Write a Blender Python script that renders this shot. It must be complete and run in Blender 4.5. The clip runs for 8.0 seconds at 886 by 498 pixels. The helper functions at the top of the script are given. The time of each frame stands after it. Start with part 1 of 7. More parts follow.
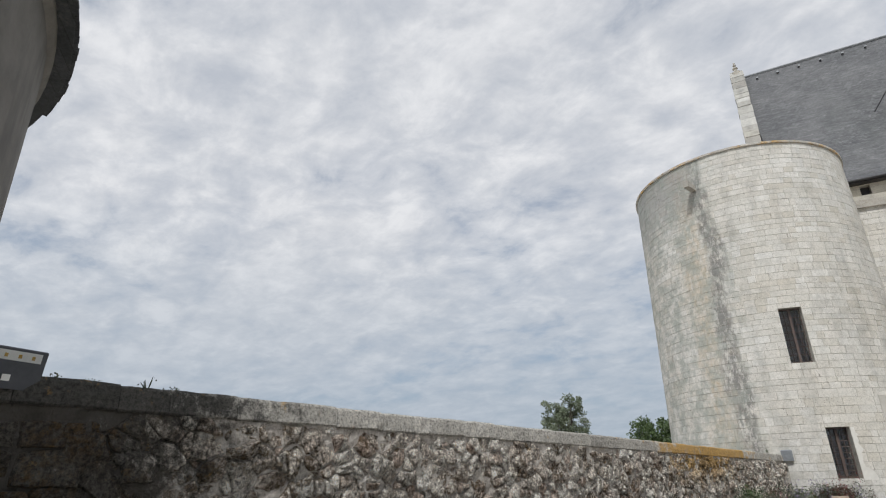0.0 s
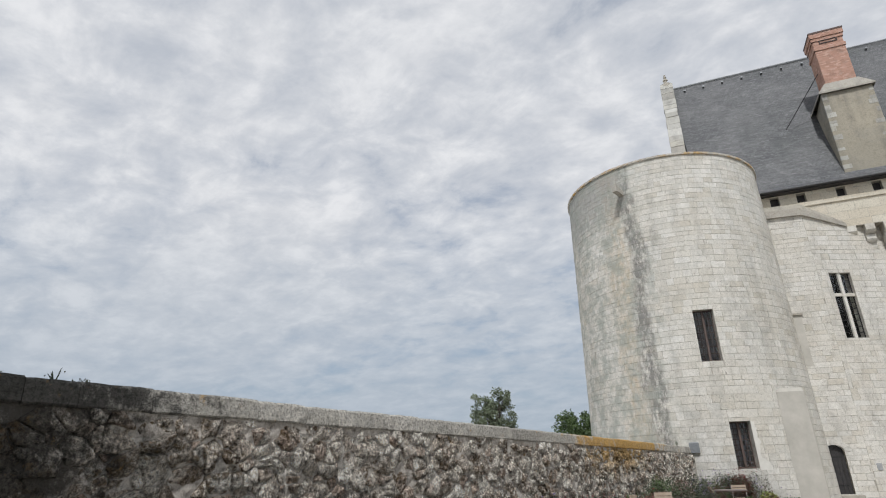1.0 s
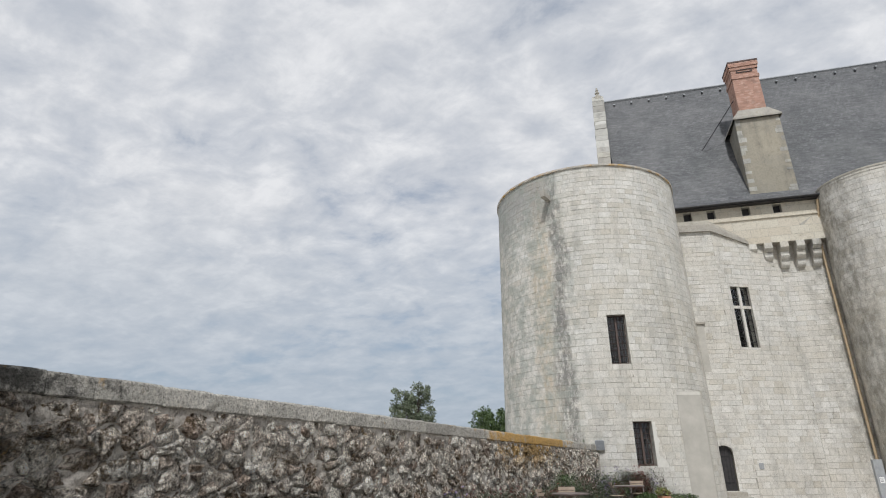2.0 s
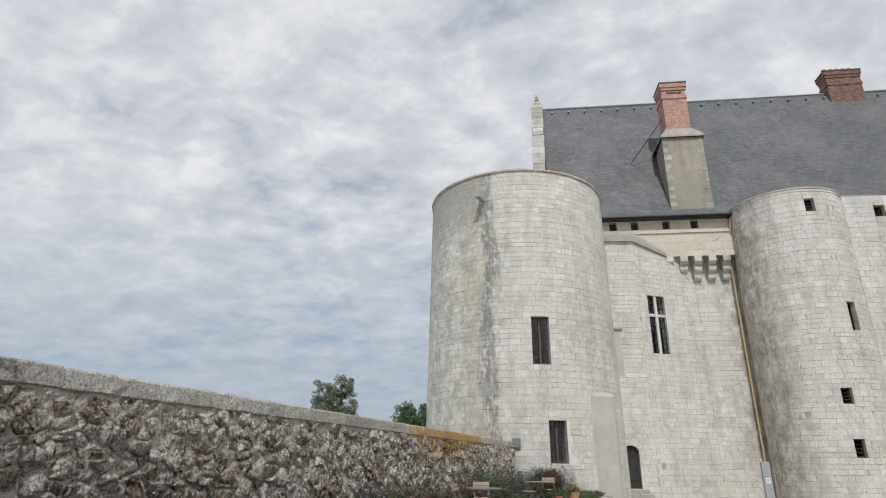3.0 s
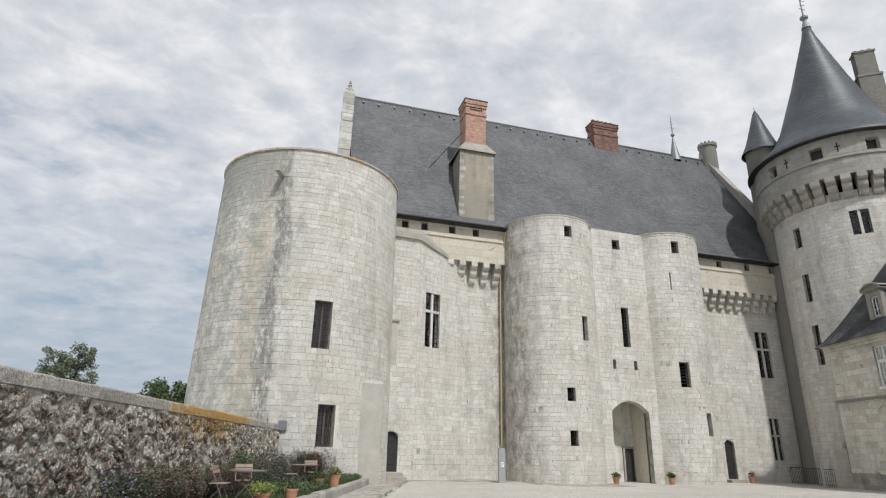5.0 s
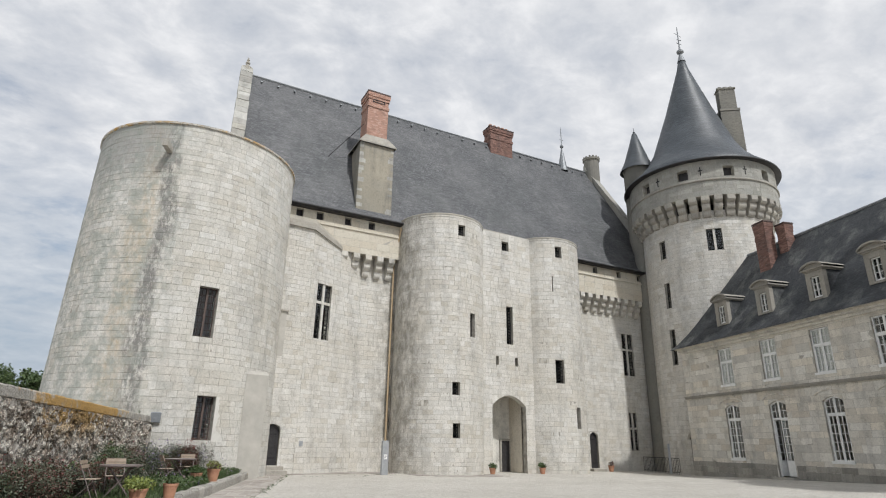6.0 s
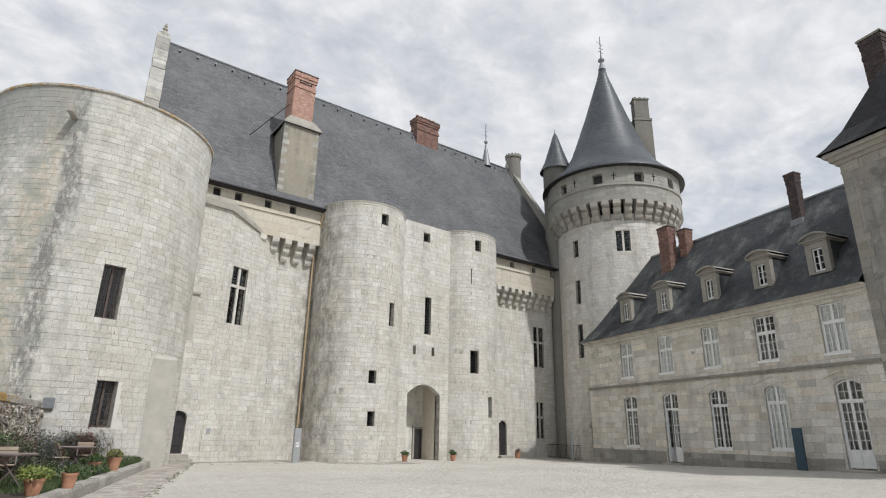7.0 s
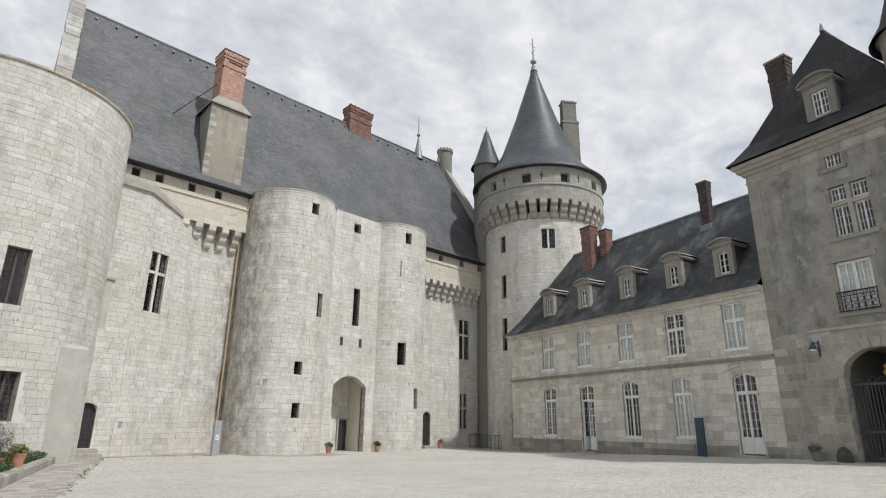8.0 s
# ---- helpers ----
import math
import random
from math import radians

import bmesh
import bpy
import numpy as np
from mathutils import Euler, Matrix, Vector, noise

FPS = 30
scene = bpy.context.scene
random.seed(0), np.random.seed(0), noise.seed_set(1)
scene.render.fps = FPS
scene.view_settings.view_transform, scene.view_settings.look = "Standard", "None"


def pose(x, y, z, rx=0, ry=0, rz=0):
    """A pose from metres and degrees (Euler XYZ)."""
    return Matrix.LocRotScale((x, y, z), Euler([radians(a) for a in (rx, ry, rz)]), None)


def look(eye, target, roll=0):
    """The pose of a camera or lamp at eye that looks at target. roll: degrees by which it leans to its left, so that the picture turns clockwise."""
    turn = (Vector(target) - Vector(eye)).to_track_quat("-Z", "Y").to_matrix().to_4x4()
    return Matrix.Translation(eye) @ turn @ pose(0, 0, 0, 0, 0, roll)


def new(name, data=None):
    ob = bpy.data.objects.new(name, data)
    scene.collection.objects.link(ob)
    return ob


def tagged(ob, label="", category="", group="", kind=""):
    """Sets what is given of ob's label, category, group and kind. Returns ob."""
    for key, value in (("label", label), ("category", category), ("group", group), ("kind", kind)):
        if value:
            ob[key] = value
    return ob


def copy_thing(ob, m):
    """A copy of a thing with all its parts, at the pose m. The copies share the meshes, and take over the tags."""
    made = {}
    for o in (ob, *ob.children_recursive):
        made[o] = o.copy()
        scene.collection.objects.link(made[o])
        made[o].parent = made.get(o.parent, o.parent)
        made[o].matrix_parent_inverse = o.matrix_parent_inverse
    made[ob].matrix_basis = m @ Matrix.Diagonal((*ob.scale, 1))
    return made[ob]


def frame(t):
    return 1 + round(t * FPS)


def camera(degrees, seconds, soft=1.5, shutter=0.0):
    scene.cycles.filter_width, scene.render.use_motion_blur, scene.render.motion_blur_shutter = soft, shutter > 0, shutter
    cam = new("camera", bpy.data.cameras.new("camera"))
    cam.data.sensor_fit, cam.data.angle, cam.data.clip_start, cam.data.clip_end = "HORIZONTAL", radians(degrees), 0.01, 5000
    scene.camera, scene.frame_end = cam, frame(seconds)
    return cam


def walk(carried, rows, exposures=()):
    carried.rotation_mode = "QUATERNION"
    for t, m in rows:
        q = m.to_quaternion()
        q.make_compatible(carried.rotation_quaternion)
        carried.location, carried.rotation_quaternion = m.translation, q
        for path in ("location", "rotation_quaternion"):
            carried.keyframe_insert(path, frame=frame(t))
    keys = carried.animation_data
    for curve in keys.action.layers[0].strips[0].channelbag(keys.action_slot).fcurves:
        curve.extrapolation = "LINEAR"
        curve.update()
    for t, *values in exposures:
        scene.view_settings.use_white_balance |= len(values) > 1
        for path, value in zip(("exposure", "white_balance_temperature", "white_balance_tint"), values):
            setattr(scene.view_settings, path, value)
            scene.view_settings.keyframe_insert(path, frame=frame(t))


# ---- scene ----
cam = camera(75.52, 8.0, soft=1.1)
SKY, SUN = 0.86, 2.7
PATH = [
    (0.0, pose(1.298, 0.229, 1.700, 112.24, 1.12, 28.49)),
    (0.5, pose(1.400, 0.205, 1.703, 111.84, 1.44, 25.46)),
    (1.0, pose(1.465, 0.150, 1.702, 111.40, 1.45, 21.91)),
    (1.5, pose(1.525, 0.115, 1.688, 111.02, 1.09, 17.99)),
    (3.0, pose(1.629, 0.088, 1.656, 110.25, -0.53, 6.57)),
    (3.5, pose(1.612, 0.060, 1.642, 110.03, -1.18, 2.72)),
    (4.0, pose(1.577, 0.055, 1.624, 109.74, -1.83, -2.12)),
    (4.5, pose(1.430, 0.066, 1.614, 109.46, -1.67, -9.34)),
    (6.0, pose(0.778, 0.010, 1.563, 108.90, -1.04, -27.98)),
    (6.5, pose(0.632, -0.040, 1.560, 108.42, -1.13, -32.80)),
    (7.0, pose(0.455, -0.030, 1.560, 107.96, -1.11, -36.62)),
    (7.5, pose(0.248, 0.000, 1.572, 107.49, -0.88, -40.12)),
    (8.0, pose(0.060, 0.020, 1.589, 107.21, -0.72, -44.30)),
]
walk(cam, PATH, [(0.0, 0.02, 6400, 10), (1.5, 0.03, 6400, 10), (3.5, 0.06, 6400, 10), (4.5, 0.12, 6420, 10), (6.0, 0.14, 6440, 10), (8.0, 0.15, 6440, 10)])

# ---------------------------------------------------------------- light
world = bpy.data.worlds.new("world")
scene.world = world
world.use_nodes = True
SUN_TO = Vector((0.095, -0.608, 0.788)).normalized()


def node(tree, kind, ins=(), **props):
    n = tree.nodes.new(kind)
    if kind == "ShaderNodeTexSky":
        n.sky_type, n.sun_disc, n.air_density, n.dust_density = "NISHITA", False, 1.0, 2.0
        n.sun_elevation, n.sun_rotation = math.asin(SUN_TO.z), math.atan2(SUN_TO.x, SUN_TO.y)
    if "operation" in props:
        n.operation = props["operation"]
    if "blend_type" in props:
        n.blend_type = props["blend_type"]
    for key, value in dict(ins).items():
        if isinstance(value, bpy.types.NodeSocket):
            tree.links.new(value, n.inputs[key])
        else:
            n.inputs[key].default_value = value
    return n


def math_node(tree, op, a, b=0.0, clamp=False):
    n = tree.nodes.new("ShaderNodeMath")
    n.operation, n.use_clamp = op, clamp
    for i, v in enumerate((a, b)):
        if isinstance(v, bpy.types.NodeSocket):
            tree.links.new(v, n.inputs[i])
        else:
            n.inputs[i].default_value = v
    return n.outputs[0]


def ramp(tree, fac, stops):
    n = tree.nodes.new("ShaderNodeValToRGB")
    e = n.color_ramp.elements
    while len(e) < len(stops):
        e.new(0.5)
    for el, (p, c) in zip(e, stops):
        el.position = p
        el.color = (c, c, c, 1) if isinstance(c, (int, float)) else (*c, 1)
    tree.links.new(fac, n.inputs[0])
    return n.outputs[0]


def mix(tree, fac, a, b, blend="MIX"):
    n = tree.nodes.new("ShaderNodeMix")
    n.data_type, n.blend_type = "RGBA", blend
    for i, v in ((0, fac), (6, a), (7, b)):
        if isinstance(v, bpy.types.NodeSocket):
            tree.links.new(v, n.inputs[i])
        else:
            n.inputs[i].default_value = v if i == 0 else (*v, 1)
    return n.outputs[2]


def build_sky():
    t = world.node_tree
    t.nodes.clear()
    sky = node(t, "ShaderNodeTexSky")
    co = node(t, "ShaderNodeTexCoord").outputs["Generated"]
    sep = node(t, "ShaderNodeSeparateXYZ", {0: co})
    h = math_node(t, "ADD", math_node(t, "MAXIMUM", sep.outputs[2], 0.0), 0.24)
    flat = node(t, "ShaderNodeCombineXYZ", {0: math_node(t, "DIVIDE", sep.outputs[0], h), 1: math_node(t, "DIVIDE", sep.outputs[1], h), 2: 0.35})
    turned = node(t, "ShaderNodeMapping", {"Vector": flat.outputs[0], "Rotation": (0, 0, 0.5), "Scale": (1.0, 1.2, 1)})
    big = node(t, "ShaderNodeTexNoise", {"Vector": turned.outputs[0], "Scale": 0.9, "Detail": 5.0, "Roughness": 0.55, "Distortion": 0.3})
    fine = node(t, "ShaderNodeTexNoise", {"Vector": turned.outputs[0], "Scale": 5.6, "Detail": 9.0, "Roughness": 0.6, "Distortion": 0.25})
    both = math_node(t, "ADD", math_node(t, "MULTIPLY", big.outputs[0], 0.62), math_node(t, "MULTIPLY", fine.outputs[0], 0.38))
    cover = ramp(t, both, [(0.34, 0.0), (0.46, 0.8), (0.56, 1.0)])
    small = node(t, "ShaderNodeTexNoise", {"Vector": turned.outputs[0], "Scale": 15.0, "Detail": 5.0, "Roughness": 0.55, "Distortion": 0.4})
    tuft = math_node(t, "ADD", math_node(t, "MULTIPLY", fine.outputs[0], 0.68), math_node(t, "MULTIPLY", small.outputs[0], 0.32))
    puff = ramp(t, tuft, [(0.36, (0.655, 0.68, 0.725)), (0.5, (0.765, 0.78, 0.81)), (0.63, (0.91, 0.915, 0.93))])
    blue = mix(t, 0.35, node(t, "ShaderNodeMixRGB", {0: 1.0, 1: sky.outputs[0], 2: (0.12, 0.12, 0.12, 1)}, blend_type="MULTIPLY").outputs[0], (0.40, 0.50, 0.62))
    col = mix(t, cover, blue, puff)
    # thin haze low over the horizon
    low = ramp(t, sep.outputs[2], [(0.0, 1.0), (0.12, 0.8), (0.42, 0.0)])
    col = mix(t, math_node(t, "MULTIPLY", low, 0.82), col, (0.385, 0.47, 0.565))
    bg = node(t, "ShaderNodeBackground", {"Color": col, "Strength": SKY})
    t.links.new(bg.outputs[0], node(t, "ShaderNodeOutputWorld").inputs[0])


build_sky()
sun = new("sun", bpy.data.lights.new("sun", "SUN"))
sun.data.energy, sun.data.angle, sun.data.color = SUN, radians(2.0), (1.0, 0.995, 0.98)
sun.matrix_world = look(SUN_TO * 80, (0, 0, 0))

# ---------------------------------------------------------------- materials


def material(name, build, rough=0.85, metal=0.0):
    m = bpy.data.materials.new(name)
    m.use_nodes = True
    t = m.node_tree
    b = t.nodes["Principled BSDF"]
    b.inputs["Roughness"].default_value, b.inputs["Metallic"].default_value = rough, metal
    build(t, b)
    return m


def place(t):
    return node(t, "ShaderNodeNewGeometry").outputs["Position"]


def chance(t):
    """One random value for each loose piece, whether an object or an island."""
    a = node(t, "ShaderNodeObjectInfo").outputs["Random"]
    b = node(t, "ShaderNodeNewGeometry").outputs["Random Per Island"]
    return math_node(t, "FRACT", math_node(t, "ADD", a, b))


def noise_at(t, vec, scale, detail=4.0, rough=0.6):
    return node(t, "ShaderNodeTexNoise", {"Vector": vec, "Scale": scale, "Detail": detail, "Roughness": rough}).outputs[0]


def stretched(t, vec, s, r=(0, 0, 0)):
    return node(t, "ShaderNodeMapping", {"Vector": vec, "Scale": s, "Rotation": r}).outputs[0]


def bump(t, b, height, strength, dist=0.02):
    n = node(t, "ShaderNodeBump", {"Height": height, "Strength": strength, "Distance": dist})
    t.links.new(n.outputs[0], b.inputs["Normal"])


def set_color(t, b, col):
    t.links.new(col, b.inputs["Base Color"])


def limestone(tones, grime=0.5, grime_col=(0.10, 0.10, 0.095), streak=None, warm=0.3, rough=0.9):
    def build(t, b):
        p = place(t)
        r = chance(t)
        n = len(tones)
        col = ramp(t, r, [(i / (n - 1), c) for i, c in enumerate(tones)])
        blotch = noise_at(t, p, 0.32, 5)
        col = mix(t, ramp(t, blotch, [(0.45, 0.0), (0.7, warm)]), col, (0.50, 0.44, 0.34))
        fine = noise_at(t, p, 14.0, 5, 0.7)
        col = mix(t, 0.8, col, ramp(t, fine, [(0.28, (0.66, 0.65, 0.64)), (0.5, (0.96, 0.96, 0.96)), (0.72, (1.08, 1.08, 1.08))]), "MULTIPLY")
        worn = noise_at(t, p, 4.5, 7, 0.75)
        col = mix(t, 0.55, col, ramp(t, worn, [(0.32, (0.62, 0.59, 0.54)), (0.45, (0.99, 0.99, 0.99)), (0.7, (1.06, 1.06, 1.06))]), "MULTIPLY")
        runs = noise_at(t, stretched(t, p, (1.1, 1.1, 0.16)), 1.3, 5, 0.65)
        mid = noise_at(t, p, 2.2, 5, 0.7)
        dirt = math_node(t, "MULTIPLY", ramp(t, runs, [(0.47, 0.0), (0.72, 1.0)]), ramp(t, mid, [(0.35, 0.15), (0.7, 1.0)]))
        col = mix(t, math_node(t, "MULTIPLY", dirt, grime), col, grime_col)
        damp = math_node(t, "MULTIPLY", ramp(t, noise_at(t, p, 0.55, 6, 0.7), [(0.5, 0.0), (0.68, 1.0)]), ramp(t, noise_at(t, p, 3.4, 6, 0.75), [(0.4, 0.2), (0.62, 1.0)]))
        col = mix(t, math_node(t, "MULTIPLY", damp, grime * 0.8), col, (0.27, 0.26, 0.235))
        if streak:
            col = streak(t, p, col)
        pits = node(t, "ShaderNodeTexVoronoi", {"Vector": p, "Scale": 11.0}).outputs["Distance"]
        spots = math_node(t, "MULTIPLY", ramp(t, pits, [(0.06, 1.0), (0.2, 0.0)]), ramp(t, noise_at(t, p, 1.1, 6, 0.7), [(0.46, 0.0), (0.58, 0.9)]))
        col = mix(t, spots, col, (0.14, 0.13, 0.11))
        set_color(t, b, col)
        bump(t, b, math_node(t, "ADD", fine, math_node(t, "MULTIPLY", noise_at(t, p, 45.0), 0.5)), 0.45, 0.03)
    return material("limestone", build, rough)


PALE = [(0.645, 0.622, 0.572), (0.60, 0.577, 0.527), (0.695, 0.675, 0.628), (0.632, 0.602, 0.542), (0.672, 0.652, 0.607), (0.572, 0.537, 0.47), (0.66, 0.637, 0.585), (0.61, 0.593, 0.55), (0.705, 0.687, 0.643), (0.637, 0.605, 0.55)]


def tower_streaks_flank(t, p, col):
    """Dark and ochre weather streaks that run down the big tower below its spout, and shade painted on its left flank.
    """
    v = node(t, "ShaderNodeVectorMath", {0: p, 1: (2.2, 31.5, 0)}, operation="SUBTRACT").outputs[0]
    s = node(t, "ShaderNodeSeparateXYZ", {0: v})
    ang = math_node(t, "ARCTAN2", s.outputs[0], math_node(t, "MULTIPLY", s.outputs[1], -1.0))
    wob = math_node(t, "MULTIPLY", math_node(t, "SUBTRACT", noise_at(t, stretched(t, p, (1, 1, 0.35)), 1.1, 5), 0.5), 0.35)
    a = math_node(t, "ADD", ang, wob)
    rag = noise_at(t, stretched(t, p, (1, 1, 0.5)), 4.2, 8, 0.78)

    def band(center, width, lo, hi):
        d = math_node(t, "ABSOLUTE", math_node(t, "SUBTRACT", a, center))
        edge = ramp(t, math_node(t, "DIVIDE", d, width), [(0.35, 1.0), (1.0, 0.0)])
        return math_node(t, "MULTIPLY", edge, ramp(t, rag, [(lo, 0.0), (hi, 1.0)]))
    col = mix(t, math_node(t, "MULTIPLY", band(-0.50, 0.16, 0.38, 0.6), 0.55), col, (0.42, 0.31, 0.17))
    col = mix(t, math_node(t, "MULTIPLY", band(-0.31, 0.11, 0.41, 0.54), 0.78), col, (0.105, 0.10, 0.095))
    # grey weathering and painted shade cap the left flank, with a ragged lower edge
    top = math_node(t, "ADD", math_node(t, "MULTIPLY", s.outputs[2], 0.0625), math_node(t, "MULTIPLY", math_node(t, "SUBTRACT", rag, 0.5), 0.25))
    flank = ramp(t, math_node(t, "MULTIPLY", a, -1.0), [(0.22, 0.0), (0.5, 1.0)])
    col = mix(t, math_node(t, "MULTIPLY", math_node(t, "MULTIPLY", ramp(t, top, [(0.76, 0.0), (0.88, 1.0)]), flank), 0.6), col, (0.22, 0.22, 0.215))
    # grey-green mottling, with the darker left side's shade painted into the colour
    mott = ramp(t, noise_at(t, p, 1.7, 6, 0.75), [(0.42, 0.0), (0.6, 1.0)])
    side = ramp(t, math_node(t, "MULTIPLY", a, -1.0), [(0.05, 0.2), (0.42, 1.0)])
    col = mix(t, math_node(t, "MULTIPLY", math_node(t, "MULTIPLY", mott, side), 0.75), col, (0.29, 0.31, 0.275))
    return col


def corner_grime(t, p, col):
    """Grey-brown grime where the curtain wall meets the gate tower, by the downpipe."""
    s = node(t, "ShaderNodeSeparateXYZ", {0: p})
    d = math_node(t, "ABSOLUTE", math_node(t, "SUBTRACT", math_node(t, "ADD", s.outputs[0], math_node(t, "MULTIPLY", noise_at(t, p, 1.2, 5), 1.2)), 15.1))
    edge = ramp(t, math_node(t, "DIVIDE", d, 1.5), [(0.2, 1.0), (0.9, 0.0)])
    rag = ramp(t, noise_at(t, stretched(t, p, (1, 1, 0.6)), 2.2, 6, 0.75), [(0.4, 0.0), (0.6, 1.0)])
    return mix(t, math_node(t, "MULTIPLY", math_node(t, "MULTIPLY", edge, rag), 0.7), col, (0.19, 0.175, 0.145))


STONE = limestone(PALE, 0.5, streak=corner_grime)
STONE_BREAST = limestone([(0.30, 0.275, 0.22), (0.36, 0.33, 0.27)], 0.9, warm=0.5)
STONE_LICHEN = limestone([(0.33, 0.32, 0.29), (0.46, 0.45, 0.41), (0.29, 0.28, 0.255), (0.52, 0.51, 0.475), (0.40, 0.385, 0.34)], 0.8, warm=0.2)
STONE_DRUM = limestone([(0.29, 0.285, 0.25), (0.36, 0.35, 0.315), (0.33, 0.325, 0.295), (0.4, 0.39, 0.35)], 0.6, warm=0.15)
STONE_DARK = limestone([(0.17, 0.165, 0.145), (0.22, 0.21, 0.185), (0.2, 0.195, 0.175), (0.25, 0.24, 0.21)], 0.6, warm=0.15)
STONE_TOWER = limestone(PALE, 0.5, streak=tower_streaks_flank)
STONE_GREY = limestone([(0.34, 0.32, 0.28), (0.42, 0.39, 0.34), (0.38, 0.36, 0.32), (0.47, 0.44, 0.38), (0.31, 0.29, 0.26)], 0.6, warm=0.25)
STONE_DORMER = limestone([(0.24, 0.225, 0.195), (0.32, 0.30, 0.26), (0.28, 0.265, 0.235)], 0.7, warm=0.15)
STONE_PLINTH = limestone([(0.21, 0.2, 0.18), (0.38, 0.36, 0.32), (0.26, 0.25, 0.225), (0.45, 0.42, 0.37), (0.31, 0.295, 0.265)], 0.95, warm=0.1)
STONE_PAV = limestone([(0.28, 0.26, 0.225), (0.40, 0.37, 0.32), (0.33, 0.305, 0.265), (0.52, 0.48, 0.42), (0.25, 0.235, 0.205), (0.44, 0.41, 0.35)], 0.95, warm=0.2)
STONE_NEW = limestone([(0.60, 0.55, 0.45), (0.64, 0.60, 0.51), (0.57, 0.51, 0.41), (0.62, 0.57, 0.48)], 0.12, warm=0.1)
STONE_WING = limestone([(0.70, 0.66, 0.58), (0.60, 0.57, 0.51), (0.77, 0.74, 0.67), (0.50, 0.48, 0.435), (0.74, 0.68, 0.575), (0.66, 0.64, 0.58), (0.56, 0.50, 0.41), (0.73, 0.71, 0.65)], 0.6, warm=0.15)


def mortar_build(t, b):
    p = place(t)
    col = ramp(t, noise_at(t, p, 3.0, 6), [(0.3, (0.25, 0.232, 0.198)), (0.7, (0.52, 0.495, 0.44))])
    set_color(t, b, col)
    bump(t, b, noise_at(t, p, 40.0), 0.5, 0.02)


MORTAR = material("mortar", mortar_build, 0.95)


def render_build(t, b):
    p = place(t)
    col = ramp(t, noise_at(t, p, 0.7, 6, 0.65), [(0.3, (0.15, 0.148, 0.135)), (0.5, (0.24, 0.235, 0.215)), (0.7, (0.37, 0.355, 0.32))])
    pink = noise_at(t, p, 0.45, 5, 0.6)
    col = mix(t, ramp(t, pink, [(0.42, 0.0), (0.6, 0.7)]), col, (0.35, 0.31, 0.28))
    runs = noise_at(t, stretched(t, p, (1, 1, 0.12)), 1.6, 5)
    col = mix(t, ramp(t, runs, [(0.5, 0.0), (0.68, 0.6)]), col, (0.115, 0.115, 0.105))
    bare = noise_at(t, p, 1.9, 7, 0.75)
    col = mix(t, ramp(t, bare, [(0.56, 0.0), (0.66, 0.6)]), col, (0.44, 0.425, 0.38))
    col = mix(t, ramp(t, noise_at(t, p, 1.1, 6, 0.75), [(0.54, 0.0), (0.68, 0.7)]), col, (0.11, 0.105, 0.095))
    set_color(t, b, col)
    bump(t, b, math_node(t, "ADD", noise_at(t, p, 25.0), noise_at(t, p, 4.0)), 0.5, 0.03)


RENDER = material("lime_render", render_build, 0.92)


# darker copy of the lime render: the near tower's shade in its colour
def shaded_render_build(t, b):
    p = place(t)
    col = ramp(t, noise_at(t, p, 0.9, 6, 0.65), [(0.3, (0.10, 0.092, 0.08)), (0.5, (0.165, 0.152, 0.132)), (0.7, (0.22, 0.205, 0.18))])
    runs = noise_at(t, stretched(t, p, (1, 1, 0.2)), 2.2, 5)
    col = mix(t, ramp(t, runs, [(0.5, 0.0), (0.7, 0.6)]), col, (0.075, 0.068, 0.06))
    set_color(t, b, col)
    bump(t, b, math_node(t, "ADD", noise_at(t, p, 25.0), noise_at(t, p, 4.0)), 0.4, 0.03)


RENDER_SHADED = material("shaded_render", shaded_render_build, 0.92)


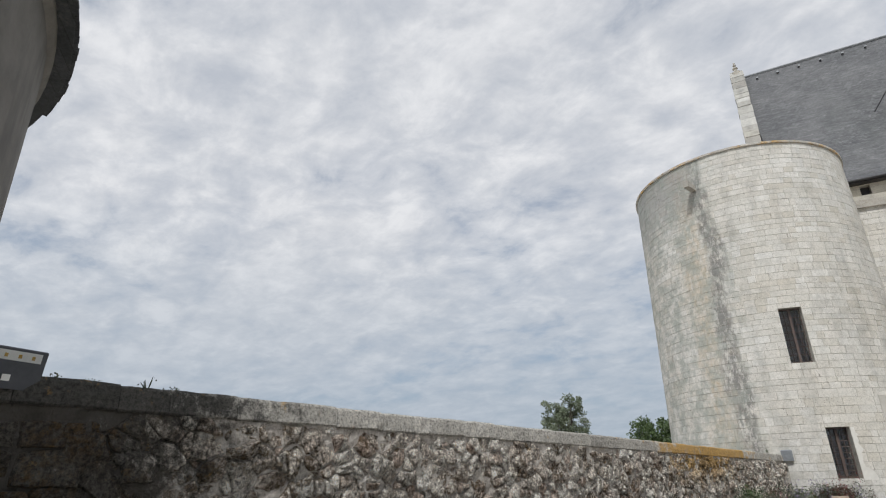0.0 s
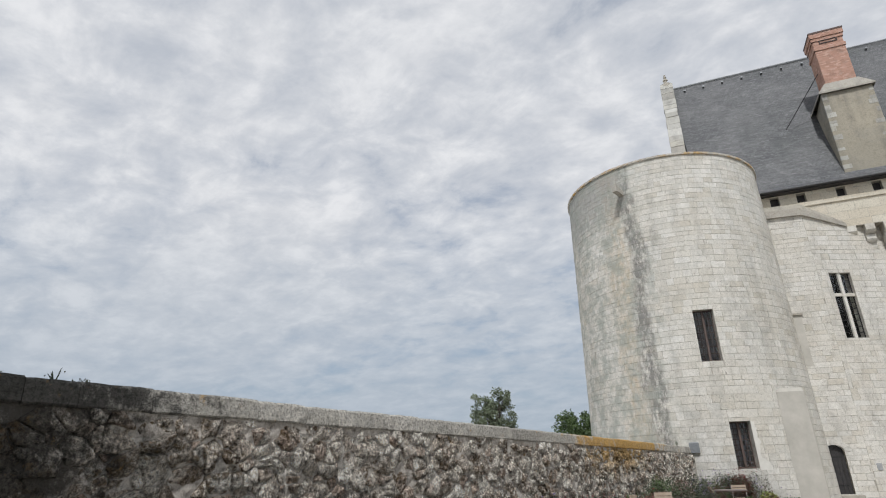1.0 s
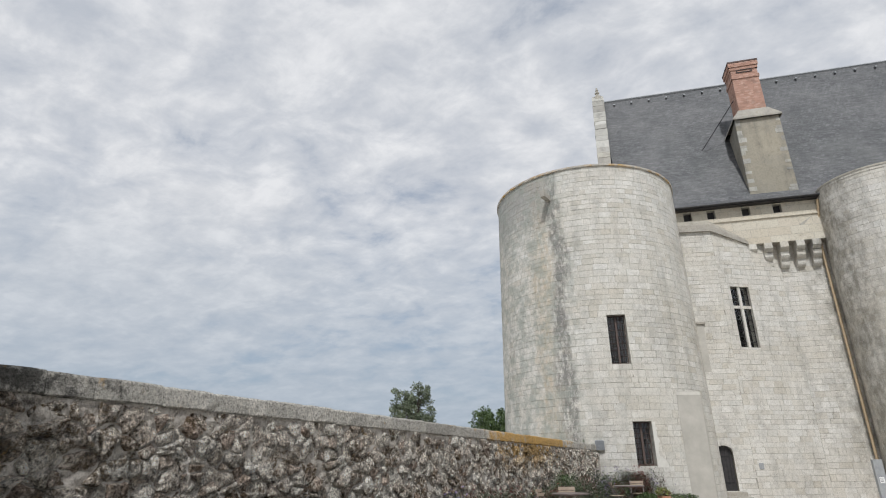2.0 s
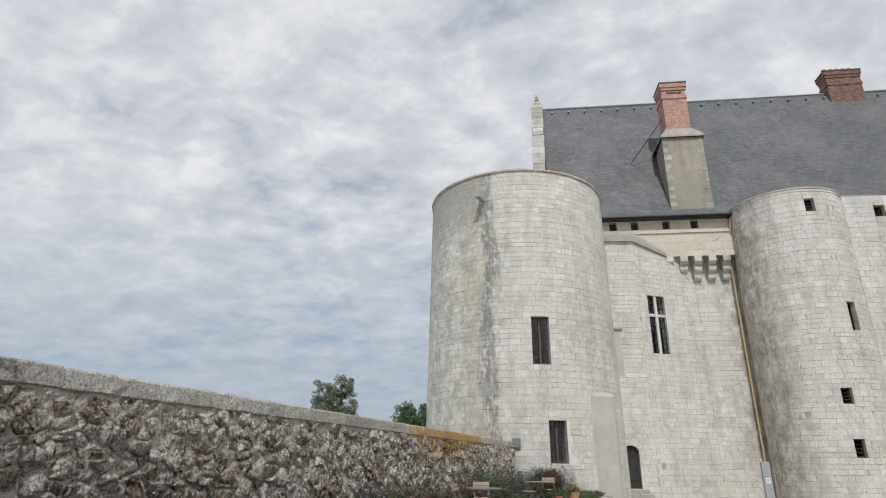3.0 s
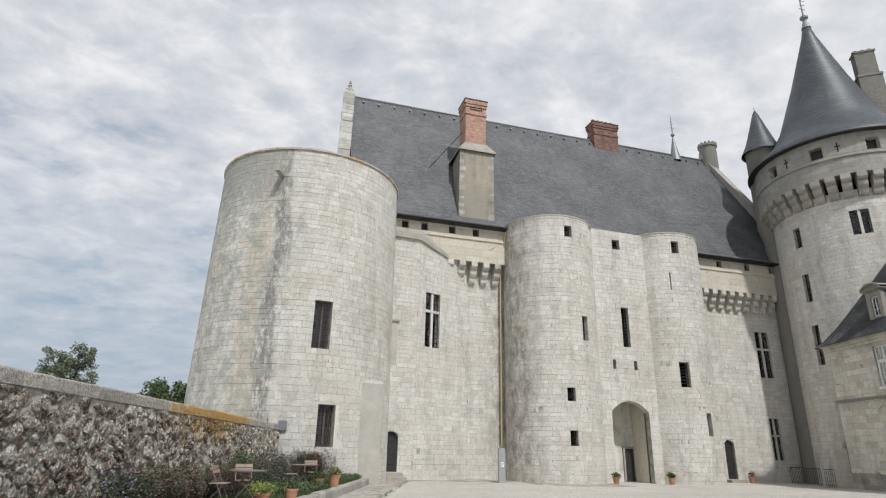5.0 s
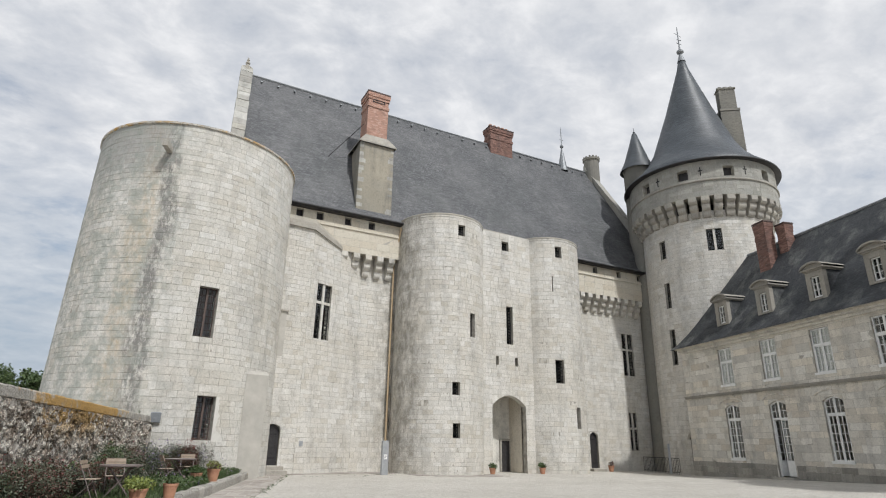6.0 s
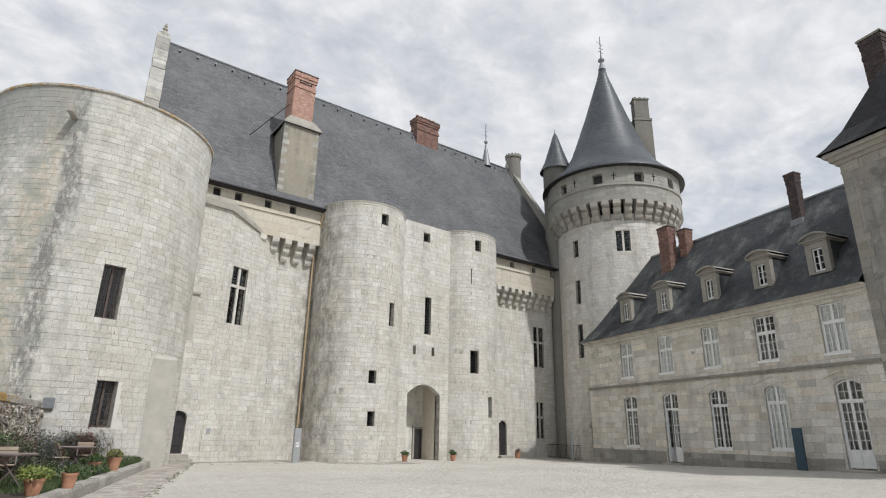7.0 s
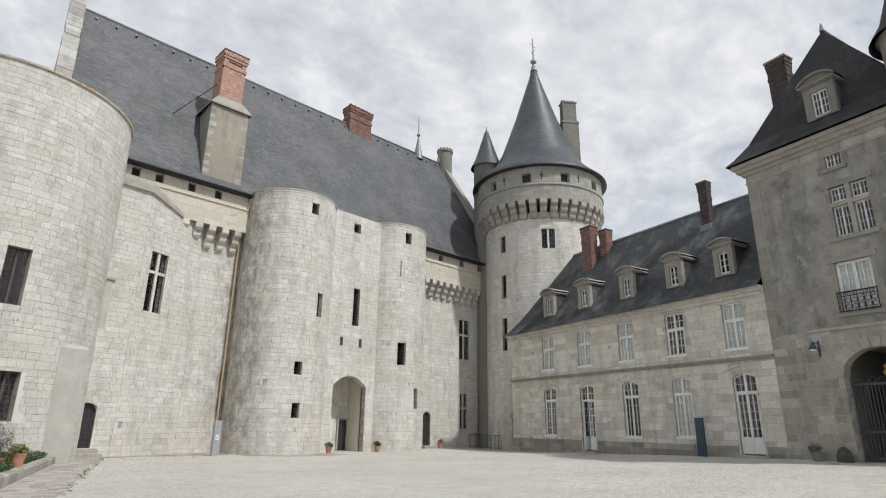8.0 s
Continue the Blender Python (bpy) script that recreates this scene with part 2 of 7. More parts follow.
def slate(k, tint, gloss, moss=0.0):
    def build(t, b):
        p = place(t)
        s = node(t, "ShaderNodeSeparateXYZ", {0: p})
        along = math_node(t, "ADD", s.outputs[0], s.outputs[1])
        uv = node(t, "ShaderNodeCombineXYZ", {0: along, 1: s.outputs[2], 2: 0.0}).outputs[0]
        br = node(t, "ShaderNodeTexBrick", {"Vector": uv, "Color1": (0.046, 0.05, 0.053, 1), "Color2": (0.088, 0.093, 0.097, 1), "Mortar": (0.025, 0.027, 0.029, 1),
                                            "Scale": 1.0, "Mortar Size": 0.012, "Mortar Smooth": 0.3, "Bias": -0.1, "Brick Width": 0.22, "Row Height": 0.105})
        col = br.outputs["Color"]
        patch = noise_at(t, p, 0.35, 6, 0.65)
        col = mix(t, ramp(t, patch, [(0.4, 0.0), (0.7, 0.45)]), col, (0.12, 0.122, 0.124))
        runs = noise_at(t, stretched(t, p, (1, 1, 0.14)), 1.1, 5, 0.7)
        col = mix(t, ramp(t, runs, [(0.5, 0.0), (0.72, 0.62)]), col, (0.033, 0.038, 0.04))
        wide = noise_at(t, stretched(t, p, (1, 1, 0.3)), 0.42, 6, 0.7)
        col = mix(t, ramp(t, wide, [(0.5, 0.0), (0.66, 0.5)]), col, (0.04, 0.046, 0.045))
        speck = noise_at(t, p, 9.0, 5, 0.75)
        rows = noise_at(t, stretched(t, p, (0.9, 0.9, 7.0)), 1.4, 4, 0.7)
        col = mix(t, 0.6, col, ramp(t, rows, [(0.3, (0.45, 0.45, 0.46)), (0.5, (0.9, 0.9, 0.9)), (0.68, (1.35, 1.33, 1.3))]), "MULTIPLY")
        col = mix(t, ramp(t, speck, [(0.6, 0.0), (0.75, 0.45)]), col, (0.2, 0.195, 0.17))
        grain = noise_at(t, p, 24.0, 4, 0.7)
        col = mix(t, 0.6, col, ramp(t, grain, [(0.36, (0.6, 0.6, 0.6)), (0.5, (1.0, 1.0, 1.0)), (0.64, (1.4, 1.39, 1.37))]), "MULTIPLY")
        col = mix(t, 1.0, col, (k * tint[0], k * tint[1], k * tint[2]), "MULTIPLY")
        if moss:
            pale = math_node(t, "MULTIPLY", ramp(t, noise_at(t, stretched(t, p, (1, 1, 0.45)), 0.8, 7, 0.75), [(0.5, 0.0), (0.64, 1.0)]), ramp(t, speck, [(0.4, 0.3), (0.6, 1.0)]))
            col = mix(t, math_node(t, "MULTIPLY", pale, moss), col, (0.19, 0.195, 0.18))
        set_color(t, b, col)
        t.links.new(ramp(t, speck, [(0.3, gloss), (0.7, gloss + 0.2)]), b.inputs["Roughness"])
        bump(t, b, math_node(t, "ADD", math_node(t, "MULTIPLY", br.outputs["Fac"], -1.0), math_node(t, "MULTIPLY", speck, 0.4)), 0.5, 0.02)
    return material("slate", build, gloss)


# same slate: brighter for the sunlit keep, darker for the roofs in shade
SLATE_LIT = slate(1.5, (1.04, 1.0, 1.0), 0.5)
SLATE_SHADED = slate(0.6, (0.97, 1.0, 1.06), 0.55, 0.75)
SLATE_DEEP_SHADE = slate(0.3, (1.1, 1.0, 1.05), 0.7, 0.2)
SLATE_CONE = slate(0.95, (0.95, 1.03, 1.12), 0.36)


def plain(name, a, c, rough=0.6, metal=0.0, scale=6.0, bumps=0.15):
    def build(t, b):
        p = place(t)
        n = noise_at(t, p, scale, 5, 0.65)
        set_color(t, b, ramp(t, n, [(0.3, a), (0.7, c)]))
        bump(t, b, noise_at(t, p, scale * 6), bumps, 0.01)
    return material(name, build, rough, metal)


PIER = plain("pale_render", (0.38, 0.36, 0.32), (0.50, 0.475, 0.425), 0.92, scale=1.3, bumps=0.3)
PLASTER = plain("lime_plaster", (0.58, 0.56, 0.51), (0.69, 0.67, 0.62), 0.92, scale=3.0, bumps=0.3)
LEAD = plain("lead", (0.16, 0.17, 0.18), (0.27, 0.28, 0.29), 0.5, 0.4)
IRON = plain("iron", (0.018, 0.018, 0.02), (0.045, 0.043, 0.042), 0.6, 0.5)
WOOD_DARK = plain("dark_wood", (0.055, 0.038, 0.032), (0.115, 0.08, 0.066), 0.65)
# also the black put behind windows in place of unlit rooms
WOOD_VOID_BLACK = plain("old_wood_and_void", (0.016, 0.015, 0.016), (0.04, 0.036, 0.036), 0.6)
WHITE = plain("white_paint", (0.66, 0.66, 0.64), (0.8, 0.8, 0.78), 0.45)
CURTAIN = plain("curtain", (0.70, 0.70, 0.64), (0.80, 0.80, 0.74), 0.9, scale=2.5)
TERRACOTTA = plain("terracotta", (0.36, 0.17, 0.10), (0.50, 0.27, 0.17), 0.8)
WOOD_PALE = plain("pale_wood", (0.34, 0.26, 0.19), (0.48, 0.39, 0.31), 0.7)
GREY_METAL = plain("grey_metal", (0.30, 0.31, 0.32), (0.40, 0.41, 0.42), 0.5, 0.1)
SLATE_METAL = plain("dark_grey_metal", (0.05, 0.055, 0.065), (0.08, 0.085, 0.1), 0.5, 0.2)
BLUE_METAL = plain("blue_metal", (0.02, 0.045, 0.07), (0.03, 0.07, 0.10), 0.45, 0.1)
TABLE_METAL = plain("painted_metal", (0.13, 0.10, 0.095), (0.22, 0.18, 0.165), 0.5, 0.2)
RATTAN = plain("dark_rattan", (0.012, 0.013, 0.018), (0.03, 0.032, 0.042), 0.6, scale=30)
SOIL = plain("soil", (0.03, 0.022, 0.016), (0.075, 0.055, 0.04), 0.95)
GILT = plain("gilt", (0.35, 0.22, 0.05), (0.5, 0.34, 0.1), 0.4, 0.7)
COPPER = plain("aged_pipe", (0.38, 0.28, 0.17), (0.50, 0.39, 0.26), 0.6, 0.1)
DARK_STONE = plain("dark_stone", (0.05, 0.044, 0.04), (0.10, 0.09, 0.08), 0.9)
PAPER = plain("paper", (0.74, 0.74, 0.73), (0.82, 0.82, 0.8), 0.8)


def brick_build(t, b):
    p = place(t)
    r = chance(t)
    col = ramp(t, r, [(0.0, (0.38, 0.22, 0.165)), (0.35, (0.48, 0.29, 0.225)), (0.7, (0.43, 0.25, 0.19)), (1.0, (0.55, 0.37, 0.30))])
    col = mix(t, ramp(t, noise_at(t, p, 3.0, 6), [(0.5, 0.0), (0.75, 0.5)]), col, (0.13, 0.09, 0.075))
    set_color(t, b, col)
    bump(t, b, noise_at(t, p, 40.0), 0.4, 0.01)


BRICK = material("brick", brick_build, 0.85)


def dark_brick_build(t, b):
    p = place(t)
    col = ramp(t, chance(t), [(0.0, (0.045, 0.036, 0.036)), (0.5, (0.075, 0.052, 0.048)), (1.0, (0.11, 0.074, 0.065))])
    col = mix(t, ramp(t, noise_at(t, p, 2.0, 6), [(0.45, 0.0), (0.7, 0.6)]), col, (0.06, 0.055, 0.055))
    set_color(t, b, col)
    bump(t, b, noise_at(t, p, 40.0), 0.4, 0.01)


def brown_brick_build(t, b):
    p = place(t)
    col = ramp(t, chance(t), [(0.0, (0.15, 0.085, 0.07)), (0.5, (0.22, 0.12, 0.095)), (1.0, (0.30, 0.175, 0.14))])
    set_color(t, b, mix(t, ramp(t, noise_at(t, p, 2.0, 6), [(0.45, 0.0), (0.7, 0.6)]), col, (0.08, 0.065, 0.06)))
    bump(t, b, noise_at(t, p, 40.0), 0.4, 0.01)


BRICK_DARK2 = material("brown_brick", brown_brick_build, 0.88)
BRICK_DARK = material("dark_brick", dark_brick_build, 0.88)


def glass_build(t, b):
    b.inputs["Base Color"].default_value = (0.93, 0.95, 0.95, 1)
    b.inputs["Transmission Weight"].default_value = 1.0
    b.inputs["IOR"].default_value = 1.45
    p = place(t)
    bump(t, b, noise_at(t, p, 3.0, 2), 0.05, 0.02)


GLASS = material("glass", glass_build, 0.03)


def gravel_build(t, b):
    p = place(t)
    cell = node(t, "ShaderNodeTexVoronoi", {"Vector": p, "Scale": 55.0})
    col = ramp(t, node(t, "ShaderNodeSeparateXYZ", {0: cell.outputs["Color"]}).outputs[0], [(0.0, (0.54, 0.50, 0.435)), (0.5, (0.70, 0.665, 0.60)), (1.0, (0.80, 0.77, 0.71))])
    big = noise_at(t, p, 0.25, 6, 0.65)
    col = mix(t, ramp(t, big, [(0.4, 0.0), (0.7, 0.45)]), col, (0.47, 0.435, 0.37))
    tracks = noise_at(t, stretched(t, p, (0.3, 1.6, 1), (0, 0, 0.25)), 0.8, 5)
    col = mix(t, ramp(t, tracks, [(0.5, 0.0), (0.7, 0.4)]), col, (0.66, 0.63, 0.56))
    grit = noise_at(t, p, 7.0, 8, 0.8)
    col = mix(t, 0.8, col, ramp(t, grit, [(0.32, (0.55, 0.54, 0.52)), (0.5, (0.95, 0.95, 0.95)), (0.68, (1.15, 1.15, 1.15))]), "MULTIPLY")
    scuff = noise_at(t, p, 1.3, 6, 0.7)
    col = mix(t, ramp(t, scuff, [(0.5, 0.0), (0.72, 0.4)]), col, (0.40, 0.365, 0.305))
    set_color(t, b, col)
    bump(t, b, math_node(t, "ADD", cell.outputs["Distance"], math_node(t, "MULTIPLY", grit, 2.0)), 0.8, 0.04)


GRAVEL = material("gravel", gravel_build, 0.95)


def paving_build(t, b):
    p = place(t)
    col = ramp(t, chance(t), [(0.0, (0.29, 0.255, 0.225)), (0.5, (0.37, 0.335, 0.30)), (1.0, (0.45, 0.415, 0.37))])
    col = mix(t, ramp(t, noise_at(t, p, 3.0, 6), [(0.45, 0.0), (0.7, 0.5)]), col, (0.2, 0.185, 0.16))
    set_color(t, b, col)
    bump(t, b, noise_at(t, p, 22.0), 0.5, 0.02)


PAVING = material("paving", paving_build, 0.92)


def wall_along(t, p):
    s = node(t, "ShaderNodeSeparateXYZ", {0: p})
    return s, s.outputs[1]


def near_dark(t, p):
    """Blackens the wall's colour towards its near end."""
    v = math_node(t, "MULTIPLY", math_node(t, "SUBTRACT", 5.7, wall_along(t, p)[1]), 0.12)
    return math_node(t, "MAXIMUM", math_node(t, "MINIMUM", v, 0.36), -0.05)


def rubble_build(t, b):
    p = place(t)
    r = chance(t)
    col = ramp(t, r, [(0.0, (0.40, 0.33, 0.28)), (0.16, (0.64, 0.58, 0.52)), (0.33, (0.76, 0.73, 0.68)), (0.5, (0.54, 0.485, 0.435)), (0.66, (0.42, 0.32, 0.26)), (0.83, (0.68, 0.62, 0.555)), (1.0, (0.78, 0.75, 0.70))])
    n1 = noise_at(t, p, 7.0, 6, 0.7)
    col = mix(t, 0.7, col, ramp(t, n1, [(0.25, (0.5, 0.48, 0.46)), (0.5, (0.9, 0.9, 0.9)), (0.75, (1.1, 1.1, 1.08))]), "MULTIPLY")
    pale = noise_at(t, p, 6.5, 7, 0.8)
    col = mix(t, ramp(t, pale, [(0.5, 0.0), (0.62, 0.8)]), col, (0.66, 0.645, 0.60))
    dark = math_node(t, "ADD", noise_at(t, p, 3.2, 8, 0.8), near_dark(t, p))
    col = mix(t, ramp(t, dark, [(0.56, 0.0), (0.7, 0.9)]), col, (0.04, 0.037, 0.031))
    ochre = noise_at(t, stretched(t, p, (1.3, 1.3, 1.3)), 2.4, 5, 0.7)
    col = mix(t, ramp(t, ochre, [(0.63, 0.0), (0.7, 0.7)]), col, (0.21, 0.13, 0.04))
    s, y = wall_along(t, p)
    near = ramp(t, math_node(t, "DIVIDE", math_node(t, "ABSOLUTE", math_node(t, "SUBTRACT", y, 18.5)), 3.2), [(0.3, 0.27), (1.0, 0.0)])
    high = ramp(t, math_node(t, "SUBTRACT", s.outputs[2], 1.2), [(0.2, 0.0), (0.8, 1.0)])
    col = mix(t, math_node(t, "MULTIPLY", ramp(t, math_node(t, "ADD", noise_at(t, p, 2.9, 6, 0.75), near), [(0.62, 0.0), (0.72, 0.85)]), high), col, (0.40, 0.24, 0.06))
    moss = math_node(t, "MULTIPLY", ramp(t, noise_at(t, p, 1.2, 5, 0.65), [(0.42, 0.0), (0.58, 1.0)]), ramp(t, noise_at(t, p, 11.0, 7, 0.8), [(0.45, 0.0), (0.54, 0.9)]))
    col = mix(t, moss, col, (0.085, 0.052, 0.02))
    speck = noise_at(t, p, 26.0, 6, 0.8)
    col = mix(t, 0.9, col, ramp(t, speck, [(0.37, (0.32, 0.31, 0.3)), (0.49, (1.05, 1.05, 1.04)), (0.62, (1.6, 1.57, 1.52))]), "MULTIPLY")
    crumb = noise_at(t, p, 13.0, 8, 0.85)
    col = mix(t, 0.7, col, ramp(t, crumb, [(0.4, (0.55, 0.52, 0.49)), (0.48, (1.3, 1.29, 1.27)), (0.6, (1.75, 1.73, 1.69))]), "MULTIPLY")
    set_color(t, b, col)
    bump(t, b, math_node(t, "ADD", math_node(t, "MULTIPLY", crumb, 1.4), math_node(t, "MULTIPLY", noise_at(t, p, 34.0, 7, 0.8), 0.9)), 1.0, 0.09)


RUBBLE = material("rubble_stone", rubble_build, 0.93)


def bed_build(t, b):
    p = place(t)
    col = ramp(t, noise_at(t, p, 5.0, 7, 0.75), [(0.34, (0.2, 0.175, 0.15)), (0.47, (0.48, 0.435, 0.385)), (0.66, (0.68, 0.64, 0.585))])
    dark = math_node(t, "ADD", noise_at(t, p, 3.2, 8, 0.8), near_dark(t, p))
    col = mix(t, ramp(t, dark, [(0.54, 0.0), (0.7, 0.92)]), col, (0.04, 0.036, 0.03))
    set_color(t, b, col)
    bump(t, b, math_node(t, "ADD", noise_at(t, p, 14.0, 6, 0.75), math_node(t, "MULTIPLY", noise_at(t, p, 45.0), 0.5)), 0.9, 0.05)


RUBBLE_BED = material("rubble_mortar", bed_build, 0.95)


def coping_build(t, b, cy=19.0, span=4.6, strong=0.28):
    p = place(t)
    s, y = wall_along(t, p)
    col = ramp(t, chance(t), [(0.0, (0.42, 0.40, 0.36)), (0.5, (0.54, 0.515, 0.465)), (1.0, (0.63, 0.60, 0.545))])
    n1 = noise_at(t, p, 9.0, 6, 0.75)
    col = mix(t, 0.7, col, ramp(t, n1, [(0.25, (0.4, 0.4, 0.41)), (0.5, (0.8, 0.8, 0.8)), (0.75, (1.1, 1.1, 1.08))]), "MULTIPLY")
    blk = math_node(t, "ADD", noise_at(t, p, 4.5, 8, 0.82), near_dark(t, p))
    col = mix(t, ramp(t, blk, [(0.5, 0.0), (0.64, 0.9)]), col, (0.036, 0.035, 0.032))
    lichen = noise_at(t, p, 2.7, 6, 0.75)
    at = ramp(t, math_node(t, "DIVIDE", math_node(t, "ABSOLUTE", math_node(t, "SUBTRACT", y, cy)), span), [(0.45, strong), (1.0, 0.0)])
    col = mix(t, ramp(t, math_node(t, "ADD", lichen, at), [(0.6, 0.0), (0.74, 0.85)]), col, (0.50, 0.28, 0.045))
    speck = noise_at(t, p, 28.0, 6, 0.8)
    col = mix(t, 0.85, col, ramp(t, speck, [(0.38, (0.28, 0.27, 0.26)), (0.5, (0.95, 0.95, 0.95)), (0.62, (1.4, 1.38, 1.34))]), "MULTIPLY")
    set_color(t, b, col)
    bump(t, b, math_node(t, "ADD", n1, math_node(t, "MULTIPLY", noise_at(t, p, 32.0, 7, 0.8), 0.8)), 0.9, 0.04)


COPING = material("coping_stone", coping_build, 0.93)
KERB = material("kerb_stone", lambda t, b: coping_build(t, b, -90.0, 4.0, 0.0), 0.93)
RIM = material("rim_stone", lambda t, b: coping_build(t, b, 28.2, 2.4, 0.13), 0.93)


def leaves(name, tones, rough=0.6):
    def build(t, b):
        n = len(tones)
        set_color(t, b, ramp(t, chance(t), [(i / (n - 1), c) for i, c in enumerate(tones)]))
        b.inputs["Subsurface Weight"].default_value = 0.0
    return material(name, build, rough)


LEAF = leaves("leaf", [(0.035, 0.06, 0.018), (0.07, 0.11, 0.03), (0.05, 0.085, 0.03), (0.10, 0.14, 0.045)])
LEAF_DUSK = leaves("grey_leaf", [(0.06, 0.075, 0.045), (0.10, 0.12, 0.075), (0.075, 0.09, 0.06), (0.13, 0.12, 0.08)])
LEAF_TREE = leaves("birch_leaf", [(0.10, 0.13, 0.075), (0.16, 0.19, 0.12), (0.12, 0.15, 0.09), (0.2, 0.22, 0.15)])
LEAF_RED = leaves("red_leaf", [(0.10, 0.035, 0.03), (0.06, 0.055, 0.03), (0.15, 0.05, 0.045), (0.08, 0.07, 0.04)])
LEAF_LIME = leaves("lime_leaf", [(0.16, 0.20, 0.04), (0.24, 0.27, 0.07), (0.12, 0.17, 0.04)])
FLOWER_MAUVE = leaves("mauve_flower", [(0.20, 0.15, 0.30), (0.28, 0.22, 0.38), (0.14, 0.11, 0.22)])
FLOWER_RED = leaves("red_flower", [(0.18, 0.025, 0.03), (0.26, 0.045, 0.05), (0.13, 0.025, 0.035)])
FLOWER_PINK = leaves("pink_flower", [(0.32, 0.22, 0.21), (0.42, 0.32, 0.30), (0.24, 0.16, 0.15)])
BARK = plain("bark", (0.06, 0.05, 0.04), (0.13, 0.11, 0.09), 0.9)

# ---------------------------------------------------------------- mesh helpers
rng = random.Random(7)


class Mesh:
    def __init__(self):
        self.v, self.f = [], []

    def add(self, verts, faces):
        o = len(self.v)
        self.v.extend(tuple(p) for p in verts)
        self.f.extend(tuple(i + o for i in q) for q in faces)
        return self

    def quad(self, a, b, c, d):
        return self.add((a, b, c, d), ((0, 1, 2, 3),))

    def box(self, x0, x1, y0, y1, z0, z1, m=None, taper=0.0, bev=0.0):
        k = taper
        lo = [(x0, y0, z0), (x1, y0, z0), (x1, y1, z0), (x0, y1, z0)]
        hi = [(x0 + k, y0 + k, z1), (x1 - k, y0 + k, z1), (x1 - k, y1 - k, z1), (x0 + k, y1 - k, z1)]
        vs, fs = lo + hi, [(3, 2, 1, 0), (0, 1, 5, 4), (1, 2, 6, 5), (2, 3, 7, 6), (3, 0, 4, 7)]
        if bev:
            b = min(bev, (z1 - z0) / 3)
            vs = lo + [(x, y, z1 - b) for x, y, z in hi] + [(x0 + k + b, y0 + k + b, z1), (x1 - k - b, y0 + k + b, z1), (x1 - k - b, y1 - k - b, z1), (x0 + k + b, y1 - k - b, z1)]
            fs += [(4, 5, 9, 8), (5, 6, 10, 9), (6, 7, 11, 10), (7, 4, 8, 11), (8, 9, 10, 11)]
        else:
            fs.append((4, 5, 6, 7))
        if m is not None:
            vs = [m @ Vector(p) for p in vs]
        return self.add(vs, fs)

    def lathe(self, prof, n=32, c=(0, 0), a0=0.0, a1=360.0, close=True):
        """Turns a list of (radius, z) about an upright line."""
        full = abs(a1 - a0) >= 359.9
        cols = n if full else n + 1
        o = len(self.v)
        for r, z in prof:
            for i in range(cols):
                a = radians(a0 + (a1 - a0) * i / n)
                self.v.append((c[0] + r * math.sin(a), c[1] - r * math.cos(a), z))
        for j in range(len(prof) - 1):
            for i in range(n):
                k = (i + 1) % cols
                self.f.append((o + j * cols + i, o + j * cols + k, o + (j + 1) * cols + k, o + (j + 1) * cols + i))
        if close and full:
            self.f.append(tuple(o + (len(prof) - 1) * cols + i for i in range(cols)))
        return self

    def rod(self, a, b, r, n=8, r2=None):
        a, b = Vector(a), Vector(b)
        q = (b - a).to_track_quat("Z", "Y")
        o = len(self.v)
        for p, rr in ((a, r), (b, r if r2 is None else r2)):
            for i in range(n):
                w = 2 * math.pi * i / n
                self.v.append(tuple(p + q @ Vector((rr * math.cos(w), rr * math.sin(w), 0))))
        for i in range(n):
            k = (i + 1) % n
            self.f.append((o + i, o + k, o + n + k, o + n + i))
        self.f.append(tuple(o + n + i for i in range(n)))
        self.f.append(tuple(o + n - 1 - i for i in range(n)))
        return self

    def joined(self):
        """The same mesh with corners that coincide made one."""
        seen, index, verts = {}, [], []
        for p in self.v:
            k = tuple(round(c, 4) for c in p)
            if k not in seen:
                seen[k] = len(verts)
                verts.append(p)
            index.append(seen[k])
        self.v, self.f = verts, [tuple(index[i] for i in q) for q in self.f]
        return self

    def data(self, name, mat, smooth=False):
        me = bpy.data.meshes.new(name)
        me.from_pydata(self.v, [], self.f)
        me.materials.append(mat)
        if smooth:
            me.polygons.foreach_set("use_smooth", [True] * len(me.polygons))
        me.update()
        return me


def part(name, mesh, mat, parent=None, label="", smooth=False):
    ob = new(name, mesh.data(name, mat, smooth))
    ob.parent = parent
    if label:
        ob["label"] = label
    if mat.name == "glass":
        ob.visible_shadow = False
    return ob


def thing(name, label, category, at=(0, 0, 0), kind="", group=""):
    ob = new(name)
    ob.location = at
    ob.empty_display_size = 0.2
    return tagged(ob, label, category, group, kind)


def under(ob, parent):
    """Hangs a world-placed piece under a thing that stands elsewhere."""
    ob.parent = parent
    ob.matrix_parent_inverse = Matrix.Translation(-parent.location)
    return ob


# ---------------------------------------------------------------- walls of cut stone

def flat_surface(a, b):
    """A wall's face from a to b in plan: (s, z, d) with d out of the wall. Its front is on the right of a to b."""
    a, b = Vector(a), Vector(b)
    t = (b - a).normalized()
    n = Vector((t.y, -t.x))
    length = (b - a).length

    def at(s, z, d):
        p = a + t * s + n * d
        return (p.x, p.y, z)
    return at, length


def round_surface(c, radius, ref):
    """A round wall: s is the arc length at radius ref from the front (-y), to the right; radius(z)."""
    def at(s, z, d):
        a, r = s / ref, radius(z) + d
        return (c[0] + r * math.sin(a), c[1] - r * math.cos(a), z)
    return at


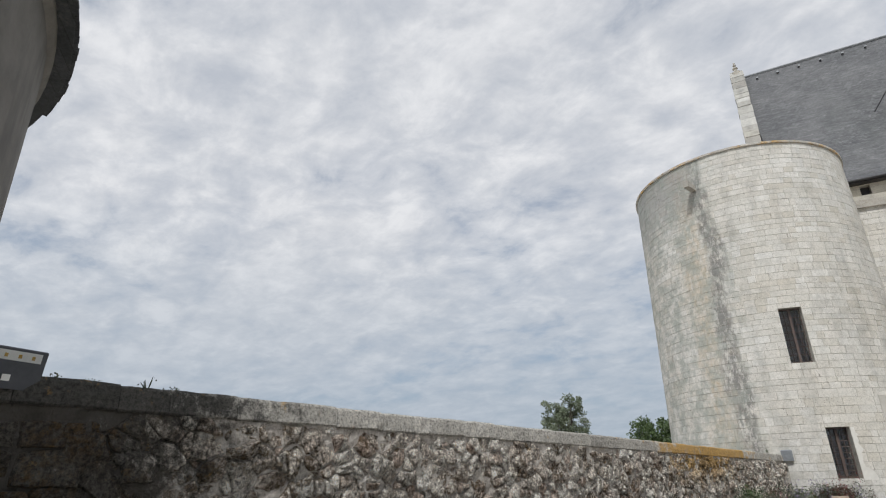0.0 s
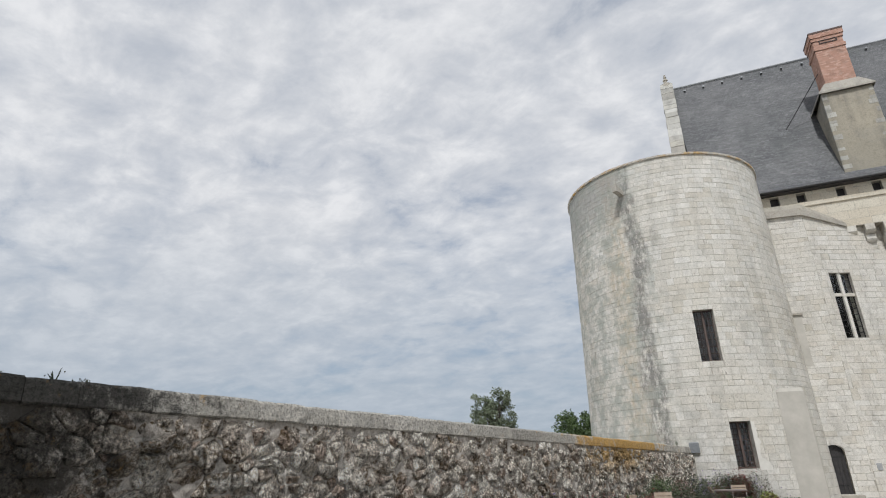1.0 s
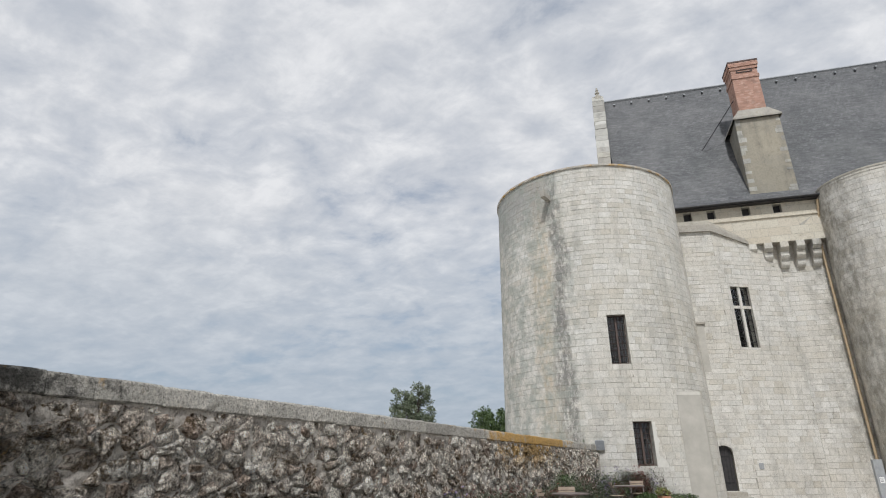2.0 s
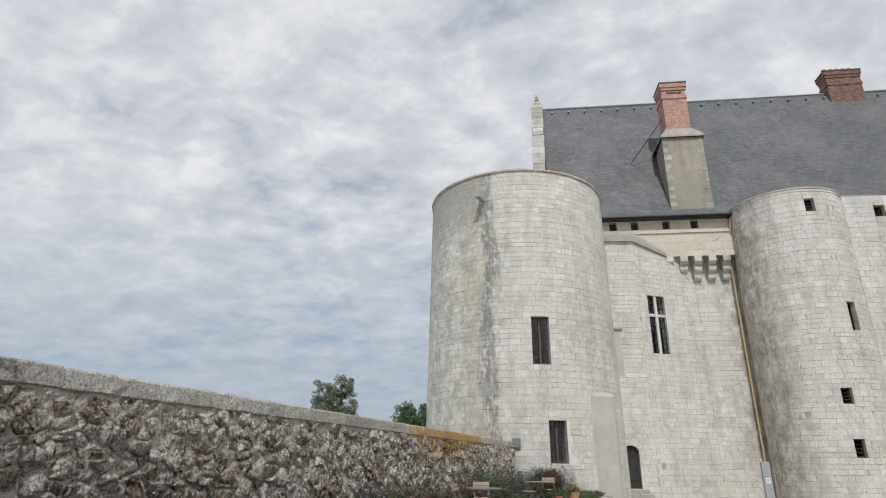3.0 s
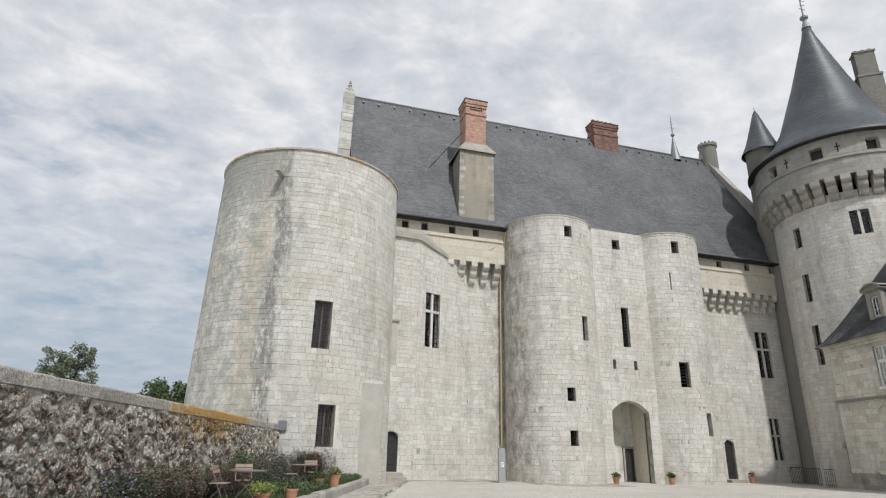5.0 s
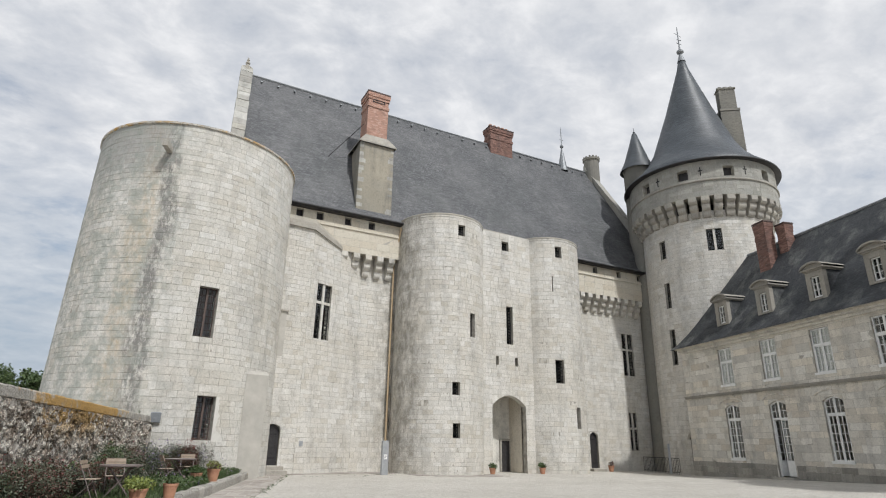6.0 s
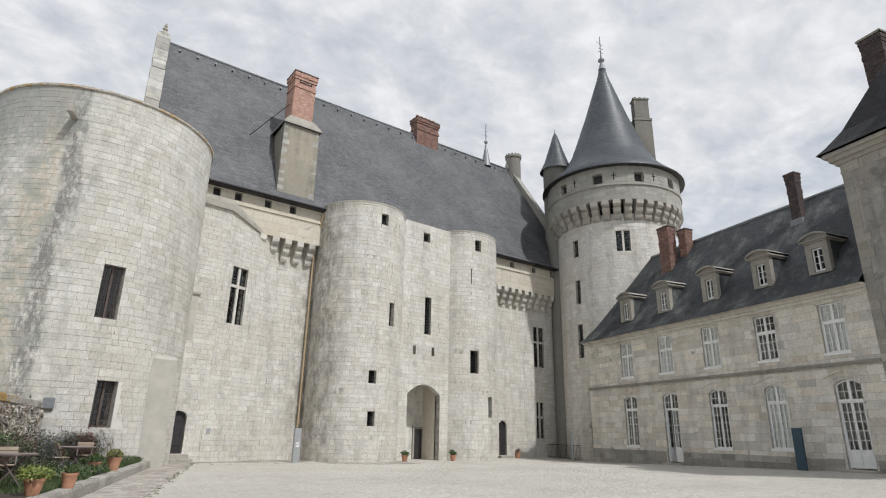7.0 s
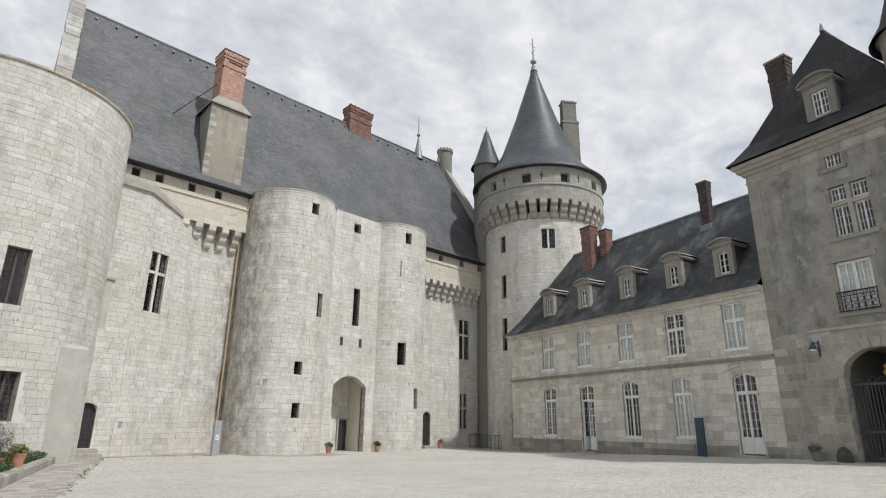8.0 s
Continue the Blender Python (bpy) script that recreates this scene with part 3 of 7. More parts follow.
def cuts(lo, hi, step, marks):
    n = max(1, round((hi - lo) / step))
    c = {round(lo + (hi - lo) * i / n, 4) for i in range(n + 1)}
    keep = sorted({round(m, 4) for m in marks if lo < m < hi})
    c = [v for v in c if all(abs(v - m) > step * 0.3 for m in keep)]
    return sorted(set(c) | set(keep) | {lo, hi})


def wall_mesh(at, s0, s1, z0, z1, holes, step=0.6, deep=0.45, zstep=3.0):
    """The wall behind the stones with its openings cut through, and their reveals."""
    m = Mesh()
    ss = cuts(s0, s1, step, [v for h in holes for v in h[:2]])
    zs = cuts(z0, z1, zstep, [v for h in holes for v in h[2:]])
    for i in range(len(ss) - 1):
        for j in range(len(zs) - 1):
            cs, cz = (ss[i] + ss[i + 1]) / 2, (zs[j] + zs[j + 1]) / 2
            if any(h[0] < cs < h[1] and h[2] < cz < h[3] for h in holes):
                continue
            m.quad(at(ss[i], zs[j], 0), at(ss[i + 1], zs[j], 0), at(ss[i + 1], zs[j + 1], 0), at(ss[i], zs[j + 1], 0))
    for a, b, c, d in holes:
        f = 0.0
        m.quad(at(a, c, f), at(a, d, f), at(a, d, -deep), at(a, c, -deep))
        m.quad(at(b, d, f), at(b, c, f), at(b, c, -deep), at(b, d, -deep))
        m.quad(at(a, d, f), at(b, d, f), at(b, d, -deep), at(a, d, -deep))
        m.quad(at(b, c, f), at(a, c, f), at(a, c, -deep), at(b, c, -deep))
    return m.joined()


def less(rects, h):
    out = []
    for a, b, c, d in rects:
        if b <= h[0] or a >= h[1] or d <= h[2] or c >= h[3]:
            out.append((a, b, c, d))
            continue
        if a < h[0]:
            out.append((a, h[0], c, d))
        if b > h[1]:
            out.append((h[1], b, c, d))
        lo, hi = max(a, h[0]), min(b, h[1])
        if c < h[2]:
            out.append((lo, hi, c, h[2]))
        if d > h[3]:
            out.append((lo, hi, h[3], d))
    return out


def courses(s0, s1, z0, z1, holes, r, height=(0.2, 0.33), width=(0.24, 0.74)):
    """Rows of blocks, broken over one another, with the openings left out."""
    z = z0
    while z < z1 - 0.05:
        h = min(r.uniform(*height), z1 - z)
        if z1 - z - h < 0.12:
            h = z1 - z
        s = s0 - r.uniform(0, 0.5)
        while s < s1:
            w = r.uniform(*width)
            rects = [(max(s, s0), min(s + w, s1), z, z + h)]
            for hole in holes:
                rects = less(rects, hole)
            for q in rects:
                if q[1] - q[0] > 0.06 and q[3] - q[2] > 0.06:
                    yield q
            s += w
        z += h


def block(m, at, q, r, proud, joint=0.003, cols=1):
    a, b, c, d = q[0] + joint, q[1] - joint, q[2] + joint, q[3] - joint
    e = 0.005
    p = proud * r.uniform(0.25, 1.35)
    tilt = [p + r.uniform(-0.003, 0.003) for _ in range(4)]
    o = len(m.v)
    n = cols + 1
    for (x0, x1, y, k0, k1, back) in ((a, b, c, 0, 0, True), (a, b, d, 0, 0, True), (a + e, b - e, c + e, tilt[0], tilt[1], False), (a + e, b - e, d - e, tilt[3], tilt[2], False)):
        for i in range(n):
            f = i / cols
            m.v.append(at(x0 + (x1 - x0) * f, y, -0.02 if back else k0 + (k1 - k0) * f))
    A, B, C, D = (o + n * i for i in range(4))
    for i in range(cols):
        m.f.append((C + i, C + i + 1, D + i + 1, D + i))
        m.f.append((A + i, A + i + 1, C + i + 1, C + i))
        m.f.append((D + i, D + i + 1, B + i + 1, B + i))
    m.f.append((A, C, D, B))
    m.f.append((C + cols, A + cols, B + cols, D + cols))


LATER = []


def stone_wall(name, parent, at, s0, s1, z0, z1, holes=(), mat=None, proud=0.012, cols=1, step=0.6, deep=0.45, seed=1, near=None, label="", size=None, skip=()):
    """A wall with openings, faced with separate stones; those inside the stretch near become pieces of their own."""
    mat = mat or STONE
    w = part(name, wall_mesh(at, s0, s1, z0, z1, list(holes), step, deep), MORTAR, parent, label)
    LATER.append((w, at, (s0, s1, z0, z1), list(holes) + list(skip), mat, proud, cols, seed, near, size or {}))
    return w


def lay_stones():
    for w, at, (s0, s1, z0, z1), holes, mat, proud, cols, seed, near, size in LATER:
        r = random.Random(seed)
        rest, count = Mesh(), 0
        for q in courses(s0, s1, z0, z1, holes, r, **size):
            if near and count < 290 and near[0] < q[0] and q[1] < near[1] and near[2] < q[2] and q[3] < near[3]:
                one = Mesh()
                block(one, at, q, r, proud, cols=cols)
                part("stone", one, mat, w)
                count += 1
            else:
                block(rest, at, q, r, proud, cols=cols)
        ob = part("stone_facing", rest, mat, w)
        ob["kind"] = "stuff"


# ---------------------------------------------------------------- windows and doors

def local(at, s, z, d=0.0):
    """A frame on a wall's face: x along, y into the wall, z up."""
    o = Vector(at(s, z, d))
    t = (Vector(at(s + 0.05, z, d)) - Vector(at(s - 0.05, z, d))).normalized()
    n = Vector(at(s, z, d + 1)) - Vector(at(s, z, d))
    y = -n.normalized()
    return Matrix(((t.x, y.x, 0, o.x), (t.y, y.y, 0, o.y), (0, 0, 1, o.z), (0, 0, 0, 1)))


def dark_window(parent, at, hole, deep=0.22, rows=5, cols=2, transom=None, mat=None, bars=True, slats=False):
    """A leaded wooden casement with glazing bars, set back in its opening."""
    a, b, c, d = hole
    M = local(at, (a + b) / 2, c, -deep)
    w, h = (b - a) / 2 + 0.01, d - c
    mat = mat or WOOD_DARK
    f = Mesh()
    k = 0.055
    for x0, x1, z0, z1 in ((-w, -w + k, 0, h), (w - k, w, 0, h), (-w + k, w - k, 0, k * 1.3), (-w + k, w - k, h - k, h)):
        f.box(x0, x1, 0, 0.06, z0, z1, M)
    if cols == 2:
        f.box(-0.045, 0.045, -0.012, 0.06, k, h - k, M)
    win = part("window", f, mat, parent)
    g = Mesh().box(-w + k, w - k, 0.035, 0.045, k, h - k, M)
    if not slats:
        part("pane", g, GLASS, win)
    if rows > 1:
        g = Mesh()
        for i in range(1, rows):
            z = k + (h - 2 * k) * i / rows
            if slats:
                g.box(-w + k, w - k, -0.01, 0.03, z - 0.03, z + 0.03, M)
            else:
                g.box(-w + k, w - k, 0.01, 0.034, z - 0.012, z + 0.012, M)
        if cols == 2 and bars:
            for x in (-w / 2, w / 2):
                g.box(x - 0.01, x + 0.01, 0.012, 0.036, k, h - k, M)
        part("glazing_grid", g, mat if not slats else IRON, win)
    return win


def cross_window(parent, at, hole, transom=0.66, deep=0.16):
    """A stone mullion and transom with dark leaded lights behind."""
    a, b, c, d = hole
    M = local(at, (a + b) / 2, c, 0)
    w, h = (b - a) / 2, d - c
    f = Mesh()
    f.box(-0.075, 0.075, 0.06, 0.26, 0, h, M)
    if transom:
        f.box(-w, -0.075, 0.07, 0.25, h * transom - 0.075, h * transom + 0.075, M)
        f.box(0.075, w, 0.07, 0.25, h * transom - 0.075, h * transom + 0.075, M)
    win = part("window", f, STONE, parent, "stone cross-mullion window")
    lights = [(-w, -0.075), (0.075, w)]
    rows = [(0, h * transom - 0.075, 7), (h * transom + 0.075, h, 3)] if transom else [(0, h, 8)]
    for x0, x1 in lights:
        for z0, z1, n in rows:
            part("pane", Mesh().box(x0, x1, 0.2, 0.21, z0, z1, M), GLASS, win)
            g = Mesh()
            g.box(x0, x0 + 0.03, 0.15, 0.199, z0, z1, M).box(x1 - 0.03, x1, 0.15, 0.199, z0, z1, M)
            for i in range(n + 1):
                z = z0 + (z1 - z0) * i / n
                g.box(x0 + 0.03, x1 - 0.03, 0.15, 0.199, z - 0.014, z + 0.014, M)
            part("casement", g, WOOD_VOID_BLACK, win)
    return win


def white_window(parent, M, w, h, rise=0.0, upper=0.3, rows=(4, 2), curtain=True, door=False, ajar=False):
    """A white two-leaf window with a transom light over it; M: its foot on the wall's face, x along, y inwards."""
    small = w < 0.8
    hw, k, y = w / 2, 0.035 if small else 0.07, 0.1

    def top(x):
        return h - rise + rise * (1 - (x / hw) ** 2) if rise else h
    f = Mesh()
    f.box(-hw, -hw + k, y, y + 0.08, 0, top(-hw) + 0.01, M).box(hw - k, hw, y, y + 0.08, 0, top(hw) + 0.01, M)
    n = 10 if rise else 1
    for i in range(n):
        x0, x1 = -hw + w * i / n, -hw + w * (i + 1) / n
        z0, z1 = top(x0), top(x1)
        f.add([M @ Vector(p) for p in ((x0, y, z0 - k), (x1, y, z1 - k), (x1, y, z1), (x0, y, z0), (x0, y + 0.08, z0 - k), (x1, y + 0.08, z1 - k), (x1, y + 0.08, z1), (x0, y + 0.08, z0))],
              ((0, 1, 2, 3), (4, 5, 1, 0), (3, 2, 6, 7)))
    single = upper < 0.1
    zt = h - k + 0.05 if single else h * (1 - upper)
    if not single:
        f.box(-hw + k, hw - k, y - 0.02, y + 0.08, zt - 0.05, zt + 0.05, M)
    if not door:
        f.box(-hw - 0.04, hw + 0.04, -0.05 if not small else y - 0.02, y + 0.08, -0.07, 0.05, M)
    win = part("window_frame", f, WHITE, parent)
    panel = h * 0.2 if door else 0.05
    for side in (-1, 1):
        L = M
        if ajar and side < 0:
            L = M @ pose(-hw + k, y + 0.04, 0, 0, 0, 68) @ pose(hw - k, -y - 0.04, 0)
        leaf = Mesh()
        x0, x1 = (-hw + k, -0.005) if side < 0 else (0.005, hw - k)
        s = 0.028 if small else 0.055
        bar = 0.012 if small else 0.019
        leaf.box(x0, x0 + s, y - 0.01, y + 0.05, 0.05, zt - 0.05, L).box(x1 - s, x1, y - 0.01, y + 0.05, 0.05, zt - 0.05, L)
        leaf.box(x0 + s, x1 - s, y - 0.005, y + 0.045, 0.05, 0.05 + max(s, panel), L).box(x0 + s, x1 - s, y - 0.005, y + 0.045, zt - 0.05 - s, zt - 0.05, L)
        z0, z1 = 0.05 + max(s, panel), zt - 0.05 - s
        for i in range(1, rows[0]):
            z = z0 + (z1 - z0) * i / rows[0]
            leaf.box(x0 + s, x1 - s, y, y + 0.03, z - bar, z + bar, L)
        xm = (x0 + x1) / 2
        if w > 0.6:
            leaf.box(xm - bar, xm + bar, y + 0.002, y + 0.032, z0, z1, L)
        lf = part("leaf", leaf, WHITE, win)
        part("pane", Mesh().box(x0 + s, x1 - s, y + 0.02, y + 0.026, z0, z1, L), GLASS, win)
        if single:
            continue
        u = Mesh()
        a0, a1 = x0, x1
        for i in range(1, rows[1]):
            z = zt + (h - rise * 0.6 - zt) * i / rows[1]
            u.box(a0, a1, y, y + 0.03, z - 0.014, z + 0.014, M)
        u.box(xm - 0.013, xm + 0.013, y + 0.002, y + 0.032, zt + 0.05, top(xm) - k, M)
        u.box(side * 0.03 - 0.03, side * 0.03 + 0.03, y - 0.008, y + 0.04, zt + 0.05, top(0.02) - k, M)
        part("top_light", u, WHITE, win)
    if not single:
        part("pane", Mesh().box(-hw + k, hw - k, y + 0.02, y + 0.026, zt + 0.05, top(hw * 0.6), M), GLASS, win)
    if curtain:
        c = Mesh()
        n = 24
        for i in range(n):
            x0, x1 = -hw + w * i / n, -hw + w * (i + 1) / n
            c.quad(*(M @ Vector(p) for p in ((x0, y + 0.06 + 0.02 * (i % 2), 0.02), (x1, y + 0.06 + 0.02 * ((i + 1) % 2), 0.02), (x1, y + 0.06 + 0.02 * ((i + 1) % 2), h), (x0, y + 0.06 + 0.02 * (i % 2), h))))
        part("curtain", c, CURTAIN, win, "drawn white curtain")
    return win


def spandrel(at, a, b, top, rise, deep, n=14):
    """Fills the corners over an arch inside a square opening; returns the mesh and the arch's height at each s."""
    m = Mesh()
    half = (b - a) / 2

    def arch(s):
        x = (s - (a + b) / 2) / half
        return top - rise + rise * math.sqrt(max(0.0, 1 - x * x)) if rise > half * 0.6 else top - rise + rise * (1 - x * x)
    for i in range(n):
        s0, s1 = a + (b - a) * i / n, a + (b - a) * (i + 1) / n
        z0, z1 = arch(s0), arch(s1)
        m.quad(at(s0, z0, 0.012), at(s1, z1, 0.012), at(s1, top, 0.012), at(s0, top, 0.012))
        m.quad(at(s0, z0, -deep), at(s1, z1, -deep), at(s1, z1, 0.012), at(s0, z0, 0.012))
    return m


def arch_stones(parent, at, a, b, top, rise, depth=0.3, n=11, mat=None):
    """Voussoirs round an arch, each one a stone of its own."""
    half = (b - a) / 2
    mid = (a + b) / 2
    for i in range(n):
        q = []
        for e in (i / n + 0.006, (i + 1) / n - 0.006):
            w = math.pi * (1 - e)
            x, y = math.cos(w), math.sin(w)
            inner = (mid + half * x, top - rise + rise * y)
            outer = (mid + (half + depth) * x, top - rise + (rise + depth) * y)
            q.append((inner, outer))
        m = Mesh()
        (i0, o0), (i1, o1) = q
        p = 0.03
        m.add([at(*i0, p), at(*i1, p), at(*o1, p), at(*o0, p), at(*i0, -0.15), at(*i1, -0.15), at(*o1, -0.01), at(*o0, -0.01)],
              ((0, 1, 2, 3), (4, 5, 1, 0), (1, 5, 6, 2), (3, 2, 6, 7), (4, 0, 3, 7)))
        part("voussoir", m, mat or STONE, parent)

# ---------------------------------------------------------------- ground and court
KX, KY = 0.2428, 0.9701                      # the long axis of the court
WA = Vector((33.23, 26.89))                  # corner of the lodging wing
WD = Vector((-KX, -KY))
WN = Vector((-KY, KX))
WE = Vector((1.6, 26.4))                     # end of the boundary wall at the big tower


def rise_at(x, y):
    """The gravel climbs a little towards the gate pavilion."""
    p = Vector((x, y)) - WA
    u, out = p.dot(WD), p.dot(WN)
    f = max(0.0, min(1.0, u / 19.0)) * max(0.0, min(1.0, 1 - out / 14.0))
    return 0.46 * f


def build_ground():
    m = Mesh()
    xs = [-3000, -400, -60] + [-20 + 2.0 * i for i in range(36)] + [120, 500, 3000]
    ys = [-3000, -400, -60] + [-20 + 2.0 * i for i in range(36)] + [120, 500, 3000]
    for y in ys:
        for x in xs:
            m.v.append((x, y, rise_at(x, y)))
    n = len(xs)
    for j in range(len(ys) - 1):
        for i in range(n - 1):
            m.f.append((j * n + i, j * n + i + 1, (j + 1) * n + i + 1, (j + 1) * n + i))
    tagged(part("ground", m, GRAVEL), "pale beige gravel courtyard ground", "ground", kind="structure")


build_ground()

# ---------------------------------------------------------------- the keep
keep = thing("castle_keep", "pale limestone medieval keep with steep slate roof", "castle", (20, 34, 0))


def kp(name, mesh, mat, label="", smooth=False, parent=None):
    return under(part(name, mesh, mat, None, label, smooth), keep)


def keep_wall(name, at, s0, s1, z0, z1, holes=(), label="", **kw):
    w = stone_wall(name, None, at, s0, s1, z0, z1, holes, label=label, **kw)
    return under(w, keep)


YF, YP, EAVE = 33.07, 32.37, 15.1
# left curtain: a slanted stair wall beside the tower, then the straight wall
slant_a, len_a = flat_surface((6.3, 31.15), (8.75, 31.45))
slant_b, len_b = flat_surface((8.75, 31.45), (12.3, YF))
door_hole = (0.8, 1.6, 0.42, 2.42)
wa = keep_wall("stair_wall", slant_a, 0, len_a, -0.3, 13.4, [door_hole], seed=11, near=(0, 3, 0, 5.0))
cross_hole = (0.54, 1.62, 7.1, 10.3)
wb = keep_wall("slanted_wall", slant_b, 0, len_b, -0.3, 12.75, [cross_hole], seed=12, near=(0, 4, 0, 7.0))
cross_window(wb, slant_b, cross_hole)
left_c, len_lc = flat_surface((12.3, YF), (14.9, YF))
keep_wall("curtain_wall", left_c, 0, len_lc, -0.3, 12.75, seed=13, near=(0, 3, 0, 8))
right_c, len_rc = flat_surface((27.8, YF), (37.6, YF))
ro = 27.8
rholes = [(34.06 - ro, 35.2 - ro, 6.87, 10.1), (34.18 - ro, 34.95 - ro, 1.43, 4.1), (30.2 - ro, 30.95 - ro, 0.2, 2.62), ]
wr = keep_wall("curtain_wall", right_c, 0, len_rc, -0.3, 12.75, rholes, seed=14, near=(1.5, 8, 0, 9))
cross_window(wr, right_c, rholes[0], 0.62)
cross_window(wr, right_c, rholes[1], 0.58)


def plank_door(parent, at, hole, rise=0.25):
    a, b, c, d = hole
    M = local(at, (a + b) / 2, c, -0.16)
    w, h = (b - a) / 2, d - c
    n = 5
    f = Mesh()
    for i in range(n):
        x0, x1 = -w + 2 * w * i / n, -w + 2 * w * (i + 1) / n
        f.box(x0 + 0.004, x1 - 0.004, 0, 0.05, 0, h, M)
    dr = part("door", f, WOOD_VOID_BLACK, parent, "dark weathered plank door")
    for z in (0.35, h - 0.5):
        part("hinge", Mesh().box(-w + 0.03, w - 0.1, -0.012, 0, z - 0.03, z + 0.03, M), IRON, dr)
    part("handle", Mesh().lathe([(0.0, 0), (0.03, 0.01), (0.03, 0.05), (0.0, 0.06)], 8).rod((0, 0, 0), (0, 0, 0.01), 0.01), IRON, dr).matrix_basis = M @ pose(w * 0.6, -0.01, h * 0.48, 90, 0, 0)
    part("arch_fill", spandrel(at, a, b, d, rise, 0.28), STONE, parent)
    return dr


plank_door(wa, slant_a, door_hole, 0.28)
arch_stones(wa, slant_a, door_hole[0] - 0.02, door_hole[1] + 0.02, 2.43, 0.3, 0.24, 7)
plank_door(wr, right_c, rholes[2], 0.2)
for i in range(2):
    st = local(slant_a, 1.16, 0, 0)
    kp("door_step", Mesh().box(-0.75 + 0.1 * i, 0.75 - 0.1 * i, -0.75 + 0.35 * i, 0.0, -0.05 + 0.2 * i, 0.2 + 0.2 * i, st, bev=0.02), STONE_GREY)
st = local(right_c, 2.78, 0, 0)
kp("door_step", Mesh().box(-0.6, 0.6, -0.5, 0, -0.05, 0.18, st, bev=0.02), STONE_GREY)
# notice plate beside the small door
st = local(slant_b, 0.35, 1.35, 0.02)
kp("plate", Mesh().box(-0.12, 0.12, -0.01, 0.01, 0, 0.28, st), GREY_METAL)
# low rendered pier between tower and door
foot = [(5.25, 27.45), (6.28, 27.7), (6.95, 31.25), (5.6, 31.25)]
m = Mesh().add([(x, y, -0.2) for x, y in foot] + [(x, y + 0.02, 4.45) for x, y in foot] + [(x - 0.03, y + 0.14, 4.6) for x, y in foot],
               ((0, 1, 5, 4), (1, 2, 6, 5), (3, 0, 4, 7), (4, 5, 9, 8), (5, 6, 10, 9), (7, 4, 8, 11), (8, 9, 10, 11)))
kp("pier", m, PIER, "low pier of smooth pale render")
# filled niche on the stair wall
st = local(slant_a, 0.85, 5.9, 0.012)
kp("blocked_window", Mesh().box(-0.45, 0.42, -0.02, 0.02, 0, 2.4, st), PIER)
kp("blocked_window_ledge", Mesh().box(-0.5, 0.5, -0.1, 0.02, 2.4, 2.52, st, bev=0.03), STONE_GREY)
# unseen black sheets added behind the windows to look like dark rooms
kp("inner_wall", Mesh().box(5, 37.5, 35.6, 35.9, -0.2, 15.0).box(5, 37.5, 43.5, 44, -0.2, 15.0), WOOD_VOID_BLACK)
# stepped stone roof over the stair wall
m = Mesh()
for i in range(5):
    o, za, zc = 0.16 * i, 13.36 + 0.175 * i, 12.72 + 0.05 * i
    low = [(6.2, 31.0 + o, za), (8.72 + o * 0.2, 31.28 + o, za), (10.74, 32.24 + o * 0.2, zc)]
    top = [(x, y, z + (0.15 if z > 13 else 0.07)) for x, y, z in low]
    back = [(6.2, 33.0, za + 0.16), (8.8, 33.0, za + 0.16), (10.74, 33.0, zc + 0.08)]
    m.add(low + top + back, ((0, 1, 4, 3), (1, 2, 5, 4), (3, 4, 7, 6), (4, 5, 8, 7)))
    m.add([(x, y + 0.2, z) for x, y, z in low] + low, ((0, 1, 4, 3), (1, 2, 5, 4)))
kp("wall_gusset", Mesh().add([slant_b(0, 12.7, 0.012), slant_b(2.19, 12.7, 0.012), slant_b(0, 13.4, 0.012)], ((0, 1, 2),)), STONE)
kp("stepped_coping", m, STONE_GREY, "stepped grey stone coping")


def corbel_mesh(w=0.36):
    """Three rounded steps, one over the other, coming out under the parapet. Its top is at z = 0 and its back on y = 0."""
    m = Mesh()
    for i, (out, z0, z1) in enumerate(((0.28, -1.3, -0.92), (0.5, -0.92, -0.5), (0.74, -0.5, 0.0))):
        prof = [(0.02, z0), (-out * 0.55, z0), (-out * 0.88, z0 + 0.1), (-out, z0 + 0.2), (-out, z1), (0.02, z1)]
        o = len(m.v)
        for x in (-w / 2, w / 2):
            m.v.extend((x, y, z) for y, z in prof)
        k = len(prof)
        m.f.append(tuple(o + i for i in range(k)))
        m.f.append(tuple(o + k + i for i in reversed(range(k))))
        for i in range(k):
            j = (i + 1) % k
            m.f.append((o + j, o + i, o + k + i, o + k + j))
    return m


CORBEL_DRUM = corbel_mesh(0.4).data("corbel", STONE_GREY)
CORBEL = corbel_mesh(0.4).data("corbel", STONE)


def corbel(parent, m, base=None):
    ob = new("corbel", base or CORBEL)
    ob.parent = parent
    ob.matrix_parent_inverse = Matrix.Translation(-parent.location)
    ob.matrix_basis = m
    return ob


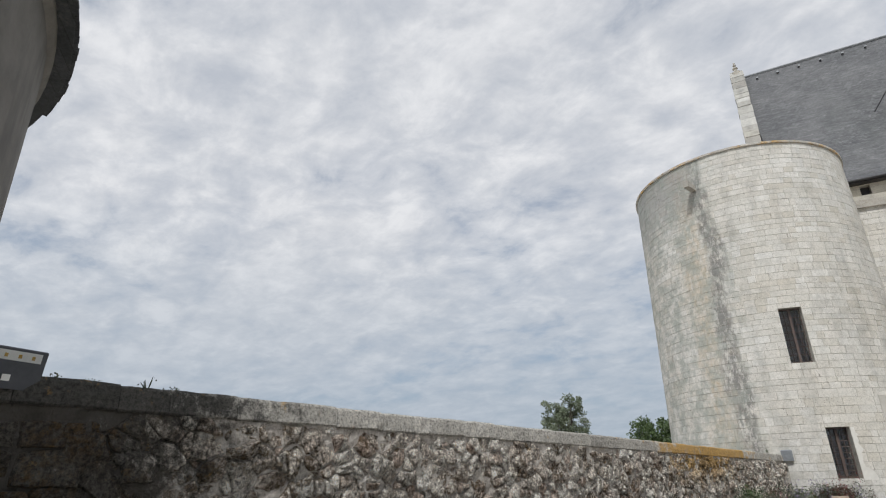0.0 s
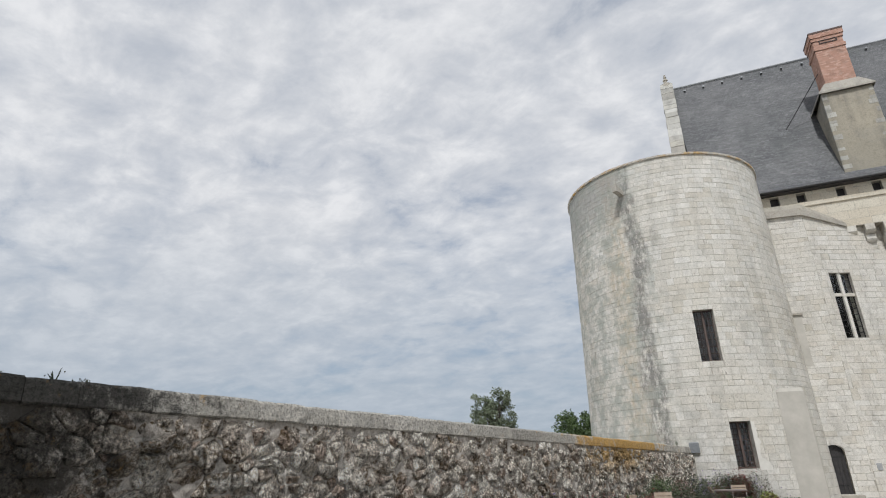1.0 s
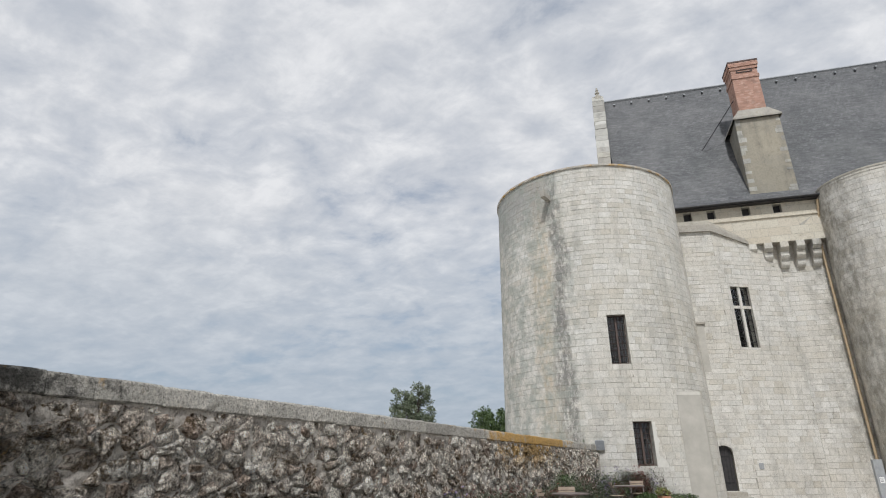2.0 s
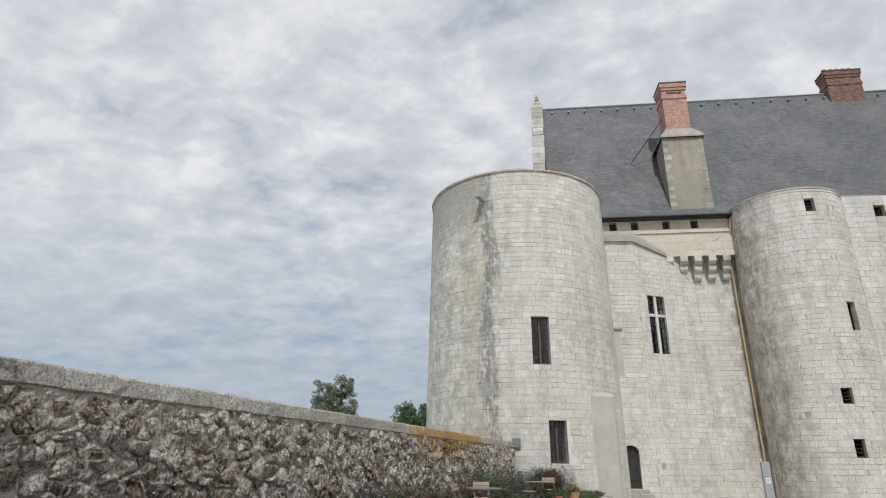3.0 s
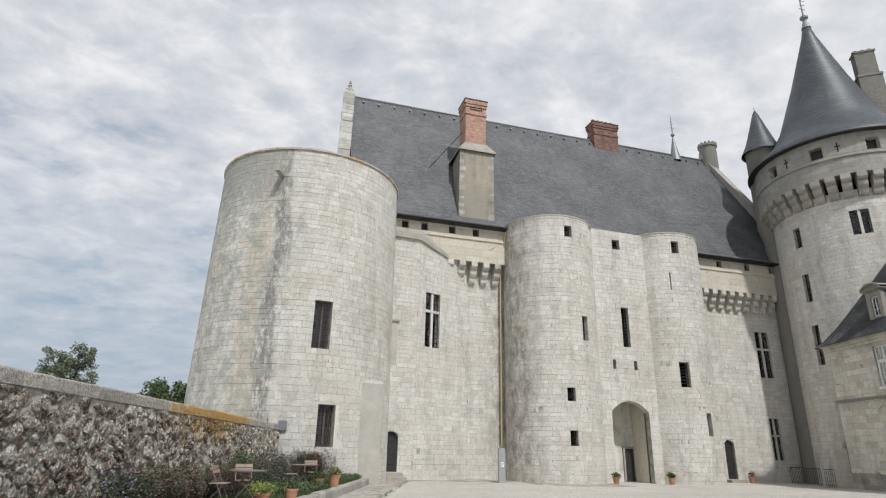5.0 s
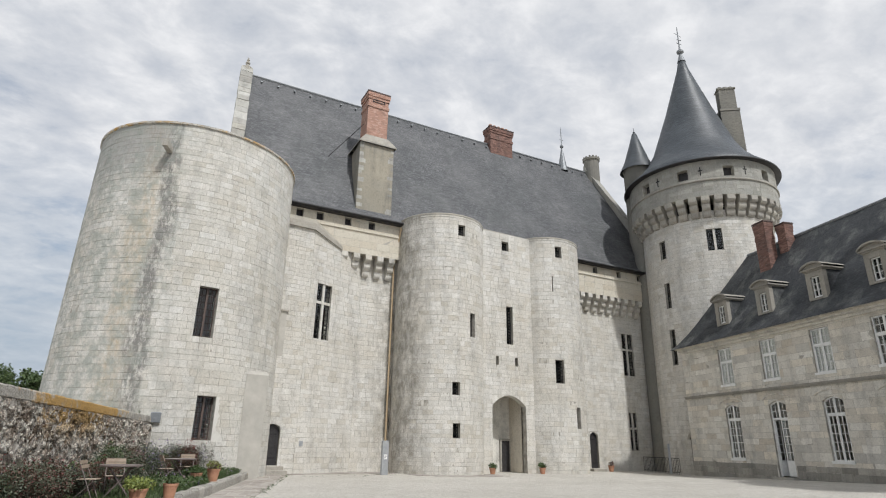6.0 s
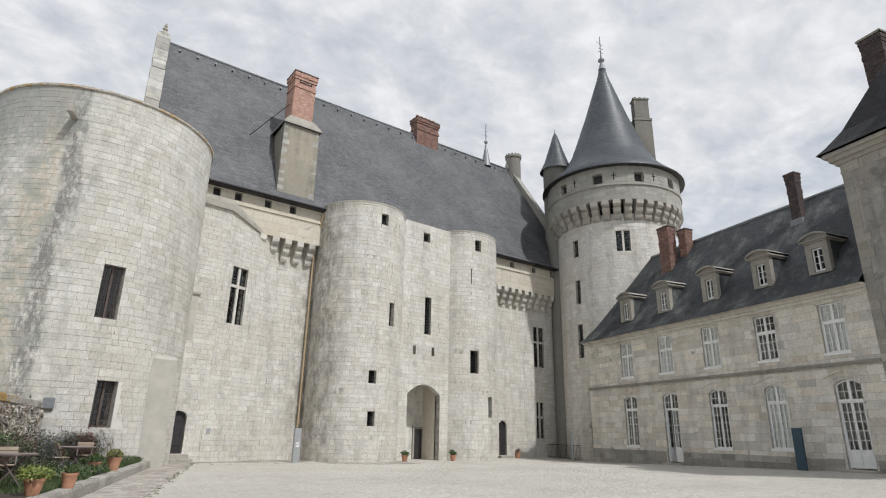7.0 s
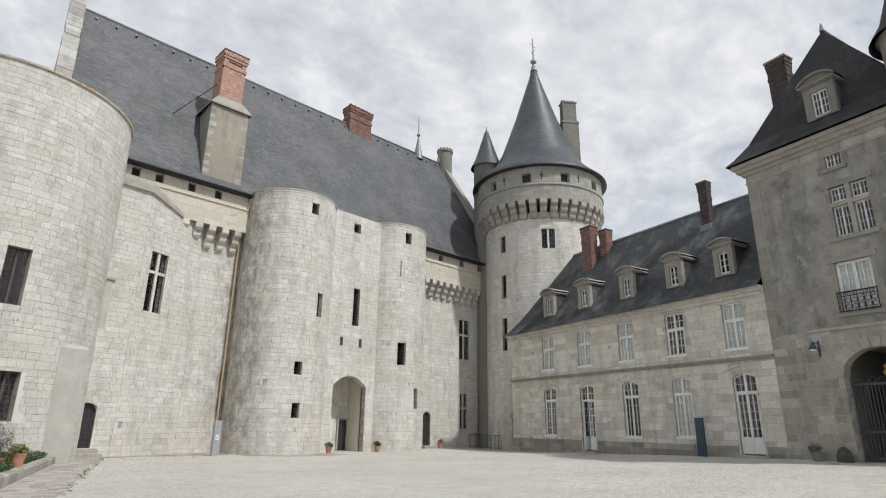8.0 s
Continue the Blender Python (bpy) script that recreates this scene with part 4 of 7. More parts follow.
def parapet(x0, x1, openings, seed, corbels):
    at, n = flat_surface((x0, YP), (x1, YP))
    holes = [(o - x0, o - x0 + 0.42, 14.45, 14.95) for o in openings]
    w = keep_wall("parapet", at, 0, n, 12.75, EAVE, holes, seed=seed, mat=STONE_NEW, proud=0.006, size=dict(height=(0.35, 0.5), width=(0.6, 1.3)), deep=0.5)
    kp("string_course", Mesh().box(x0, x1, YP - 0.07, YP + 0.02, 14.18, 14.28), STONE_NEW)
    kp("parapet_base", Mesh().box(x0, x1, YP, YF, 12.74, 12.78), STONE_GREY)
    # black boards stand in for the shade inside the parapet openings
    for o in openings:
        kp("shutter", Mesh().box(o, o + 0.42, YP + 0.3, YP + 0.34, 14.45, 14.95), WOOD_VOID_BLACK)
    for x in corbels:
        corbel(keep, pose(x, YF, 12.745))


parapet(6.6, 14.6, (7.72, 8.96, 10.76, 12.34), 21, [10.92 + 0.78 * i for i in range(5)])
parapet(28.2, 37.3, (30.95, 33.4, 35.6), 22, [29.75 + 0.74 * i for i in range(10)])

# gate block: two round towers and the wall between
GL, GR, RL, RR, YG, TOPG = (17.4, 32.2), (25.75, 32.2), 2.85, 2.65, 30.65, 15.3


def arc_hole(deg0, deg1, r, z0, z1):
    return (radians(deg0) * r, radians(deg1) * r, z0, z1)


gl = round_surface(GL, lambda z: RL, RL)
glh = [arc_hole(-9.5, 0, RL, 4.27, 5.0), arc_hole(-8.3, 0.8, RL, 1.92, 2.72), arc_hole(15, 24, RL, 7.73, 9.16), arc_hole(-4.0, 6.0, RL, 14.0, 14.72)]
wl = keep_wall("gate_tower", gl, radians(-112) * RL, radians(72) * RL, -0.3, TOPG, glh, cols=2, step=0.22, seed=31, near=(-2.6, 2.6, 0, 7.5), label="round pale limestone gate tower")
gr = round_surface(GR, lambda z: RR, RR)
grh = [arc_hole(-15.5, -5, RR, 13.95, 14.75), arc_hole(-22.5, -9.5, RR, 5.43, 6.92), arc_hole(8.5, 17, RR, 2.67, 3.98), arc_hole(-22.3, -20.9, RR, 11.5, 12.6)]
wr2 = keep_wall("gate_tower", gr, radians(-72) * RR, radians(112) * RR, -0.3, TOPG, grh, cols=2, step=0.22, seed=32, near=(-2.6, 2.6, 0, 7.5), label="round pale limestone gate tower")
for w, at, hs in ((wl, gl, glh), (wr2, gr, grh)):
    for i, h in enumerate(hs):
        if h[1] - h[0] > 0.1:
            dark_window(w, at, h, 0.25, rows=7 if h[3] - h[2] > 1 else 4, cols=1, mat=WOOD_VOID_BLACK, slats=True)
gw, gwn = flat_surface((19.2, YG), (24.3, YG))
go = 19.2
gate_hole = (20.44 - go, 22.94 - go, -0.3, 4.56)
gwh = [gate_hole, (21.58 - go, 22.08 - go, 7.77, 10.25), (21.3 - go, 21.85 - go, 14.1, 14.75), (20.75 - go, 20.95 - go, 6.4, 6.95), (22.2 - go, 22.42 - go, 6.4, 6.95)]
wg = keep_wall("gate_wall", gw, 0, gwn, -0.3, TOPG, gwh, seed=33, near=(0, 5.2, 0, 9), deep=0.5)
dark_window(wg, gw, gwh[1], 0.25, rows=12, cols=1, mat=WOOD_VOID_BLACK, slats=True)
dark_window(wg, gw, gwh[2], 0.3, rows=3, cols=1, mat=WOOD_VOID_BLACK, slats=True)
for h in gwh[3:]:
    M = local(gw, (h[0] + h[1]) / 2, h[2], -0.3)
    part("niche_back", Mesh().box(-0.12, 0.12, 0, 0.05, 0, 0.55, M), RENDER, wg)
part("arch_fill", spandrel(gw, gate_hole[0], gate_hole[1], 4.56, 0.62, 0.5), STONE, wg)
# passage behind the arch
m = Mesh()
x0, x1, y0, y1, zt = 20.44, 22.94, YG + 0.4, YG + 1.9, 4.6
m.quad((x0, y1, 0), (x0, y0, 0), (x0, y0, zt), (x0, y1, zt)).quad((x1, y0, 0), (x1, y1, 0), (x1, y1, zt), (x1, y0, zt))
m.quad((x0, y0, zt), (x1, y0, zt), (x1, y1, zt), (x0, y1, zt))
m.quad((x0, y1, 0), (x1, y1, 0), (x1, y1, zt), (x0, y1, zt))
kp("gate_passage", m, STONE_WING, "vaulted passage of warm pale stone")
M = Matrix.Translation((22.58, y1 - 0.03, 0.03))
kp("door", Mesh().box(-0.3, 0.3, -0.04, 0.02, 0, 1.85, M), WOOD_VOID_BLACK, "dark passage door")
kp("door_surround", Mesh().box(-0.42, -0.3, -0.06, 0.02, 0, 1.98, M).box(0.3, 0.42, -0.06, 0.02, 0, 1.98, M).box(-0.3, 0.3, -0.06, 0.02, 1.85, 1.98, M), STONE_GREY)
# tops of the gate block
m = Mesh()
ring = [(GL[0] + (RL + 0.03) * math.sin(radians(a)), GL[1] - (RL + 0.03) * math.cos(radians(a))) for a in range(-110, 60, 6)]
ring += [(GR[0] + (RR + 0.03) * math.sin(radians(a)), GR[1] - (RR + 0.03) * math.cos(radians(a))) for a in range(-60, 111, 6)]
n = len(ring)
m.v = [(x, y, TOPG + 0.0) for x, y in ring] + [(x, y, TOPG + 0.1) for x, y in ring] + [(x * 0.97 + 0.03 * 21.5, min(y + 0.45, 33.4), TOPG + 0.14) for x, y in ring] + [(x * 0.97 + 0.03 * 21.5, min(y + 0.45, 33.4), TOPG - 0.4) for x, y in ring]
for k in range(3):
    for i in range(n - 1):
        m.f.append((k * n + i, k * n + i + 1, (k + 1) * n + i + 1, (k + 1) * n + i))
kp("wall_top", m, STONE_GREY)
m = Mesh()
m.v = [(x, y, TOPG - 0.15) for x, y in ring]
m.f = [tuple(range(n))]
kp("wall_walk", m, STONE_GREY)

# main roof, steep slate on both sides, with a sprocketed foot
RIDGE, ZR, XL0, XR0 = 38.0, 26.8, 4.45, 36.05


def roof_y(z):
    return 32.15 + (z - EAVE) / (ZR - EAVE - 0.0) * (RIDGE - 32.15)


m = Mesh()
prof = [(31.95, 15.12), (32.5, 15.55), (32.9, 16.3), (RIDGE, ZR)]
cols_x = [i / 24 for i in range(25)]
for y, z in prof:
    f = (z - EAVE) / (ZR - EAVE)
    xr = 38.6 + (XR0 - 38.6) * f
    for c in cols_x:
        sag = -0.05 * math.sin(math.pi * c) - 0.02 * math.sin(9 * c)
        m.v.append((XL0 + (xr - XL0) * c, y, z + (sag if z == ZR else 0)))
for y, z in ((44.0, EAVE),):
    for c in cols_x:
        m.v.append((XL0 + (38.6 - XL0) * c, y, z))
n = 25
for j in range(4):
    for i in range(n - 1):
        m.f.append((j * n + i, j * n + i + 1, (j + 1) * n + i + 1, (j + 1) * n + i))
kp("roof", m, SLATE_LIT, "steep weathered blue-grey slate roof")
kp("gutter", Mesh().rod((6.6, 31.93, 15.1), (14.75, 31.93, 15.1), 0.07), IRON)
kp("gutter", Mesh().rod((28.3, 31.93, 15.1), (37.3, 31.93, 15.1), 0.07), IRON)
kp("soffit", Mesh().box(6.6, 14.75, 31.97, 32.45, 15.0, 15.06), WOOD_VOID_BLACK)
kp("soffit", Mesh().box(28.3, 37.3, 31.97, 32.45, 15.0, 15.06), WOOD_VOID_BLACK)
kp("ridge_capping", Mesh().rod((XL0, RIDGE, ZR), (XL0 + 15, RIDGE, ZR - 0.06), 0.1, 6).rod((XL0 + 15, RIDGE, ZR - 0.06), (XR0, RIDGE, ZR), 0.1, 6), LEAD)
for i in range(26):
    x = XL0 + 0.9 + i * 1.2
    z = ZR - 0.6
    kp("roof_hook", Mesh().box(-0.06, 0.06, -0.12, 0.05, 0, 0.12, Matrix.Translation((x, roof_y(z) - 0.02, z)), bev=0.03), LEAD)


def gable(xf, name, w, top):
    """A stone gable wall with raised coping; xf(f) is its left side at the height f of the slope."""
    m = Mesh()
    lift = 0.45
    pts = [(31.75, 14.9), (31.75, 15.3 + lift), (RIDGE, ZR + lift + 0.2), (44.2, 15.3 + lift), (44.2, 0.0), (33.4, 0.0), (33.4, 14.9)]
    k = len(pts)
    for dx in (0, w):
        for y, z in pts:
            m.v.append((xf(max(0, (z - EAVE) / (ZR - EAVE)), y) + dx, y, z))
    m.f = [tuple(range(k)), tuple(k + i for i in reversed(range(k)))] + [(i, (i + 1) % k, k + (i + 1) % k, k + i) for i in range(k)]
    return kp(name, m, STONE_DRUM, "pale stone gable with raised coping")


gable(lambda f, y: 3.36 + 0.088 * (y - 31.75), "gable", 0.72, 27)
# weathered coping blocks up the slope of the free gable
r = random.Random(91)
f = 0.0
while f < 0.985:
    g = min(0.985, f + r.uniform(0.035, 0.07))
    q = []
    for e in (f + 0.001, g - 0.001):
        y, z = 31.75 + (RIDGE - 31.75) * e, 15.75 + (ZR + 0.65 - 15.75) * e
        x = 3.36 + 0.088 * (y - 31.75)
        q.append((x, y, z))
    k, o = r.uniform(0.0, 0.05), r.uniform(0.02, 0.05)
    m = Mesh()
    for x, y, z in q:
        m.v.extend([(x - k, y + 0.25, z - 0.14), (x - k, y - o, z + o), (x + 0.74 + k, y - o, z + o), (x + 0.74 + k, y + 0.25, z - 0.14)])
    m.f = [(0, 4, 5, 1), (1, 5, 6, 2), (2, 6, 7, 3), (0, 1, 2, 3), (7, 6, 5, 4)]
    kp("coping_block", m, STONE_LICHEN)
    f = g
gable(lambda f, y: 38.6 + (XR0 - 38.6) * f, "gable", 0.6, 27)
# carved finial on the gable and lead spike on the ridge
kp("finial", Mesh().lathe([(0.3, 27.0), (0.3, 27.35), (0.12, 27.45), (0.1, 27.6), (0.18, 27.68), (0.14, 27.78), (0.05, 27.84), (0.12, 27.96), (0.04, 28.04), (0.07, 28.14), (0.0, 28.22)], 10, (4.27, RIDGE)), STONE_GREY, "carved stone finial")
kp("roof_spike", Mesh().lathe([(0.5, 26.2), (0.3, 27.3), (0.12, 28.3), (0.07, 28.7), (0.17, 28.8), (0.17, 28.95), (0.05, 29.05), (0.035, 30.8), (0.0, 31.0)], 12, (33.3, RIDGE)).rod((33.1, RIDGE, 29.6), (33.5, RIDGE, 29.6), 0.02).rod((33.15, RIDGE, 30.0), (33.55, RIDGE, 30.1), 0.02), LEAD, "lead roof spike with wrought ornament")
m = Mesh().lathe([(0.72, 25.4), (0.72, 28.0), (0.82, 28.05), (0.82, 28.25), (0.6, 28.3), (0.55, 27.9)], 20, (36.75, RIDGE - 0.2))
rc = kp("round_chimney", m, STONE_DARK, "round grey stone chimney")
for i in range(14):
    a = i * 2 * math.pi / 14
    kp("crown_stone", Mesh().box(-0.07, 0.07, -0.06, 0.06, 0, 0.16, Matrix.Translation((36.75 + 0.74 * math.sin(a), RIDGE - 0.2 - 0.74 * math.cos(a), 28.24))), STONE_DARK)


def brick_stack(parent, x0, x1, y0, y1, z0, z1, mat, cap=True, name="chimney_stack", near=True, M=None, flare=0.10):
    """A brick shaft: a core and its bricks in courses, with corbelled cap rows."""
    core = part(name, Mesh().box(x0 + 0.015, x1 - 0.015, y0 + 0.015, y1 - 0.015, z0, z1, M), MORTAR)
    under(core, parent)
    r = random.Random(int(x0 * 10))
    rest = Mesh()
    z = z0
    row = 0
    while z < z1 - 0.05:
        grow = 0.0
        if cap:
            top = z1 - z
            grow = flare if top < 0.32 else (flare / 2 if top < 0.55 or 0.95 < top < 1.15 else 0.0)
        for axis in range(4):
            lo, hi = ((x0 - grow, x1 + grow) if axis % 2 == 0 else (y0 - grow, y1 + grow))
            s = lo - (0.11 if row % 2 else 0.0)
            while s < hi - 0.02:
                a, b = max(s, lo), min(s + 0.22, hi)
                if b - a > 0.03:
                    p = r.uniform(0, 0.006)
                    if axis == 0:
                        q = (a + 0.004, b - 0.004, y0 - grow - p, y0 + 0.1)
                    elif axis == 2:
                        q = (a + 0.004, b - 0.004, y1 - 0.1, y1 + grow + p)
                    elif axis == 1:
                        q = (x1 - 0.1, x1 + grow + p, a + 0.004, b - 0.004)
                    else:
                        q = (x0 - grow - p, x0 + 0.1, a + 0.004, b - 0.004)
                    rest.box(*q, z + 0.004, z + 0.066, M)
                s += 0.22
        z += 0.07
        row += 1
    ob = part("brickwork", rest, mat, core)
    ob["kind"] = "stuff"
    return core


# tall chimney: stone breast, sloped shoulders, brick shaft
m = Mesh()
m.add([(11.46, 32.63, 15.3), (13.93, 32.63, 15.3), (13.93, 36.4, 15.3), (11.62, 36.4, 15.3), (11.53, 32.75, 20.75), (13.93, 32.75, 20.75), (13.93, 36.4, 20.75), (11.8, 36.4, 20.75)],
      ((0, 1, 5, 4), (1, 2, 6, 5), (2, 3, 7, 6), (3, 0, 4, 7)))
breast = kp("chimney_breast", m, STONE_BREAST, "weathered rendered stone chimney breast")
m = Mesh()
m.add([(11.42, 32.58, 20.72), (14.07, 32.58, 20.72), (14.07, 36.5, 20.72), (11.42, 36.5, 20.72), (11.42, 32.58, 20.82), (14.07, 32.58, 20.82), (14.07, 36.5, 20.82), (11.42, 36.5, 20.82),
       (11.88, 32.85, 21.45), (13.5, 32.85, 21.45), (13.5, 34.3, 21.6), (11.88, 34.3, 21.6)],
      ((0, 1, 5, 4), (1, 2, 6, 5), (2, 3, 7, 6), (3, 0, 4, 7), (4, 5, 9, 8), (5, 6, 10, 9), (6, 7, 11, 10), (7, 4, 8, 11), (8, 9, 10, 11)))
# pale corner stones showing through the old render
r = random.Random(92)
for x0, side in ((11.46, 1), (13.93, -1)):
    z = 15.5
    while z < 20.6:
        h = r.uniform(0.16, 0.34)
        f = (z - 15.3) / 5.45
        l = r.uniform(0.16, 0.46)
        if r.random() < 0.62:
            xa = x0 + (0.07 * f if side > 0 else 0.0)
            a, b = (xa, xa + l) if side > 0 else (xa - l, xa)
            y = 32.63 + 0.12 * f
            kp("corner_stone", Mesh().box(a, b, y - 0.014, y + 0.1, z, z + h - 0.02), STONE_LICHEN)
        z += h
kp("chimney_shoulder", m, STONE_GREY)
brick_stack(keep, 11.95, 13.43, 32.9, 34.2, 21.4, 24.85, BRICK)
kp("chimney_cap", Mesh().box(11.83, 13.55, 32.78, 34.32, 24.85, 24.97, bev=0.03), BRICK_DARK)
# raised brick panel on the shaft
kp("brick_panel", Mesh().box(12.25, 13.15, 32.86, 32.9, 24.3, 24.36).box(12.25, 13.15, 32.86, 32.9, 24.12, 24.18).box(12.25, 12.31, 32.86, 32.9, 24.18, 24.3).box(13.09, 13.15, 32.86, 32.9, 24.18, 24.3), BRICK_DARK)
kp("roof_rod", Mesh().rod((9.9, 34.6, 20.0), (11.95, 33.5, 22.6), 0.025), IRON)
brick_stack(keep, 24.9, 27.2, RIDGE - 0.5, RIDGE + 0.5, 25.2, 28.3, BRICK_DARK2)
kp("chimney_cap", Mesh().box(24.78, 27.32, RIDGE - 0.62, RIDGE + 0.62, 28.3, 28.42, bev=0.03), BRICK_DARK)
for i in range(5):
    kp("chimney_pot", Mesh().lathe([(0.14, 28.4), (0.13, 28.72), (0.16, 28.75), (0.16, 28.82), (0.1, 28.84)], 10, (25.2 + i * 0.42, RIDGE)), TERRACOTTA)
kp("downpipe", Mesh().rod((14.4, YF - 0.2, 0.0), (14.4, YF - 0.2, 12.6), 0.07).rod((14.4, YF - 0.2, 12.6), (14.5, YP - 0.25, 14.9), 0.07), COPPER, "thin ochre downpipe")
# slim stair turret in the corner
TC = (36.95, 32.35)
tur = kp("stair_turret", Mesh().lathe([(0.95, -0.2), (0.95, 17.0), (1.22, 18.2), (1.22, 24.6), (1.3, 24.7)], 24, TC), STONE_DARK, "slim round stair turret with slate cone", True)
kp("turret_roof", Mesh().lathe([(1.52, 24.6), (1.1, 25.5), (0.62, 27.0), (0.2, 28.4), (0.05, 28.5), (0.12, 28.58), (0.03, 28.66), (0.02, 29.0), (0.0, 29.1)], 24, TC), SLATE_CONE, "", True)
for z in (2.0, 4.3, 6.9, 9.3, 11.8, 13.6, 16.2):
    M = Matrix.Translation((TC[0] - 0.62, TC[1] - 0.75, z))
    kp("loop_slit", Mesh().box(-0.06, 0.06, -0.05, 0.3, 0, 1.0, M @ pose(0, 0, 0, 0, 0, -40)), IRON)

# ---------------------------------------------------------------- big round tower, cut off level
tower = thing("round_tower", "broad roofless round tower of pale weathered limestone", "tower", (2.2, 31.5, 0))
TREF = 4.95


def tower_r(z):
    return 4.86 + 0.22 * (1 - z / 15.7)


bt = round_surface((2.2, 31.5), tower_r, TREF)
bth = [arc_hole(5.3, 14.9, TREF, 5.77, 7.99), arc_hole(11.8, 21.0, TREF, 1.56, 3.33)]
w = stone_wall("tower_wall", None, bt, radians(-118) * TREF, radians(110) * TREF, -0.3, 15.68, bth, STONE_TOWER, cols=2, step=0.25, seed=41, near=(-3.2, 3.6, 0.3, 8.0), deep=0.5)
under(w, tower)
for h in bth:
    dark_window(w, bt, h, 0.28, rows=7 if h[2] > 5 else 8, cols=2)
# ragged lime plaster beside the lower window
r = random.Random(93)
m = Mesh()
z = 1.5
wid = 0.5
while z < 3.3:
    h = r.uniform(0.06, 0.14)
    nxt = max(0.14, min(0.62, wid + r.uniform(-0.13, 0.1)))
    a = radians(21.0) * TREF
    m.add([bt(a, z, 0.028), bt(a + wid, z, 0.024), bt(a + nxt, z + h, 0.024), bt(a, z + h, 0.028), bt(a + wid, z, 0.0), bt(a + nxt, z + h, 0.0)], ((0, 1, 2, 3), (1, 4, 5, 2)))
    wid, z = nxt, z + h
under(part("plaster_patch", m.joined(), PLASTER, None, "ragged patch of pale lime plaster"), tower)
m = Mesh().lathe([(4.88, 15.66), (4.95, 15.68), (4.95, 15.77), (4.76, 15.82), (3.96, 15.86), (3.9, 15.1)], 72, (2.2, 31.5), close=True)
under(part("tower_rim", m, RIM, None, "lichen-stained stone rim"), tower)
M = local(bt, radians(-20.5) * TREF, 14.25, 0)
under(part("water_spout", Mesh().box(-0.12, 0.12, -0.75, 0.1, -0.12, 0.16, M, taper=0.02), STONE_GREY, None, "stone water spout"), tower)
under(part("tower_back", Mesh().lathe([(4.9, -0.2), (4.8, 15.7)], 24, (2.2, 31.5), 108, 244, False), STONE_GREY), tower)

# ---------------------------------------------------------------- round tower with the cone
rt = thing("cone_tower", "round limestone tower with corbelled top and slate cone", "tower", (39.6, 28.5, 0))
RC, RS, RD = (39.6, 28.5), 4.8, 5.5
rs = round_surface(RC, lambda z: RS, RS)
rth = [arc_hole(-53, -40.5, RS, 15.15, 16.78), arc_hole(-97.0, -90.5, RS, 15.2, 16.6), arc_hole(-96.4, -90.5, RS, 11.4, 13.3), arc_hole(-96.4, -90.5, RS, 7.25, 9.8)]
w = stone_wall("tower_shaft", None, rs, radians(-150) * RS, radians(20) * RS, -0.2, 18.2, rth, STONE, cols=2, step=0.25, seed=51, near=(-8.6, -3.0, 11, 18))
under(w, rt)
cross_window(w, rs, rth[0], None)
for h in rth[1:]:
    dark_window(w, rs, h, 0.22, rows=4, cols=1, mat=WOOD_VOID_BLACK)
rd = round_surface(RC, lambda z: RD, RD)
oh = [arc_hole(a - 0.3, a + 7.7, RD, 20.6, 21.42) for a in (-68 - 33.2, -68, -34.6, -1.4)]
w = stone_wall("tower_drum", None, rd, radians(-160) * RD, radians(30) * RD, 19.15, 22.0, oh, STONE_DRUM, cols=2, step=0.25, seed=52, size=dict(height=(0.3, 0.42), width=(0.6, 1.1)))
under(w, rt)
for a in (-51.3, -18, -84.6):
    M = local(rd, radians(a) * RD, 20.75, 0.02)
    under(part("arrow_loop", Mesh().box(-0.04, 0.04, -0.005, 0.02, 0, 0.7, M).box(-0.16, 0.16, -0.005, 0.02, 0.38, 0.46, M), IRON), rt)
# black board set back in each drum opening as its dark inside
for h in oh:
    M = local(rd, (h[0] + h[1]) / 2, h[2], -0.4)
    under(part("shutter", Mesh().box(-0.4, 0.4, 0, 0.04, 0, 0.8, M), WOOD_VOID_BLACK), rt)
under(part("string_course", Mesh().lathe([(RD, 20.3), (RD + 0.1, 20.33), (RD + 0.1, 20.43), (RD, 20.5)], 72, RC), STONE_GREY), rt)
under(part("drum_floor", Mesh().lathe([(RS, 19.12), (RD, 19.12), (RD, 19.18)], 60, RC), STONE_GREY), rt)
for i in range(24):
    a = radians(-170 + i * 9.2)
    corbel(rt, pose(RC[0] + RS * math.sin(a), RC[1] - RS * math.cos(a), 19.13, 0, 0, math.degrees(a)) @ Matrix.Diagonal((1.4, 1.0, 1.12, 1.0)), CORBEL_DRUM)
prof = [(5.95, 21.95), (5.95, 22.05), (4.9, 23.0), (4.02, 24.0), (3.3, 25.3), (1.92, 29.2), (0.5, 33.7), (0.22, 35.0)]
under(part("cone_roof", Mesh().lathe(prof, 64, RC), SLATE_CONE, None, "tall slate cone roof", True), rt)
under(part("cone_eave", Mesh().lathe([(5.4, 21.94), (5.97, 21.94), (5.97, 22.0)], 64, RC), WOOD_VOID_BLACK), rt)
